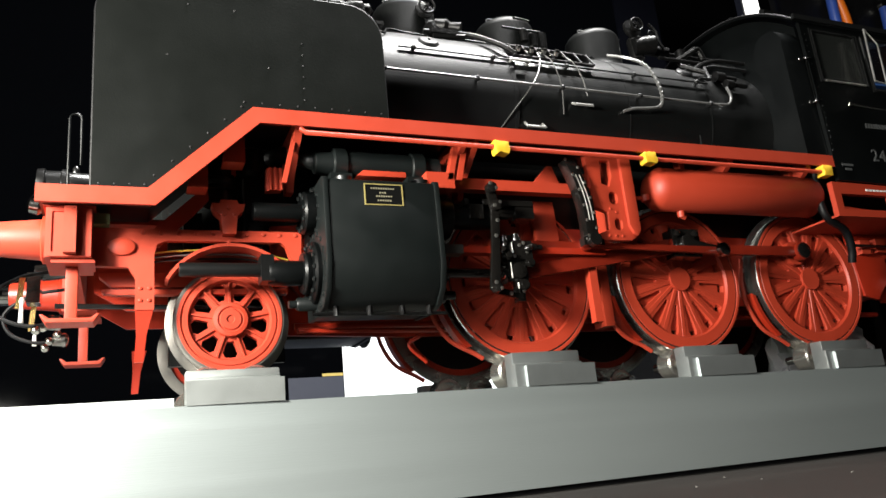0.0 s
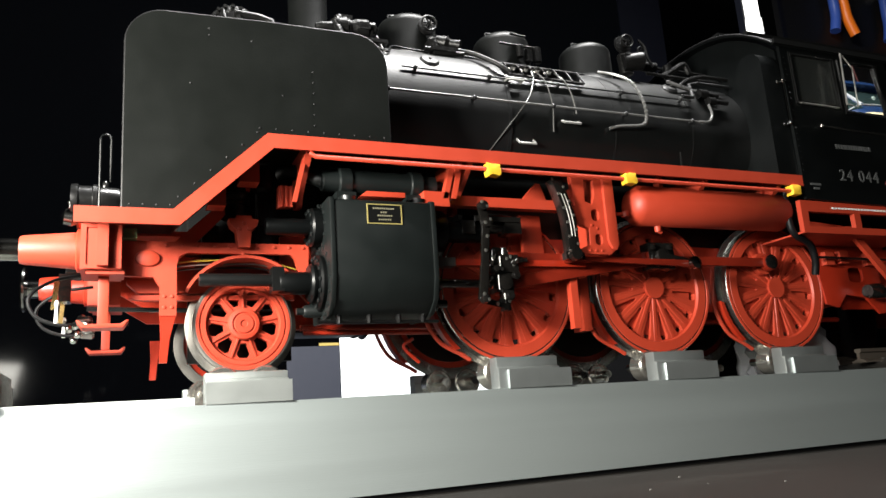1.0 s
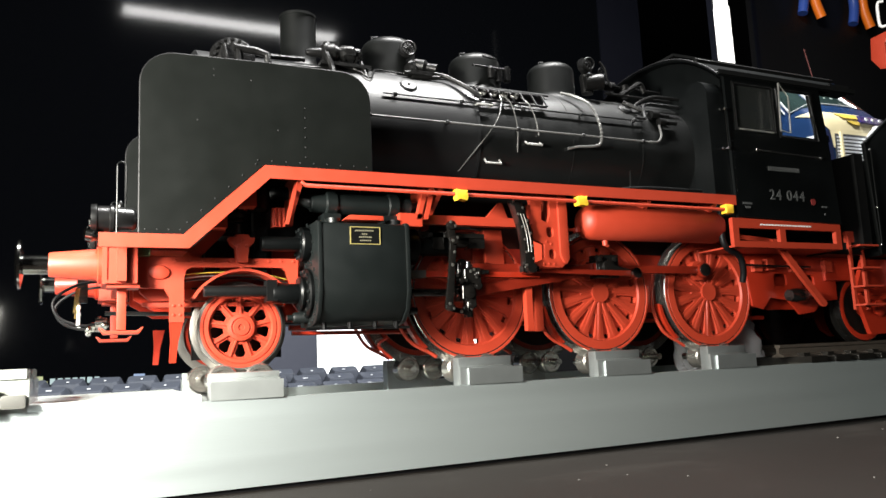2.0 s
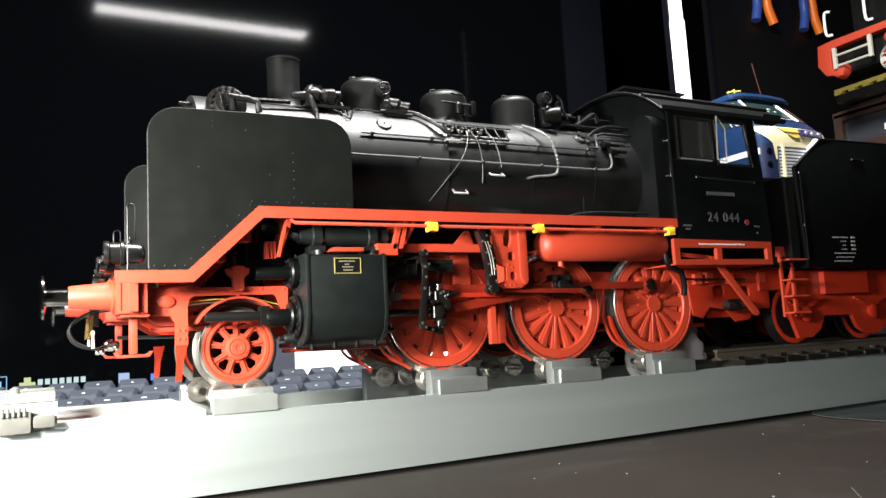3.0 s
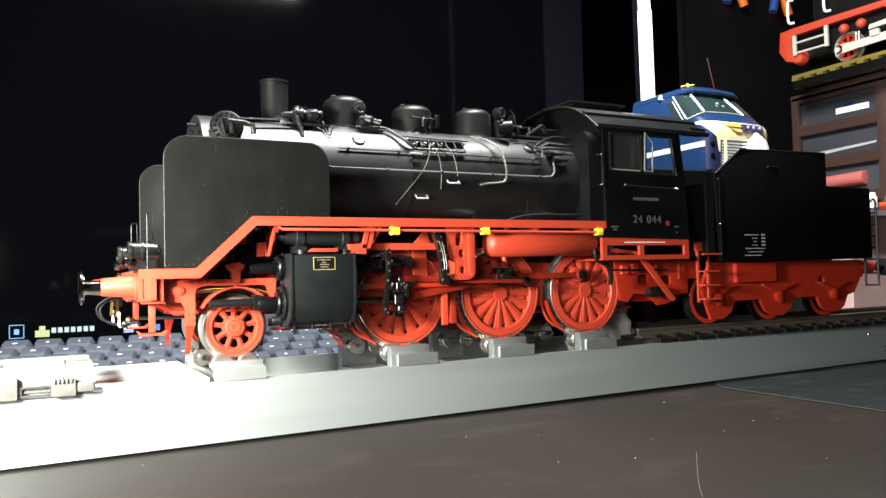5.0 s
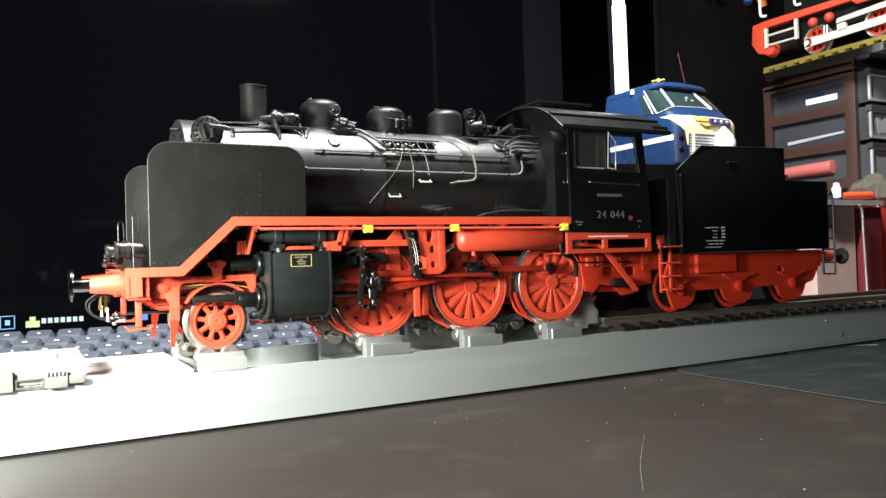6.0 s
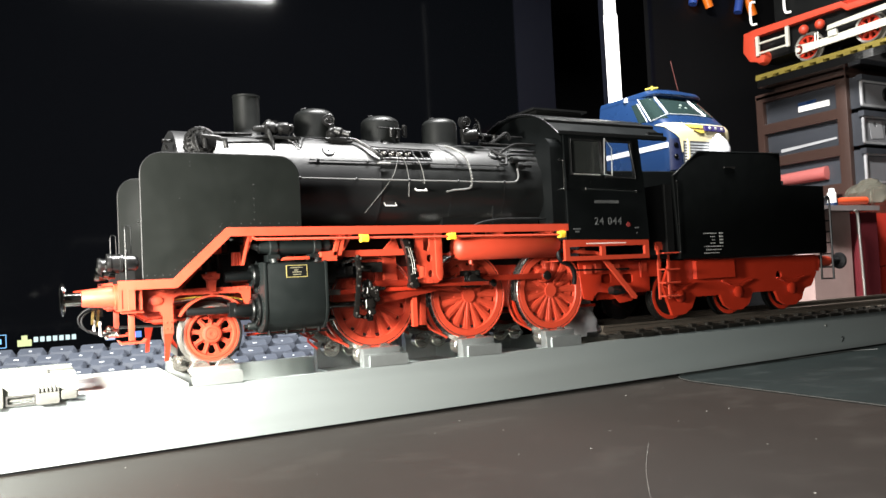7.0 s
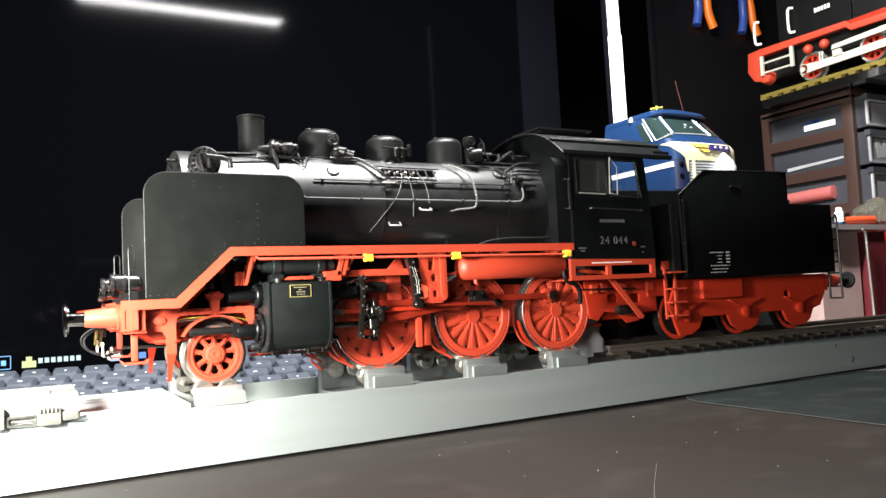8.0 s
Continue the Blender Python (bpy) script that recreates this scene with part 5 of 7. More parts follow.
lettering("running_number", "24 044", 0.2, (9.02, -1.474, 1.97), GREY_TXT, loco, "grey painted running number on the cab side")
bm = bmesh.new()
for k in range(14):
    x = 8.72 + k * 0.042
    box(bm, x, x + 0.03, -1.476, -1.468, 2.305, 2.36)
part("cab_lettering", bm, GREY_TXT, loco, "bar of unreadable raised lettering")
for x0, x1, z in ((8.2, 8.36, 1.84), (8.24, 8.33, 1.79), (9.66, 9.76, 1.85), (9.7, 9.72, 1.75)):
    bm = bmesh.new()
    box(bm, x0, x1, -1.476, -1.468, z - 0.013, z + 0.013)
    part("cab_notice", bm, GREY_TXT, loco)
bm = bmesh.new()
lathe(bm, [(0, 0.045), (0.008, 0.045)], (9.5, -1.47, 1.91), (0, -1, 0), 18)
part("red_spot", bm, mat("dull_red_mark", (0.16, 0.02, 0.018), 0.5), loco, "small round red mark")
bm = bmesh.new()
box(bm, 8.3, 9.4, -0.4, 0.4, 4.08, 4.22)
box(bm, 8.2, 9.5, -0.46, 0.46, 4.22, 4.26)
part("roof_vent", bm, BLACK, loco, bevel=0.01)
bm = bmesh.new()
box(bm, 7.95, 10.55, -1.53, -1.5, 3.54, 3.6)
part("roof_gutter", bm, BLACK, loco, bevel=0.01)
for side in (-1, 1):
    bm = bmesh.new()
    plate(bm, [(side * 1.1, 3.86), (side * 1.17, 3.82), (side * 1.19, 3.86), (side * 1.12, 3.905)], 7.94, 10.56, "x")
    part("rain_strip", bm, BLACK, loco)
    bm = bmesh.new()
    tube(bm, [(7.945, y, z - 0.01) for y, z in top if y * side >= 0], 0.012, 8)
    part("roof_edge", bm, RUBBER, loco)
bm = bmesh.new()
box(bm, 10.2, 10.6, -1.4, -1.2, 3.58, 3.7)
part("roof_corner", bm, BLACK, loco, bevel=0.03)
bm = bmesh.new()
box(bm, 8.14, 10.0, -1.43, 1.43, 1.6, 1.66)
part("cab_floor", bm, BLACK, loco)
# added panel that keeps the first window grey instead of clear
bm = bmesh.new()
box(bm, 8.85, 9.72, -0.5, -0.44, 1.66, 3.4)
part("crew_seat_panel", bm, mat("dark_grey_panel", (0.02, 0.021, 0.02), 0.6, vary=0.4, scale=60), loco, "dark grey panel added inside the cab behind the first window", bevel=0.02)
bm = bmesh.new()
tube(bm, curve([(6.35, -1.1, 1.95), (6.6, -1.1, 2.02), (7.05, -1.1, 2.06), (7.95, -1.1, 2.06)]), 0.02)
part("board_pipe", bm, BLACK, loco)
bm = bmesh.new()
plate(bm, [(6.8, 1.94), (6.86, 1.94), (6.83, 2.3)], -0.98, -0.96)
part("boiler_stay", bm, BLACK, loco)
# red step box under the cab
bm = bmesh.new()
plate(bm, [(8.02, 1.29), (10.02, 1.29), (10.02, 1.62), (8.02, 1.65)], -1.44, -1.38, "y", holes=[[(8.12, 1.35), (8.85, 1.35), (8.85, 1.52), (8.12, 1.52)], [(8.95, 1.35), (9.92, 1.35), (9.92, 1.52), (8.95, 1.52)]])
box(bm, 8.02, 10.02, -1.44, -0.6, 1.27, 1.29)
part("step_box", bm, RED, loco, "red step box under the cab")
bm = bmesh.new()
for k in range(18):
    x = 8.5 + k * 0.053
    box(bm, x, x + 0.036, -1.447, -1.438, 1.562, 1.582)
part("step_lettering", bm, WHITE, loco, "bar of unreadable white lettering")
bm = bmesh.new()
plate(bm, [(8.9, 1.42), (9.02, 1.42), (9.84, 0.55), (9.8, 0.5), (9.74, 0.52)], -1.25, -1.2)
plate(bm, [(8.35, 1.48), (8.9, 1.44), (9.1, 1.4), (9.1, 1.36), (8.8, 1.38), (8.35, 1.42)], -1.2, -1.15)
part("cab_brace", bm, RED, loco)
bm = bmesh.new()
plate(bm, [(8.3, 1.25), (10.3, 1.25), (10.3, 0.75), (10.05, 0.62), (9.95, 0.5), (9.3, 0.5), (9.2, 0.72), (8.7, 0.8), (8.5, 0.45), (8.3, 0.45)], -0.7, -0.67)
part("trailing_frame", bm, RED_DARK, loco)
bm = bmesh.new()
plate(bm, [(8.75, 1.28), (10.55, 1.28), (10.55, 0.62), (10.2, 0.6), (10.05, 0.45), (9.75, 0.42), (9.55, 0.62), (9.2, 0.66), (9.05, 0.5), (8.85, 0.55)], -0.86, -0.82, "y", holes=[round_rect(9.3, 9.55, 0.82, 1.0, 0.05), round_rect(9.85, 10.1, 0.8, 0.98, 0.05)])
part("trailing_plate", bm, RED_DARK, loco, bevel=0.006)
for x, z in ((8.95, 1.1), (9.2, 1.12), (9.65, 1.1), (10.35, 1.1)):
    bm = bmesh.new()
    box(bm, x - 0.07, x + 0.07, -0.93, -0.86, z - 0.08, z + 0.08)
    part("frame_lug", bm, RED, loco, bevel=0.012)
bm = bmesh.new()
tube(bm, [(8.6, -0.98, 1.1), (9.9, -0.98, 1.08)], 0.018)
lathe(bm, [(0, 0.08), (0.1, 0.1), (0.3, 0.1), (0.35, 0.06), (0.45, 0.06)], (9.4, -1.0, 0.68), (1, 0, 0), 14)
part("injector", bm, DARKSTEEL, loco)

# ---- the tender ----
tender = thing("tender", (13, 0, 0), "black coal tender with a red frame standing on dark track", "tender")
outline = [(10.85, 1.22), (15.4, 1.22), (15.4, 2.73), (13.98, 2.73), (13.98, 3.41), (11.48, 3.36), (10.76, 2.86)]
bm = bmesh.new()
box(bm, 11.0, 15.36, -1.36, 1.36, 1.22, 2.62)
box(bm, 13.9, 13.96, -1.36, 1.36, 2.62, 3.38)
tank = part("tank_body", bm, TENDER_BLACK, tender, bevel=0.015)
for side in (-1, 1):
    bm = bmesh.new()
    plate(bm, outline, side * 1.43, side * 1.365)
    part("tank_side", bm, TENDER_BLACK, tank, bevel=0.02)
    bm = bmesh.new()
    tube(bm, [(10.78, side * 1.42, 2.86), (11.48, side * 1.42, 3.36), (13.96, side * 1.42, 3.41)], 0.022, 8)
    part("edge_bead", bm, CAB_BLACK, tank)
bm = bmesh.new()
for x in (13.2, 13.75):
    lathe(bm, [(0, 0.04), (0.8, 0.04), (0.82, 0.06), (0.88, 0.0)], (x, -0.9, 2.61), (0, 0, 1), 10)
part("lid_knob", bm, BRASS, tender)
bm = bmesh.new()
tube(bm, [(12.2, -1.43, 3.05), (12.2, -1.46, 3.06), (12.5, -1.46, 3.06), (12.5, -1.43, 3.05)], 0.012)
part("coal_rail", bm, DARKSTEEL, tender)
bm = bmesh.new()
tube(bm, [(10.83, -1.46, 2.75), (10.83, -1.46, 1.35)], 0.011)
front_rail = part("front_rail", bm, TENDER_BLACK, tender)
for z in (2.75, 1.9, 1.35):
    bm = bmesh.new()
    ball(bm, (10.83, -1.45, z), 0.022, 8)
    part("rail_knob", bm, DARKSTEEL, front_rail)
bm = bmesh.new()
for y in (-1.43, -1.14):
    tube(bm, curve([(15.41, y, 2.44), (15.49, y, 2.5), (15.56, y, 2.42), (15.57, y, 2.2), (15.57, y, 1.2), (15.57, y, 0.62)]), 0.024)
rear_ladder = part("rear_ladder", bm, RUBBER, tender, "black ladder on the back of the tender")
for z in (2.2, 1.95, 1.7, 1.45, 1.2, 0.9, 0.64):
    bm = bmesh.new()
    cyl(bm, (15.57, -1.43, z), (15.57, -1.14, z), 0.018, seg=8)
    part("rung", bm, RUBBER, rear_ladder)
bm = bmesh.new()
for row, (a, b) in enumerate(((11.5, 11.86), (11.7, 11.82), (11.74, 11.82), (11.7, 11.84), (11.52, 12.02), (11.56, 11.98), (11.5, 11.9))):
    z = 1.7 - row * 0.066
    n = int((b - a) / 0.05) + 1
    for k in range(n):
        box(bm, a + k * 0.05, a + k * 0.05 + 0.018 + 0.014 * ((k * 7 + row * 3) % 3) / 2, -1.436, -1.428, z + 0.005, z + 0.021)
    if row < 4:
        box(bm, 11.96, 12.06, -1.436, -1.428, z, z + 0.028)
part("tender_lettering", bm, mat("grey_white_lettering", (0.2, 0.2, 0.19), 0.6), tender, "block of small unreadable white lettering")
for side in (-1, 1):
    bm = bmesh.new()
    out = [(10.95, 1.2), (15.5, 1.2), (15.5, 0.78), (15.3, 0.5)]
    for x in (14.55, 12.82, 11.1):
        out += [(x + 0.5, 0.44), (x + 0.38, 0.22), (x + 0.16, 0.1), (x - 0.16, 0.1), (x - 0.38, 0.22), (x - 0.5, 0.44)]
    out = [q for q in out if q[0] > 10.75] + [(10.7, 0.7)]
    plate(bm, out, side * 1.05, side * 0.98, "y", holes=[arc(14.2, 0.78, 0.1, 0, 330, 11)])
    # darker red stands in for the weaker light on the tender
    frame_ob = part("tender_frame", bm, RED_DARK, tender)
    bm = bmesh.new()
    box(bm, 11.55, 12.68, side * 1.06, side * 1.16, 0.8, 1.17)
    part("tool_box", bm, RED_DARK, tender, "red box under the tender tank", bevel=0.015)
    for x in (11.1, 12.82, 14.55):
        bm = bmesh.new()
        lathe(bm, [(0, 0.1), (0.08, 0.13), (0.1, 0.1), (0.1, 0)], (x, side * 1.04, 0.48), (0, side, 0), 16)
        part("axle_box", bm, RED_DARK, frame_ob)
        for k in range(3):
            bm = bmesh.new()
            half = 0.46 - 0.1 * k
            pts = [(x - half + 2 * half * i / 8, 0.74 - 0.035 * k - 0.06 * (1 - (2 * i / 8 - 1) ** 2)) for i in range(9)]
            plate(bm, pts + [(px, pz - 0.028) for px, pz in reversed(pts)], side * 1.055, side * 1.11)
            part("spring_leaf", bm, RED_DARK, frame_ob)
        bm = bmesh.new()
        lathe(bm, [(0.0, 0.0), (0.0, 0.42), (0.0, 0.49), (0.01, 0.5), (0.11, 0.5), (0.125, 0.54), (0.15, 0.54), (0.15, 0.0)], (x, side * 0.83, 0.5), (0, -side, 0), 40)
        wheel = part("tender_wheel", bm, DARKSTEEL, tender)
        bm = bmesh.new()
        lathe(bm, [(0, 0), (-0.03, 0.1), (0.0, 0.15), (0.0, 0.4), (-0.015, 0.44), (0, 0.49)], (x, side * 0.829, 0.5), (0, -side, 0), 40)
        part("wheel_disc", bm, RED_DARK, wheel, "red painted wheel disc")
    bm = bmesh.new()
    for z in (0.5, 0.76, 1.02, 1.34):
        box(bm, 10.44, 10.84, side * 1.2, side * 1.4, z, z + 0.025)
    for x in (10.46, 10.72):
        box(bm, x, x + 0.05, side * 1.17, side * 1.21, 0.45, 1.56)
    box(bm, 10.44, 10.84, side * 1.15, side * 1.2, 1.42, 1.58)
    part("tender_ladder", bm, RED, tender, "red steps at the front of the tender")
    bm = bmesh.new()
    lathe(bm, [(0, 0.17), (0.54, 0.12)], (15.62, side * 0.875, 1.03), (1, 0, 0), 20)
    part("buffer_sleeve", bm, RED, tender)
    bm = bmesh.new()
    lathe(bm, [(0, 0.07), (0.4, 0.07), (0.42, 0.18), (0.46, 0.2), (0.5, 0.16), (0.5, 0)], (16.16, side * 0.875, 1.03), (1, 0, 0), 24)
    part("buffer", bm, RUBBER, tender)
bm = bmesh.new()
box(bm, 15.405, 15.62, -1.04, 1.04, 0.82, 1.18)
part("rear_beam", bm, RED_DARK, tender, bevel=0.01)
bm = bmesh.new()
box(bm, 10.3, 10.84, -0.9, 0.9, 0.9, 1.25)
part("draw_gear", bm, RED_DARK, tender)
bm = bmesh.new()
box(bm, 10.0, 10.78, -1.2, 1.2, 1.24, 1.32)
box(bm, 10.6, 10.78, -1.35, 1.35, 1.32, 2.7)
part("front_bulkhead", bm, BLACK, tender)

# ---- track under the tender ----
SLEEPER = mat("dark_sleeper", (0.009, 0.0082, 0.007), 0.3, vary=0.6, bump=0.5)
TRACK_BED = mat("olive_grey_bed", (0.03, 0.028, 0.022), 0.5, vary=0.5, scale=90, bump=0.3)
RAILM = mat("dull_rail", (0.13, 0.11, 0.09), 0.35, 0.6, vary=0.3)
track = thing("track_panel", (17, 0, -0.62), "dark model railway track panel lying on the beam", "track")
bm = bmesh.new()
slab(bm, 9.5, 25.9, 0.13, 2.5, -0.62, -0.25)
part("track_base", bm, TRACK_BED, track)
for y in (-0.75, 0.75):
    bm = bmesh.new()
    plate(bm, [(y - 0.1, -0.17), (y + 0.1, -0.17), (y + 0.1, -0.15), (y + 0.02, -0.12), (y + 0.02, -0.05), (y + 0.045, -0.04), (y + 0.045, 0.0), (y - 0.045, 0.0), (y - 0.045, -0.04), (y - 0.02, -0.05), (y - 0.02, -0.12), (y - 0.1, -0.15)], 9.35, 25.9, "x")
    part("rail", bm, RAILM, track)
for k in range(34):
    x = 9.7 + k * 0.48
    bm = bmesh.new()
    box(bm, x - 0.16, x + 0.16, -1.14, 1.2, -0.25, -0.17)
    for y in (-0.88, -0.62):
        box(bm, x - 0.06, x + 0.06, y - 0.06, y + 0.06, -0.17, -0.12)
    part("sleeper", bm, SLEEPER, track)
bm = bmesh.new()
for y in (-1.02, 1.02):
    box(bm, 9.55, 25.9, y - 0.1, y + 0.1, -0.245, -0.19)
part("sleeper_web", bm, SLEEPER, track)
for x in (LEAD_X, *DRIVERS):
    roller_block(x, x == LEAD_X)


# ---- room ----
WALLP = mat("dark_wall_paint", (0.012, 0.0125, 0.014), 0.8, vary=0.3, scale=20, spec=0.2)
for name, dims in (("wall_back", (-60, 60, 34, 36, -26, 60)), ("wall_front", (-60, 60, -32, -30, -26, 60)), ("wall_left", (-62, -60, -32, 36, -26, 60)), ("wall_right", (60, 62, -32, 36, -26, 60)), ("ceiling", (-62, 62, -32, 36, 60, 62)), ("floor", (-62, 62, -32, 36, -28, -26))):
    bm = bmesh.new()
    box(bm, *dims)
    alone(name, bm, WALLP, "dark painted room surface", name.split("_")[0], kind="structure")

# ---- monitor ----
SCREEN = mat("glossy_black_screen", (0.0006, 0.0006, 0.0008), 0.07, vary=0.2, bump=0.0, spec=0.021, emit=((0.7, 0.95, 1.2), 0.0014))
BEZEL = mat("black_bezel", (0.0022, 0.0026, 0.005), 0.5, spec=0.15)
monitor = thing("monitor", (7, 12.2, -1.1), "wide black glossy monitor with a few icons along its lower edge", "monitor")
bm = bmesh.new()
box(bm, -2.9, 16.6, 12.02, 12.3, -0.5, 14.0)
part("screen", bm, SCREEN, monitor)
bm = bmesh.new()
plate(bm, [(-3.2, -0.8), (18.4, -0.8), (18.4, 14.3), (-3.2, 14.3)], 11.96, 12.5, "y", holes=[[(-2.9, -0.5), (16.6, -0.5), (16.6, 14.0), (-2.9, 14.0)]])
part("bezel", bm, BEZEL, monitor)
bm = bmesh.new()
box(bm, 5, 9, 12.5, 13.2, -1.1, 5)
box(bm, 3.5, 10.5, 12.2, 15, -1.1, -0.9)
part("stand", bm, BEZEL, monitor)


def icon(name, boxes, colour, strength, label):
    bm = bmesh.new()
    for x0, x1, z0, z1 in boxes:
        box(bm, x0, x1, 12.005, 12.02, z0, z1)
    part(name, bm, mat(name + "_glow", colour, 0.5, bump=0, emit=(colour, strength)), monitor, label)


# glowing rectangle added in place of an unidentified white object
icon("screen_window", [(6.3, 11.2, -0.5, 2.6)], (0.85, 0.88, 0.9), 1.6, "white glowing rectangle added on the screen for a bright white object")
icon("dim_window", [(4.9, 6.28, -0.5, 1.55)], (0.03, 0.034, 0.05), 0.2, "dim blue panel lit on the screen")
icon("yellow_bar", [(5.75, 6.28, 1.56, 1.63)], (0.4, 0.3, 0.08), 0.45, "thin yellow bar on the screen")
icon("blue_frame_icon", [(-1.22, -0.86, 0.04, 0.06), (-1.22, -0.86, -0.31, -0.29), (-1.22, -1.2, -0.3, 0.05), (-0.88, -0.86, -0.3, 0.05), (-1.1, -0.98, -0.2, -0.06)], (0.05, 0.18, 0.36), 0.4, "blue framed icon")
icon("green_icon", [(-0.6, -0.25, -0.3, -0.12), (-0.5, -0.35, -0.12, 0.0)], (0.2, 0.23, 0.1), 0.18, "pale green icon")
icon("caption_bars", [(-0.2 + k * 0.16, -0.2 + k * 0.16 + 0.11, -0.2, -0.06) for k in range(7)], (0.18, 0.25, 0.27), 0.18, "bars of unreadable caption on the screen")
icon("white_icon", [(1.64, 1.9, -0.3, -0.04)], (0.12, 0.17, 0.28), 0.25, "pale square icon")
icon("blue_icon", [(2.42, 2.62, -0.28, -0.1)], (0.03, 0.08, 0.3), 0.3, "small blue icon")

# ---- keyboard ----
KEYCAP = mat("dark_grey_keycaps", (0.043, 0.049, 0.063), 0.55, vary=0.2, scale=300, spec=0.12)
keyboard = thing("keyboard", (0, 5, -1.1), "dark blue-grey computer keyboard with white legends behind the beam", "keyboard")
KTURN = Matrix.Translation((0.8, 6.75, -0.2)) @ Matrix.Rotation(radians(-9), 4, "Z") @ Matrix.Rotation(radians(11.5), 4, "X")
bm = bmesh.new()
box(bm, -8.6, 5.35, -3.75, 0.12, -0.16, 0.0)
bmesh.ops.transform(bm, matrix=KTURN, verts=bm.verts)
part("case", bm, BEZEL, keyboard, bevel=0.04)
for u in (-7.5, 4.3):
    bm = bmesh.new()
    lo = KTURN @ Vector((u, -0.2, -0.16))
    cyl(bm, (lo.x, lo.y, -1.1), (lo.x, lo.y, lo.z + 0.02), 0.2)
    part("foot", bm, BEZEL, keyboard)
for u in (-7.5, 4.3):
    bm = bmesh.new()
    lo = KTURN @ Vector((u, -3.5, -0.16))
    cyl(bm, (lo.x, lo.y, -1.1), (lo.x, lo.y, lo.z + 0.02), 0.2)
    part("foot", bm, BEZEL, keyboard)
LEGEND = mat("white_legend", (0.55, 0.58, 0.62), 0.5)


def key_mesh():
    """A keycap with rounded corners, sloping sides and a dished top."""
    bm = bmesh.new()
    rows = []
    for half, r, z in ((0.285, 0.06, 0.0), (0.275, 0.07, 0.05), (0.235, 0.1, 0.135), (0.2, 0.1, 0.142)):
        rows.append([bm.verts.new((x * S, y * S, (z + (0.018 if z > 0.1 else 0) * (abs(x) / 0.2)) * S)) for x, y in round_rect(-half, half, -half, half, r, 2)])
    for a, b in zip(rows, rows[1:]):
        for k in range(len(a)):
            bm.faces.new((a[k], a[(k + 1) % len(a)], b[(k + 1) % len(a)], b[k]))
    c = bm.verts.new((0, 0, 0.105 * S))
    top = rows[-1]
    for k in range(len(top)):
        bm.faces.new((top[k], top[(k + 1) % len(top)], c))
    bm.faces.new(rows[0][::-1])
    return settle_mesh("key", bm, KEYCAP)


def legend_mesh(w):
    bm = bmesh.new()
    box(bm, -w * S, w * S * 0.3, 0.03 * S, 0.065 * S, 0.125 * S, 0.136 * S)
    return settle_mesh("legend", bm, LEGEND)


KEY, MARKS = key_mesh(), [legend_mesh(w) for w in (0.03, 0.045, 0.07)]
rnd = random.Random(4)
for row in range(6):
    for col in range(22):
        spot = KTURN @ Vector((5.0 - col * 0.61 - (0.0, 0.17, 0.32, 0.1, 0.25, 0.4)[row], -0.25 - row * 0.61, 0.004))
        ob = new("key", KEY)
        ob.parent = keyboard
        ob.matrix_local = Matrix.Translation(at(*spot) - ORIGIN[keyboard.name]) @ KTURN.to_3x3().to_4x4()
        mark = new("legend", MARKS[rnd.randrange(3)])
        mark.parent = ob

# ---- left end of the beam: clear box ----
CLEAR = mat("milky_acrylic", (0.25, 0.265, 0.24), 0.2, vary=0.25, scale=80, bump=0.1)
case_ob = thing("clear_case", (-1.5, -0.6, -0.26), "clear acrylic case with metal fittings lying on the beam", "plastic case")
bm = bmesh.new()
box(bm, -4.5, 0.12, -1.34, 0.1, -0.198, 0.02)
part("case_body", bm, CLEAR, case_ob, bevel=0.03)
bm = bmesh.new()
box(bm, -4.52, 0.1, -1.36, 0.12, 0.02, 0.1)
part("case_lid", bm, CLEAR, case_ob, bevel=0.02)
GREYMETAL = mat("grey_cast_metal", (0.1, 0.1, 0.092), 0.4, 0.3, vary=0.2)
for x0, x1, z0, z1 in ((-0.98, -0.72, -0.26, 0.0), (-0.36, -0.1, -0.26, -0.06), (-0.08, 0.1, -0.22, -0.11)):
    bm = bmesh.new()
    plate(bm, round_rect(x0, x1, z0, z1, 0.02), -1.43, -1.34)
    part("latch", bm, GREYMETAL, case_ob, bevel=0.012)
bm = bmesh.new()
plate(bm, round_rect(-0.7, -0.36, -0.25, -0.12, 0.02), -1.39, -1.34, "y", holes=[round_rect(-0.675, -0.385, -0.225, -0.145, 0.015)])
part("label_frame", bm, mat("dark_label_frame", (0.03, 0.03, 0.028), 0.4), case_ob, "dark frame round a label")
bm = bmesh.new()
for k in range(6):
    box(bm, -0.65 + k * 0.043, -0.62 + k * 0.043, -1.352, -1.342, -0.2, -0.17)
part("label_bars", bm, GREYMETAL, case_ob, "bar of unreadable grey lettering")
bm = bmesh.new()
for k in range(5):
    cyl(bm, (-0.33 + k * 0.045, -1.44, -0.1), (-0.33 + k * 0.045, -1.44, -0.02), 0.016, seg=8)
lathe(bm, [(0, 0.05), (0.05, 0.04), (0.07, 0.0)], (-0.24, -1.2, 0.1), (0, 0, 1), 14)
part("latch_spring", bm, GREYMETAL, case_ob)
for x in (-0.95, -2.2):
    bm = bmesh.new()
    lathe(bm, [(0, 0.08), (0.03, 0.08), (0.04, 0.05)], (x, -1.1, 0.1), (0, 0, 1), 16)
    part("lid_button", bm, GREYMETAL, case_ob)

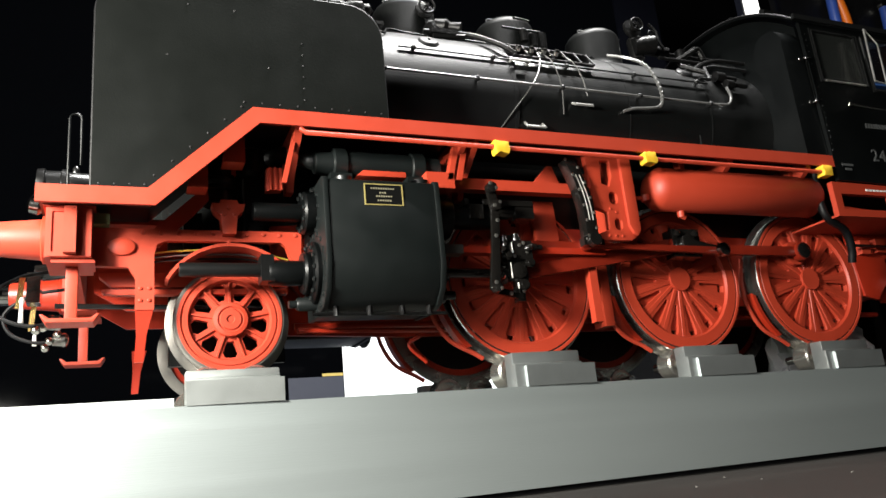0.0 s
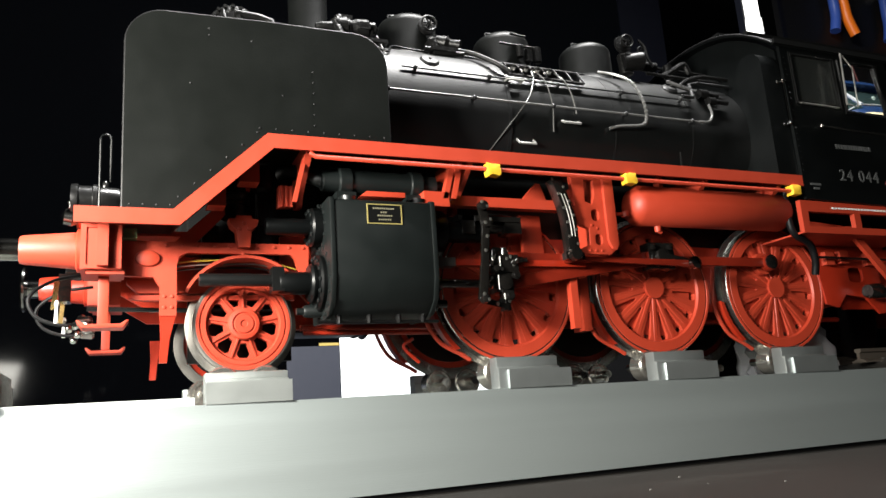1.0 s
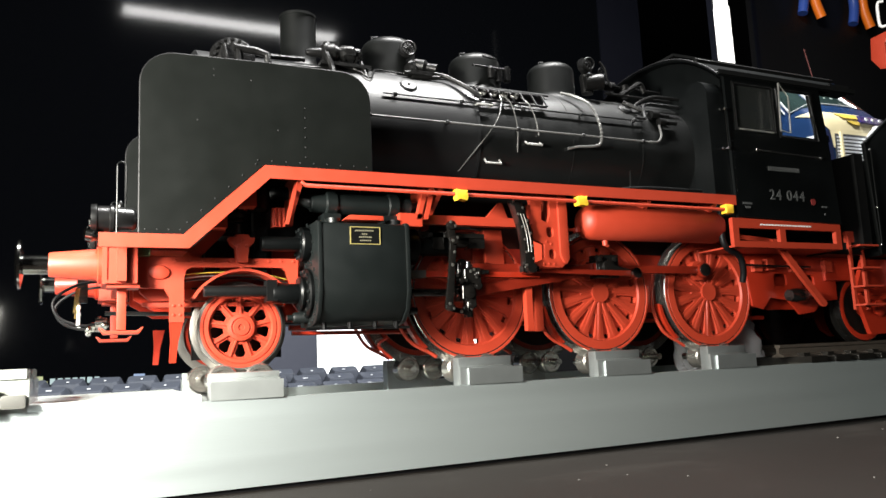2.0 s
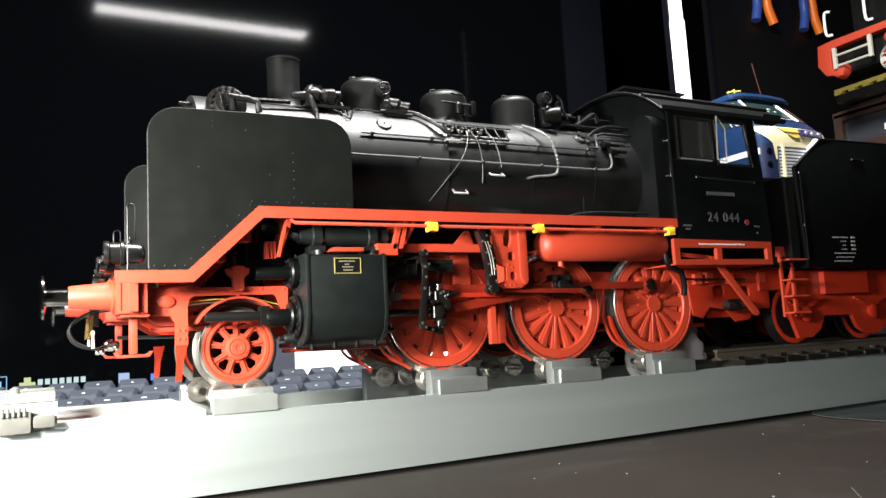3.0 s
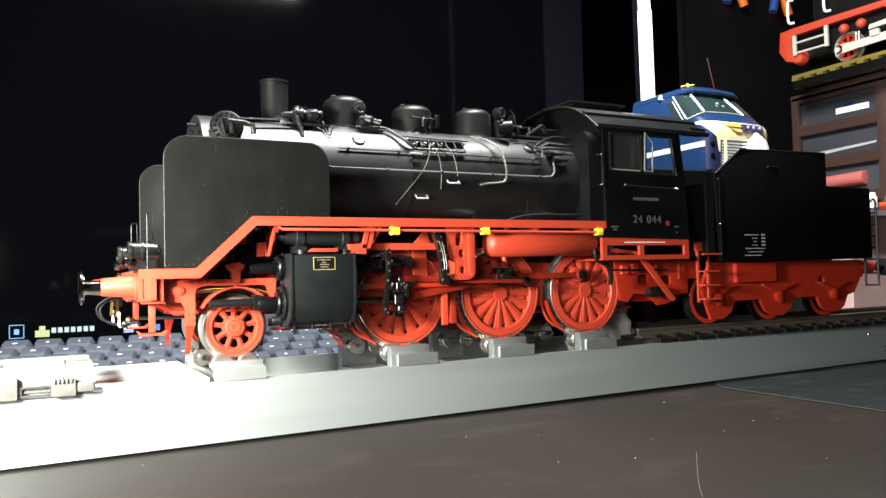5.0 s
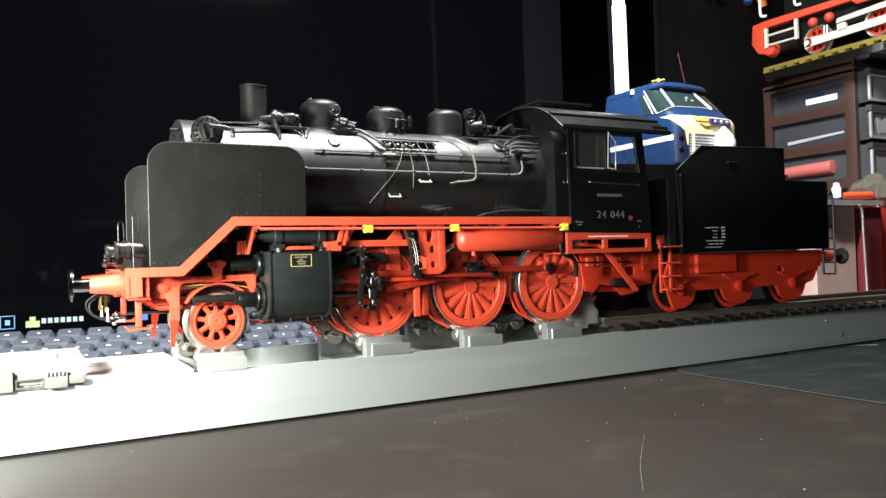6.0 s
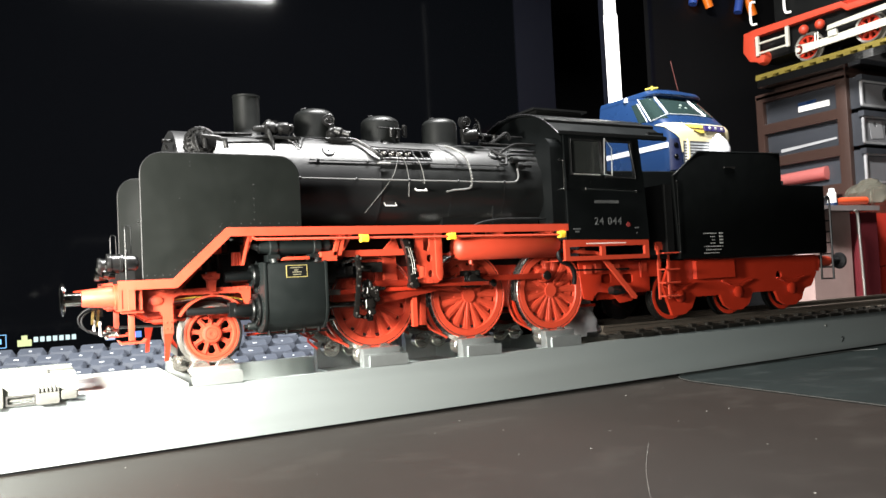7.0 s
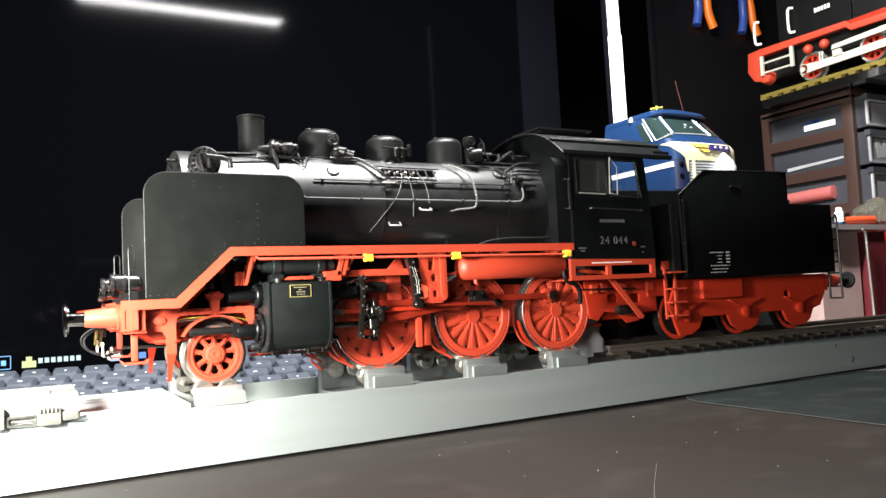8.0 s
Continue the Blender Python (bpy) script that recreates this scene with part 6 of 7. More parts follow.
# ---- rubber mat on the table ----
def worn_edge(grow):
    """The mat's outline with its slightly frayed edge."""
    wob = random.Random(21)
    pts = []
    for k in range(60):
        pts.append((10.5 - grow + wob.uniform(-0.012, 0.012), -9.0 + 7.0 * k / 59))
    for k in range(1, 9):
        a = radians(180 - 90 * k / 8)
        pts.append((11.2 + (0.7 + grow) * math.cos(a), -2.0 + (0.9 + grow) * math.sin(a)))
    return pts + [(19.5 + grow, -1.1 + grow), (19.5 + grow, -9.0)]


MAT_RUBBER = smeared("dark_green_mat", (0.0042, 0.0056, 0.0055), (0.016, 0.0185, 0.018), 13, 0.52, (0.7, 1.3, 1.0), 0.55, 0.05)
bm = bmesh.new()
plate(bm, worn_edge(0.0), -1.1, -1.068, "z")
table_mat = alone("table_mat", bm, MAT_RUBBER, "dark grey-green rubber mat with a worn pale edge on the table", "mat")
bm = bmesh.new()
rim = worn_edge(0.014)[:66]
tube(bm, [(x, y, -1.082) for x, y in rim], 0.009, 6)
part("frayed_edge", bm, mat("frayed_edge", (0.009, 0.0082, 0.006), 0.9, vary=0.95, scale=110), table_mat, "pale frayed edge of the mat")
bm = bmesh.new()
tube(bm, curve([(14.2, -1.2, -1.067), (15.2, -1.26, -1.066), (16.2, -1.25, -1.067), (16.9, -1.5, -1.067)]), 0.012, 5)
part("pale_scrape", bm, mat("pale_scrape", (0.05, 0.052, 0.05), 0.9, vary=0.9, scale=120), table_mat, "pale scrape along the mat")
bm = bmesh.new()
rnd = random.Random(8)
for k in range(70):
    x, y = rnd.uniform(-1, 16), rnd.uniform(-11, -1.6)
    d = rnd.uniform(0.006, 0.015)
    box(bm, x, x + d, y, y + d * rnd.uniform(0.6, 2), -1.1, -1.1 + d * 0.5)
tube(bm, curve([(6.37, -5.02, -1.097), (5.42, -5.97, -1.097), (4.72, -6.76, -1.097)]), 0.0013, 5)
alone("table_dust", bm, mat("pale_dust", (0.11, 0.105, 0.095), 0.9), "pale dust specks and hairs on the table", "dust", kind="stuff")

# ---- blue electric locomotive on a shelf ----
BLUE = mat("blue_paint", (0.0065, 0.021, 0.064), 0.28, vary=0.1, scale=40, bump=0.0)
PALE_PAINT = mat("pale_paint", (0.42, 0.43, 0.45), 0.5, vary=0.3, scale=60)
CREAM = mat("cream_paint", (0.5, 0.44, 0.27), 0.4, vary=0.12, scale=60)
TINT = mat("dark_green_window", (0.012, 0.022, 0.021), 0.08, bump=0)
SILVER = mat("silver_trim", (0.7, 0.72, 0.74), 0.3, 0.6)
bm = bmesh.new()
box(bm, 8, 18.6, 2.0, 5.75, -1.1, 3.35)
alone("shelf_box", bm, WALLP, "plain dark box carrying the blue locomotive", "box")
blue = thing("electric_locomotive", (15.7, 4, 3.35), "blue and cream model electric locomotive with large cab windows", "locomotive")
XL, XR, YB = 14.45, 17.0, 5.0        # the two sides and the cut-off rear; the front faces -y
LEVELS = [(3.36, 2.3, 0.06), (3.6, 2.16, 0.0), (4.6, 2.12, 0.0), (4.78, 2.16, 0.0), (4.92, 2.3, 0.01), (5.14, 2.5, 0.04), (5.74, 3.05, 0.16), (5.82, 3.1, 0.2)]


def level(z):
    """Front y and side inset of the cab at a height."""
    for (z0, y0, i0), (z1, y1, i1) in zip(LEVELS, LEVELS[1:]):
        if z <= z1:
            t = max(0.0, (z - z0) / (z1 - z0))
            return y0 + (y1 - y0) * t, i0 + (i1 - i0) * t
    return LEVELS[-1][1:]


def skin(u, z, off=0.0):
    """A place on the cab's skin: u runs 0-1 along the seen side, 1-2 round the corner, 2-4 across the front, 4-5 round the far corner, 5-6 along the far side."""
    yf, inset = level(z)
    yf, xl, xr = yf - off, XL + inset - off, XR - inset + off
    if u <= 1:
        return (xl, YB + (yf + 0.3 - YB) * u, z)
    if u <= 2:
        a = math.pi / 2 * (u - 1)
        return (xl + 0.3 - 0.3 * math.cos(a), yf + 0.3 - 0.3 * math.sin(a), z)
    if u <= 4:
        t = (u - 2) / 2
        return (xl + 0.3 + (xr - 0.65 - xl - 0.3) * t, yf - 0.05 * math.sin(math.pi * t), z)
    if u <= 5:
        a = math.pi / 2 * (u - 4)
        return (xr - 0.65 + 0.65 * math.sin(a), yf + 0.65 - 0.65 * math.cos(a), z)
    return (xr, yf + 0.65 + (YB - yf - 0.65) * (u - 5), z)


def skin_patch(bm, lo, hi, z0, z1, n=10, m=3, off=0.02, deep=0.05):
    """A panel that follows the skin; lo and hi give its ends in u at the foot and at the head."""
    front, back = [], []
    for j in range(m + 1):
        t = j / m
        a, b, z = lo[0] + (lo[1] - lo[0]) * t, hi[0] + (hi[1] - hi[0]) * t, z0 + (z1 - z0) * t
        front.append([bm.verts.new(skin(a + (b - a) * i / n, z, off)) for i in range(n + 1)])
        back.append([bm.verts.new(skin(a + (b - a) * i / n, z, off - deep)) for i in range(n + 1)])
    for grid in (front, back):
        for j in range(m):
            for i in range(n):
                bm.faces.new((grid[j][i], grid[j][i + 1], grid[j + 1][i + 1], grid[j + 1][i]))
    loop = lambda g: g[0] + [r[-1] for r in g[1:]] + g[-1][-2::-1] + [r[0] for r in g[-2:0:-1]]
    f, b = loop(front), loop(back)
    for i in range(len(f)):
        k = (i + 1) % len(f)
        bm.faces.new((f[i], f[k], b[k], b[i]))


STATIONS = [0, 0.5, 1] + [1 + k / 6 for k in range(1, 7)] + [2.33, 2.66, 3, 3.33, 3.66, 4] + [4 + k / 8 for k in range(1, 9)] + [5.5, 6]
bm = bmesh.new()
rings = [[bm.verts.new(skin(u, z)) for u in STATIONS] for z, _, _ in LEVELS]
for a, b in zip(rings, rings[1:]):
    for k in range(len(a)):
        bm.faces.new((a[k], a[(k + 1) % len(a)], b[(k + 1) % len(a)], b[k]))
bm.faces.new(rings[0])
bm.faces.new(rings[-1])
part("body", bm, BLUE, blue)
# roof: a low vault with a brow over the windscreen
bm = bmesh.new()
vault = []
for shrink, z, fwd in ((0.0, 5.75, 0.16), (0.0, 5.8, 0.2), (0.25, 5.9, 0.12), (0.6, 5.99, -0.1), (1.0, 6.03, -0.5)):
    ring = []
    for u in STATIONS:
        x, y, _ = skin(u, 5.78)
        cx = (XL + XR) / 2
        ring.append(bm.verts.new((cx + (x - cx) * (1.02 - 0.8 * shrink * shrink), min(YB, y - fwd * (1 if u < 5.5 and u > 0.5 else 0)), z)))
    vault.append(ring)
for a, b in zip(vault, vault[1:]):
    for k in range(len(a)):
        bm.faces.new((a[k], a[(k + 1) % len(a)], b[(k + 1) % len(a)], b[k]))
bm.faces.new(vault[0])
bm.faces.new(vault[-1])
part("roof", bm, BLUE, blue)
bm = bmesh.new()
skin_patch(bm, (2.1, 2.0), (5.2, 5.2), 4.06, 4.43, 20, 3)
skin_patch(bm, (2.0, 0.93), (5.2, 5.2), 4.432, 4.86, 26, 4)
part("nose", bm, CREAM, blue, "cream painted nose")
for name, lo, hi, z0, z1 in (("windscreen", (2.05, 2.05), (3.68, 3.6), 5.17, 5.72), ("windscreen", (3.85, 3.75), (4.75, 4.7), 5.15, 5.7), ("corner_window", (0.94, 0.96), (1.8, 1.7), 5.02, 5.7), ("side_window", (0.74, 0.75), (0.86, 0.88), 5.02, 5.6)):
    bm = bmesh.new()
    skin_patch(bm, lo, hi, z0, z1, 8, 3, 0.012, 0.03)
    part(name, bm, TINT, blue)
for us, zs, w in (((0.925, 0.93, 0.94), (5.0, 5.35, 5.72), 0.02), ((1.92, 1.9, 1.86), (5.14, 5.42, 5.72), 0.034), ((3.76, 3.71, 3.66), (5.16, 5.4, 5.7), 0.022), ((0.925, 1.3, 1.65, 2.0, 2.5, 3.0, 3.4, 3.75), (4.99, 5.04, 5.1, 5.14, 5.15, 5.16, 5.16, 5.15), 0.014), ((0.87, 0.88), (5.0, 5.6), 0.014)):
    bm = bmesh.new()
    tube(bm, [skin(u, z, 0.025) for u, z in zip(us, zs)], w)
    part("window_pillar", bm, SILVER, blue, "silver white window frame")
bm = bmesh.new()
for x, z, r in ((15.5, 5.44, 0.07), (15.4, 5.36, 0.05), (15.64, 5.37, 0.06)):
    ball(bm, (x, level(z)[0] - 0.03, z), r, 10, 0.4, (0, 1, 0))
part("cab_fitting", bm, mat("pale_green_plastic", (0.16, 0.2, 0.18), 0.5), blue, "pale cab fitting seen through the windscreen")
bm = bmesh.new()
skin_patch(bm, (0.0, 0.0), (1.35, 1.35), 4.2, 4.34, 16, 1, 0.012, 0.03)
part("waist_stripe", bm, PALE_PAINT, blue, "white stripe along the side")
bm = bmesh.new()
skin_patch(bm, (1.4, 1.4), (2.12, 2.0), 3.6, 4.42, 6, 2, 0.026, 0.05)
step_ob = part("corner_recess", bm, mat("navy_paint", (0.006, 0.009, 0.03), 0.4), blue, "dark navy corner with round sockets")
for z in (3.95, 4.25):
    bm = bmesh.new()
    x, y, _ = skin(1.75, z, 0.026)
    lathe(bm, [(0, 0.06), (0.02, 0.06), (0.02, 0.035), (0.03, 0.03), (0.03, 0)], (x, y, z), (-0.4, -0.9, 0), 14)
    part("socket", bm, DARKCHROME, step_ob)
bm = bmesh.new()
skin_patch(bm, (3.05, 3.05), (3.95, 3.95), 4.64, 4.8, 8, 2, 0.09, 0.1)
panel = part("headlamp_panel", bm, mat("dark_blue_lens", (0.02, 0.015, 0.08), 0.15), blue, "dark blue headlamp panel", bevel=0.015)
for u in (3.25, 3.5, 3.78):
    bm = bmesh.new()
    x, y, _ = skin(u, 4.72, 0.09)
    lathe(bm, [(0, 0.045), (0.02, 0.04), (0.03, 0.0)], (x, y, 4.72), (0.1, -1, 0), 12)
    part("headlamp", bm, SILVER, panel)
OCHRE = mat("ochre_plastic", (0.45, 0.33, 0.06), 0.4)
for lo, hi, z0, z1 in (((2.5, 2.3), (3.03, 3.03), 4.72, 4.82), ((2.8, 2.6), (3.03, 3.03), 4.58, 4.66)):
    bm = bmesh.new()
    skin_patch(bm, lo, hi, z0, z1, 4, 1, 0.05, 0.05)
    part("lamp_bezel", bm, OCHRE, blue, "ochre lamp bezel")
bm = bmesh.new()
skin_patch(bm, (2.15, 2.15), (4.4, 4.4), 3.6, 4.36, 12, 2, 0.03, 0.05)
grille = part("grille", bm, mat("grille_shadow", (0.03, 0.032, 0.035), 0.5), blue, "dark slatted grille")
for k in range(9):
    bm = bmesh.new()
    skin_patch(bm, (2.2, 2.2), (4.35, 4.35), 3.66 + k * 0.075, 3.7 + k * 0.075, 10, 1, 0.05, 0.03)
    part("grille_slat", bm, SILVER, grille)
bm = bmesh.new()
x, y, _ = skin(2.35, 3.9, 0.06)
box(bm, x - 0.03, x + 0.03, y - 0.03, y + 0.05, 3.5, 4.4)
part("grille_post", bm, CREAM, grille)
bm = bmesh.new()
x, y, _ = skin(3.6, 4.3)
lathe(bm, [(0, 0.3), (0.18, 0.3), (0.2, 0.285), (0.28, 0.28), (0.3, 0.255), (0.38, 0.23), (0.4, 0.19), (0.48, 0.14), (0.5, 0.1), (0.57, 0.06), (0.59, 0.0)], (x, y - 0.12, 4.0), (0, 0, 1), 20)
part("nose_cover", bm, PALE_PAINT, blue, "white rounded cover on the nose")
bm = bmesh.new()
tube(bm, [(14.8, 3.3, 6.0), (15.25, 3.3, 6.08)], 0.025, 6)
tube(bm, [(15.03, 3.3, 5.9), (15.03, 3.3, 6.1)], 0.025, 6)
tube(bm, [(14.9, 3.22, 6.02), (14.9, 3.38, 6.02)], 0.02, 6)
part("roof_aerial", bm, mat("yellow_plastic", (0.6, 0.5, 0.08), 0.4), blue)
bm = bmesh.new()
lathe(bm, [(0, 0.08), (0.1, 0.06), (0.16, 0)], (14.62, 3.9, 5.74), (0, 0, 1), 12)
part("roof_horn", bm, SILVER, blue)
bm = bmesh.new()
tube(bm, [(16.4, 3.6, 6.0), (16.27, 3.6, 6.45), (16.12, 3.6, 7.0)], 0.014, 6)
part("whip_aerial", bm, mat("dull_red_wire", (0.05, 0.012, 0.01), 0.5), blue)

# ---- crumpled bag behind the beam ----
bm = bmesh.new()
bmesh.ops.create_icosphere(bm, subdivisions=4, radius=1.0)
for v in bm.verts:
    d = 1 + 0.25 * noise.noise(v.co * 1.7) + 0.3 * abs(noise.noise(v.co * 3.5))
    v.co = Vector((9.35 + v.co.x * 0.72 * d, 0.35 + v.co.y * 0.42 * d, max(-0.25 if v.co.x > 0 else -0.62, 0.0 + v.co.z * 0.58 * d)))
alone("plastic_bag", bm, mat("milky_bag_film", (0.8, 0.82, 0.83), 0.16, vary=0.5, scale=40, bump=0.2), "crumpled milky plastic bag lying on the beam under the cab", "bag")

# ---- white post ----
GLOW = mat("white_lamp_tube", (0.9, 0.9, 0.88), 0.4, bump=0.0, emit=((1.0, 0.98, 0.94), 1.6))
post = thing("white_post", (16.15, 6.05, -1.1), "glowing white lamp post behind the models", "lamp post")
bm = bmesh.new()
tube(bm, [(16.2, 6.0, -1.1), (16.13, 6.0, 5.0), (16.1, 6.0, 9.1)], 0.215, 14)
part("lower_tube", bm, GLOW, post)
bm = bmesh.new()
tube(bm, [(16.1, 6.0, 9.1), (16.04, 6.0, 13.5)], 0.185, 14)
part("upper_tube", bm, GLOW, post)
# added plate that keeps the tube's glow off the monitor
bm = bmesh.new()
plate(bm, [(16.0, -1.1), (16.42, -1.1), (16.31, 9.1), (16.23, 13.5), (15.87, 13.5), (15.89, 9.1)], 6.1, 6.3)
part("rear_housing", bm, BEZEL, post, "black plate added behind the lamp to dim its reflection")

# ---- drawer cabinet with the red engine on top ----
BROWN = mat("brown_plastic", (0.042, 0.023, 0.018), 0.35, vary=0.15)
CLOUDY = mat("cloudy_clear_plastic", (0.04, 0.043, 0.05), 0.2, vary=0.8, scale=14, bump=0.05, stretch=(1.0, 0.4, 1.6))
FROST = mat("frosted_plastic", (0.18, 0.18, 0.19), 0.25, vary=0.5, scale=18, bump=0.05)
PALE = mat("pale_clear_plastic", (0.33, 0.33, 0.34), 0.2, vary=0.35, scale=30)
cabinet = thing("drawer_cabinet", (25.5, 5, -1.1), "brown plastic drawer cabinet with cloudy clear drawers", "drawer cabinet")
X0, X1, Y0, Y1 = 23.9, 30.0, 3.35, 6.95
ROWS = [(6.05, 7.1), (4.8, 5.9), (3.5, 4.65), (2.2, 3.35), (0.9, 2.05), (-0.9, 0.75)]
bm = bmesh.new()
plate(bm, [(Y0, -1.1), (Y1, -1.1), (Y1, 7.25), (Y0, 7.25)], X0, X0 + 0.25, "x", holes=[[(Y0 + 0.4, a + 0.1), (Y1 - 0.3, a + 0.1), (Y1 - 0.3, b - 0.12), (Y0 + 0.4, b - 0.12)] for a, b in ROWS])
box(bm, X0, X1, Y0, Y1, 7.12, 7.3)
part("cabinet_frame", bm, BROWN, cabinet, bevel=0.04)
for a, b in ROWS:
    bm = bmesh.new()
    box(bm, X0 + 0.2, X1 - 0.2, Y0 - 0.35, Y1 - 0.1, a, b)
    drawer = part("drawer", bm, CLOUDY, cabinet, "cloudy clear plastic drawer", bevel=0.06)
    bm = bmesh.new()
    box(bm, X0 + 0.1, X1 - 0.1, Y0 - 0.5, Y0 - 0.3, b - 0.16, b + 0.02)
    part("drawer_lip", bm, CLOUDY, drawer, bevel=0.04)
    bm = bmesh.new()
    plate(bm, round_rect(X0 + 0.15, X1 - 0.15, a + 0.02, b - 0.16, 0.1), Y0 - 0.44, Y0 - 0.36, "y", holes=[round_rect(X0 + 0.22, X1 - 0.22, a + 0.1, b - 0.22, 0.1)])
    part("front_rim", bm, PALE, drawer, "pale moulded rim of the drawer")
    bm = bmesh.new()
    plate(bm, round_rect(X0 + 0.24, X1 - 0.24, a + 0.12, b - 0.24, 0.1), Y0 - 0.38, Y0 - 0.352)
    part("drawer_front", bm, FROST, drawer, "frosted drawer front")
    bm = bmesh.new()
    plate(bm, round_rect(25.3, 26.8, a + 0.25, b - 0.3, 0.2), Y0 - 0.45, Y0 - 0.36)
    part("pull", bm, BLACK, drawer)
bm = bmesh.new()
box(bm, X0 + 0.17, X0 + 0.2, 4.1, 5.3, 6.35, 6.55)
part("drawer_tag", bm, WHITE, cabinet, "white paper tag seen in the drawer")
bm = bmesh.new()
box(bm, X0 + 0.17, X0 + 0.2, 4.6, 5.3, 6.55, 6.68)
part("drawer_tag", bm, BLUE, cabinet, "blue paper tag seen in the drawer")
bm = bmesh.new()
plate(bm, [(6.1, 5.02), (3.9, 5.15), (3.9, 5.22), (6.1, 5.14)], X0 + 0.17, X0 + 0.2, "x")
part("paper_edge", bm, PALE, cabinet, "pale sheet of paper seen in the drawer")
bm = bmesh.new()
plate(bm, [(24.5, 5.0), (25.2, 5.05), (25.1, 5.62), (24.4, 5.6)], Y0 - 0.392, Y0 - 0.384, "y", holes=[arc(24.75, 5.5, 0.1, 0, 330, 11)])
part("card", bm, PALE, cabinet, "pale card seen in the drawer front")
bm = bmesh.new()
lathe(bm, [(0, 0.22), (2.0, 0.24), (2.05, 0.0)], (X0 + 0.15, 6.3, 4.0), (0, -1, 0.02), 16)
part("red_roll", bm, mat("faded_red_plastic", (0.4, 0.11, 0.1), 0.5), cabinet, "faded red roll seen in the drawer")

bm = bmesh.new()
box(bm, 22.85, 29, -2, 6.0, 7.3, 7.55)
alone("display_board", bm, GLOSS_BLACK, "black board on the cabinet under the brass track", "board", bevel=0.1)
brass_track = thing("brass_track", (23.5, 4, 7.55), "brass model track on the black board", "track")
YBRASS = mat("yellow_brass", (0.27, 0.21, 0.05), 0.26, 0.6, vary=0.4, scale=40)
for x in (22.98, 24.4):
    bm = bmesh.new()
    box(bm, x - 0.06, x + 0.06, -2, 6.1, 7.66, 7.78)
    part("brass_rail", bm, YBRASS, brass_track)
for k in range(18):
    bm = bmesh.new()
    y = 5.9 - k * 0.48
    box(bm, 22.8, 24.7, y - 0.12, y + 0.12, 7.55, 7.66)
    part("sleeper", bm, YBRASS, brass_track)
IVORY = mat("ivory_metal", (0.5, 0.49, 0.42), 0.35, 0.2, vary=0.1)
redloco = thing("red_locomotive", (23.8, 3, 7.78), "black and red model steam locomotive on brass track", "locomotive")
bm = bmesh.new()
plate(bm, [(6.54, 9.43), (6.0, 9.46), (2.72, 9.38), (2.54, 9.22), (-2, 9.15), (-2, 8.95), (2.56, 9.01), (2.74, 9.17), (5.98, 9.19), (6.1, 9.1), (6.1, 8.5), (5.75, 8.4), (5.75, 8.18), (6.34, 8.35), (6.6, 8.74)], 22.95, 23.1, "x")
part("footplate_edge", bm, RED, redloco, bevel=0.03)
bm = bmesh.new()
box(bm, 23.1, 24.3, -2, 6.3, 9.2, 9.4)
part("footplate", bm, RED_DARK, redloco)
bm = bmesh.new()
box(bm, 23.25, 24.3, -2, 6.2, 8.3, 9.2)
part("frame", bm, BLACK, redloco)
bm = bmesh.new()
lathe(bm, [(0, 0), (0.02, 0.2), (0.1, 0.24), (0.3, 0.26)], (22.95, 5.9, 8.4), (1, 0, 0), 20)
part("buffer_end", bm, RED, redloco)
bm = bmesh.new()
box(bm, 23.1, 24.5, 2.6, 5.3, 9.4, 12.2)
part("cab", bm, BLACK, redloco, bevel=0.04)
bm = bmesh.new()
box(bm, 23.2, 24.4, -2, 2.58, 9.2, 11.6)
part("side_tank", bm, BLACK, redloco, bevel=0.04)
bm = bmesh.new()
for k in range(5):
    box(bm, 23.08, 23.1, 3.3 + k * 0.12, 3.38 + k * 0.12, 10.06, 10.2)
part("cab_number", bm, WHITE, redloco, "bars of small white lettering")
for y0, z0, z1 in ((4.75, 9.65, 10.5), (6.15, 9.66, 10.47)):
    bm = bmesh.new()
    tube(bm, curve([(23.05, y0 - 0.15, z0), (22.95, y0, z0 + 0.03), (22.93, y0 + 0.02, (z0 + z1) / 2), (22.95, y0, z1 - 0.03), (23.05, y0 - 0.12, z1)]), 0.045)
    part("cab_rail", bm, WHITE, redloco, "white bent grab rail")
bm = bmesh.new()
for z in (8.53, 8.88):
    tube(bm, [(22.9, 5.92, z), (22.9, 4.68, z - 0.02)], 0.04)
for y in (5.92, 4.7):
    box(bm, 22.86, 22.94, y - 0.06, y + 0.06, 8.45, 9.15)
part("step_frame", bm, IVORY, redloco, "white step frame")
for y, r in ((4.05, 0.46), (1.9, 0.46), (0.2, 0.46)):
    bm = bmesh.new()
    lathe(bm, [(0, r * 0.86), (-0.02, r), (0.15, r), (0.15, r + 0.06), (0.2, r + 0.06), (0.2, r * 0.8)], (23.02, y, 7.8 + r), (1, 0, 0), 32, False)
    wheel = part("wheel", bm, TYRE, redloco, "steel tyre of a dark red wheel")
    bm = bmesh.new()
    holes = [arc(y, 7.8 + r, r * 0.72, k * 45 + 8, k * 45 + 37, 4) + arc(y, 7.8 + r, r * 0.34, k * 45 + 30, k * 45 + 15, 2) for k in range(8)]
    plate(bm, arc(y, 7.8 + r, r * 0.88, 0, 350, 35), 23.05, 23.15, "x", holes)
    part("wheel_web", bm, RED_DARK, wheel, "dark red spoked web")
bm = bmesh.new()
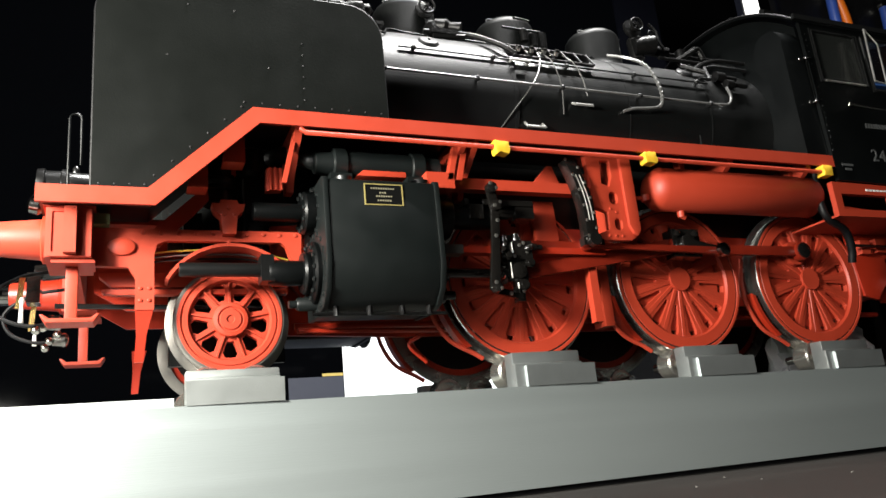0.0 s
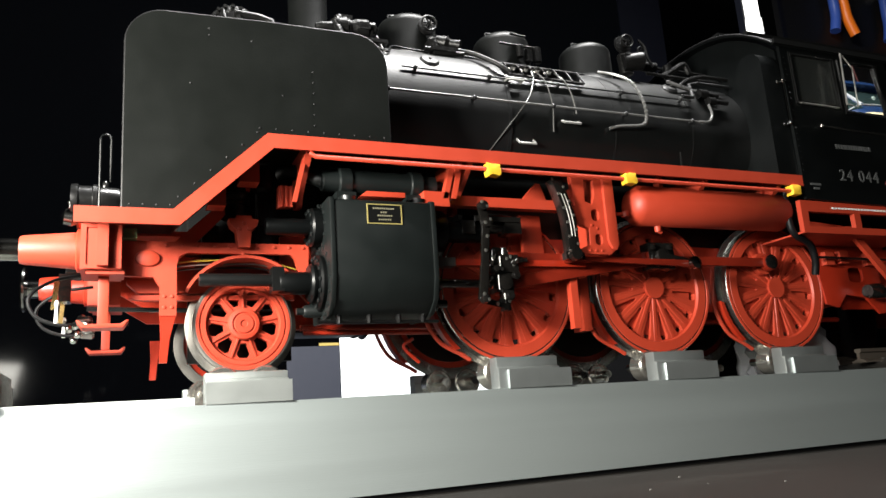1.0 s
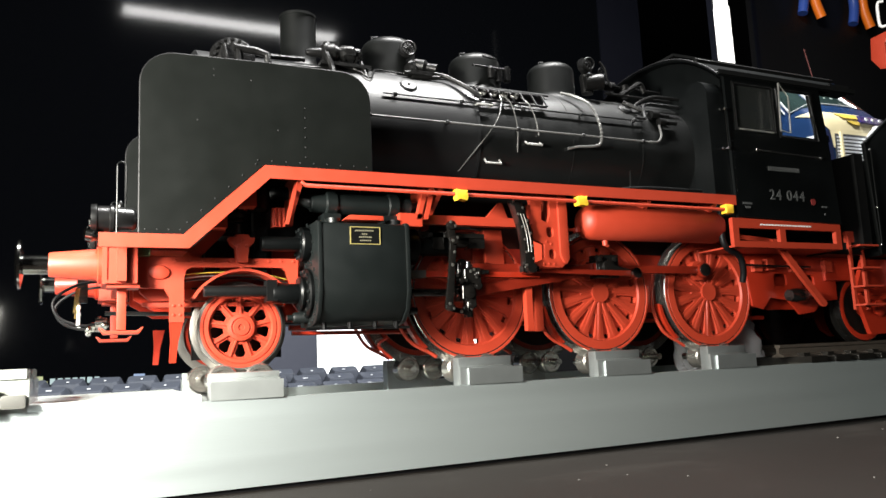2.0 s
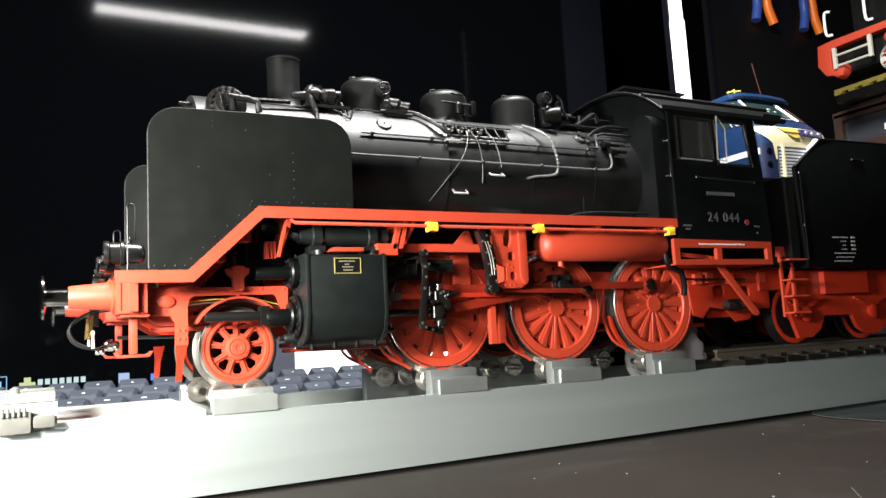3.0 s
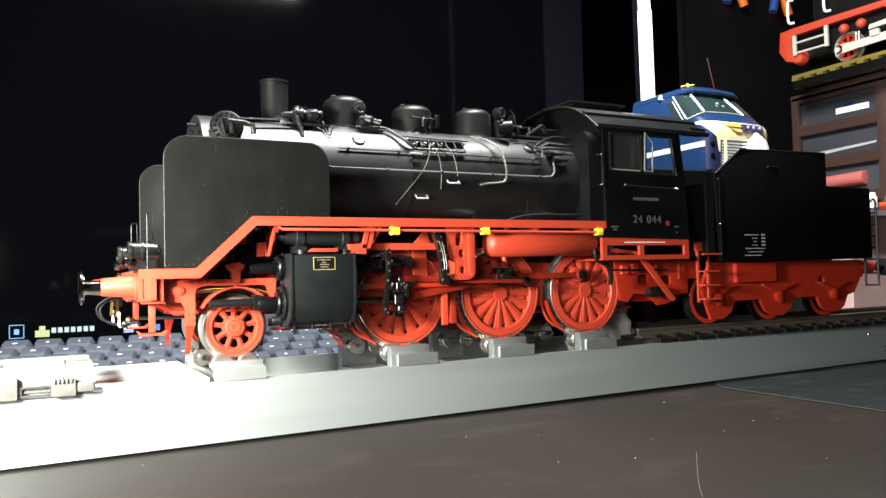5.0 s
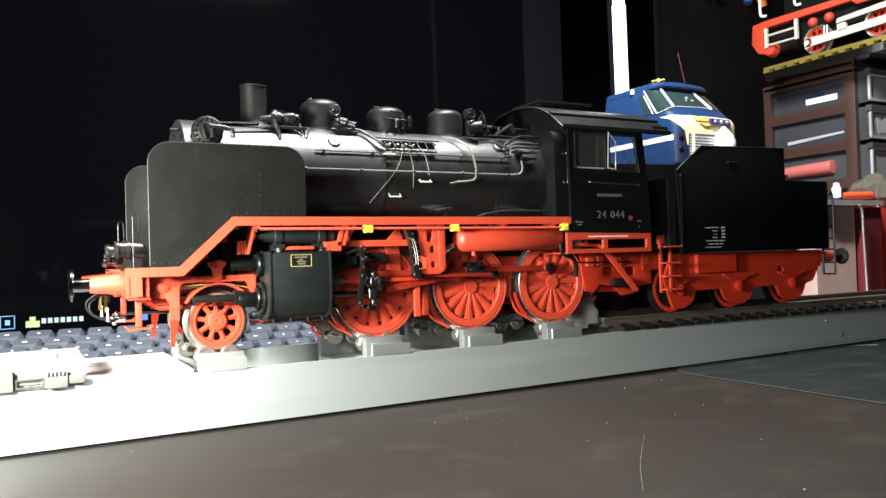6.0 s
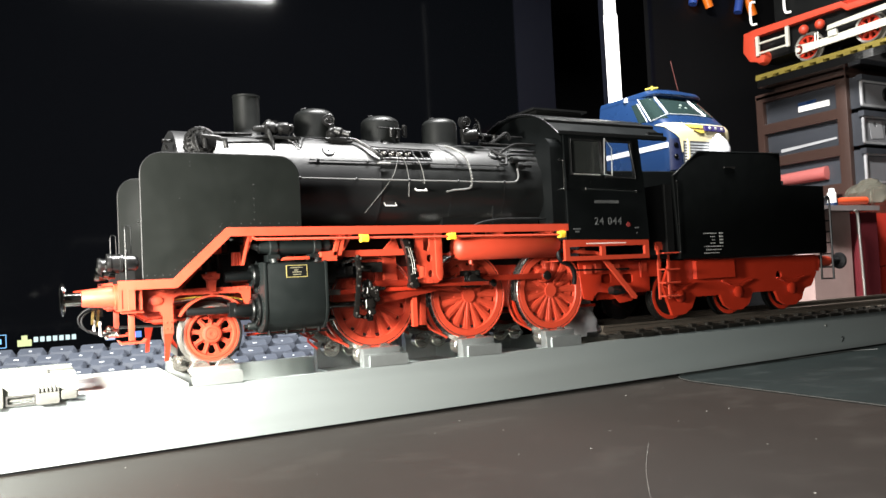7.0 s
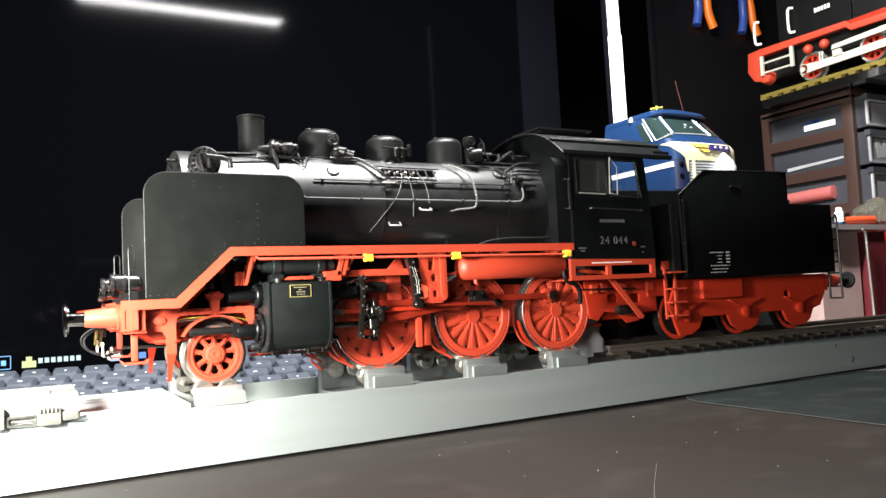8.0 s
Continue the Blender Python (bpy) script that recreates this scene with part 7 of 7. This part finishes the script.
plate(bm, arc(4.3, 8.2, 0.19, 60, 300, 12) + [(3.72, 8.07), (1.4, 8.12), (-1.5, 8.1), (-1.5, 8.32), (1.4, 8.36), (3.7, 8.32)], 22.84, 22.92, "x", holes=[arc(4.3, 8.2, 0.08, 0, 330, 11)])
part("side_rod", bm, IVORY, redloco, "ivory coloured connecting rod", bevel=0.012)
bm = bmesh.new()
plate(bm, [(3.2, 8.55), (3.16, 8.7), (1.38, 8.78), (-1.5, 8.85), (-1.5, 8.68), (1.4, 8.6)], 22.82, 22.9, "x")
part("slide_bar", bm, IVORY, redloco, bevel=0.012)
bm = bmesh.new()
plate(bm, [(3.14, 8.3), (3.14, 8.5), (2.86, 8.5), (2.82, 8.3)], 22.78, 22.9, "x")
for y in (3.55, 3.65):
    tube(bm, [(22.86, y, 8.3), (22.86, y - 0.02, 8.6)], 0.025)
part("crosshead", bm, IVORY, redloco, bevel=0.012)
for y in (4.1, 3.5):
    bm = bmesh.new()
    ball(bm, (22.95, y, 8.86), 0.165, 16)
    part("red_knob", bm, RED, redloco)

# ---- pliers on the wall rack ----
panel_ob = thing("tool_panel", (27, 9.4, -1.1), "dark upright tool panel with metal hooks", "panel")
bm = bmesh.new()
box(bm, 21, 33, 9.3, 9.5, -1.1, 16)
part("panel_board", bm, RUBBER, panel_ob)
for x in (23.6, 26.2):
    bm = bmesh.new()
    tube(bm, curve([(x, 9.3, 13.9), (x, 8.95, 13.8), (x, 8.8, 14.0), (x, 8.8, 14.3)]), 0.05)
    part("hook", bm, STEEL, panel_ob)
for x in (21.08, 32.9):
    bm = bmesh.new()
    box(bm, x - 0.08, x + 0.08, 9.24, 9.3, -1.1, 16)
    part("panel_edge", bm, BEZEL, panel_ob)
ORANGE = mat("orange_grip", (0.75, 0.16, 0.01), 0.4)
BLUEGRIP = mat("blue_grip", (0.03, 0.07, 0.3), 0.4)
pliers = thing("pliers", (23.5, 9, 11.3), "pliers with orange and blue grips hanging on the panel", "pliers", "hanging pliers")
for dx, m, b in ((0.45, ORANGE, 0.25), (-0.1, BLUEGRIP, -0.15)):
    bm = bmesh.new()
    tube(bm, curve([(23.4 + dx * 0.6, 9.0, 13.2), (23.4 + dx * 0.9, 9.0, 12.5), (23.4 + dx, 9.0, 12.0), (23.4 + dx + b, 9.0, 11.4)]), 0.17, 12)
    part("grip", bm, m, pliers)
bm = bmesh.new()
lathe(bm, [(-0.1, 0.3), (0.1, 0.3)], (23.6, 9.1, 13.4), (0, 1, 0), 16)
plate(bm, [(23.3, 13.3), (23.9, 13.3), (23.65, 14.6), (23.55, 14.6)], 9.0, 9.2)
part("jaw", bm, STEEL, pliers)
copy_thing(pliers, Matrix.Translation(at(26.1, 9, 11.3)))

# ---- things at the right: red boxes, bag, stand ----
REDBOX = mat("bright_red_plastic", (0.7, 0.05, 0.03), 0.35)
for z0, z1, lab in ((-1.1, 0.75, "bright red plastic box under another one"), (0.78, 2.41, "bright red plastic box below the plastic bag")):
    bm = bmesh.new()
    box(bm, 22.16, 26, 1.9, 4.5, z0, z1)
    alone("red_box", bm, REDBOX, lab, "box", "stacked red boxes", bevel=0.06)
bm = bmesh.new()
bmesh.ops.create_icosphere(bm, subdivisions=3, radius=1.0)
for v in bm.verts:
    d = 1 + 0.2 * noise.noise(v.co * 2.2) + 0.45 * abs(noise.noise(v.co * 4.0))
    v.co = Vector((23.9 + v.co.x * 1.0 * d, 2.7 + v.co.y * 0.6 * d, max(2.42, 2.95 + v.co.z * 0.55 * d)))
FILM = mat("thin_bag_film", (0.5, 0.48, 0.38), 0.12, vary=0.35, scale=60, bump=0.2)
FILM.node_tree.nodes["Principled BSDF"].inputs["Transmission Weight"].default_value = 0.82
FILM.node_tree.nodes["Principled BSDF"].inputs["IOR"].default_value = 1.18
bag = alone("plastic_bag", bm, FILM, "crumpled clear plastic bag lying on the red box", "bag")
crate = thing("storage_crate", (20.5, 2.8, -1.1), "see-through storage crate coloured by a dark red reflection, with a grey end, behind the tender", "crate")
# clear plastic; the dark red that it reflects is put into its colour
MAROON = mat("red_reflecting_plastic", (0.1, 0.016, 0.02), 0.16, vary=0.4, scale=40, bump=0.05)
bm = bmesh.new()
box(bm, 21.25, 22.1, 1.5, 4.2, -1.1, 2.4)
part("crate_body", bm, MAROON, crate, bevel=0.06)
bm = bmesh.new()
box(bm, 19.3, 21.1, 1.7, 4.2, -1.1, 2.45)
part("crate_end", bm, mat("greyish_pink_plastic", (0.36, 0.25, 0.23), 0.25, vary=0.35, scale=40), crate, bevel=0.05)
bm = bmesh.new()
box(bm, 19.2, 22.12, 1.4, 4.25, 2.45, 2.6)
part("crate_lid", bm, mat("grey_lid_plastic", (0.22, 0.19, 0.185), 0.25, vary=0.3, scale=40), crate, bevel=0.04)
bm = bmesh.new()
tube(bm, curve([(20.75, 1.3, 2.45), (20.87, 1.3, 2.3), (20.9, 1.3, 1.6), (20.96, 1.3, 0.3), (20.98, 1.3, -1.09)]), 0.04)
alone("metal_stand", bm, GLINT, "bright bent metal rod standing against the crate", "stand")
bm = bmesh.new()
lathe(bm, [(0, 0.1), (0.3, 0.12), (1.45, 0.12), (1.5, 0.06)], (20.55, 1.75, 2.74), (1, 0, 0.03), 14)
alone("orange_tube", bm, mat("orange_red_plastic", (0.7, 0.09, 0.03), 0.35), "orange-red plastic tube lying on the crate", "tube")
bottle = thing("white_bottle", (20.4, 1.8, 2.6), "small white bottle with a blue foot standing on the crate", "bottle")
bm = bmesh.new()
lathe(bm, [(0, 0.13), (0.28, 0.13), (0.33, 0.09), (0.42, 0.085), (0.44, 0)], (20.4, 1.75, 2.7), (0, 0, 1), 16)
part("flask", bm, WHITE, bottle)
bm = bmesh.new()
lathe(bm, [(0, 0.15), (0.1, 0.15)], (20.4, 1.75, 2.6), (0, 0, 1), 16)
part("foot", bm, BLUE, bottle)
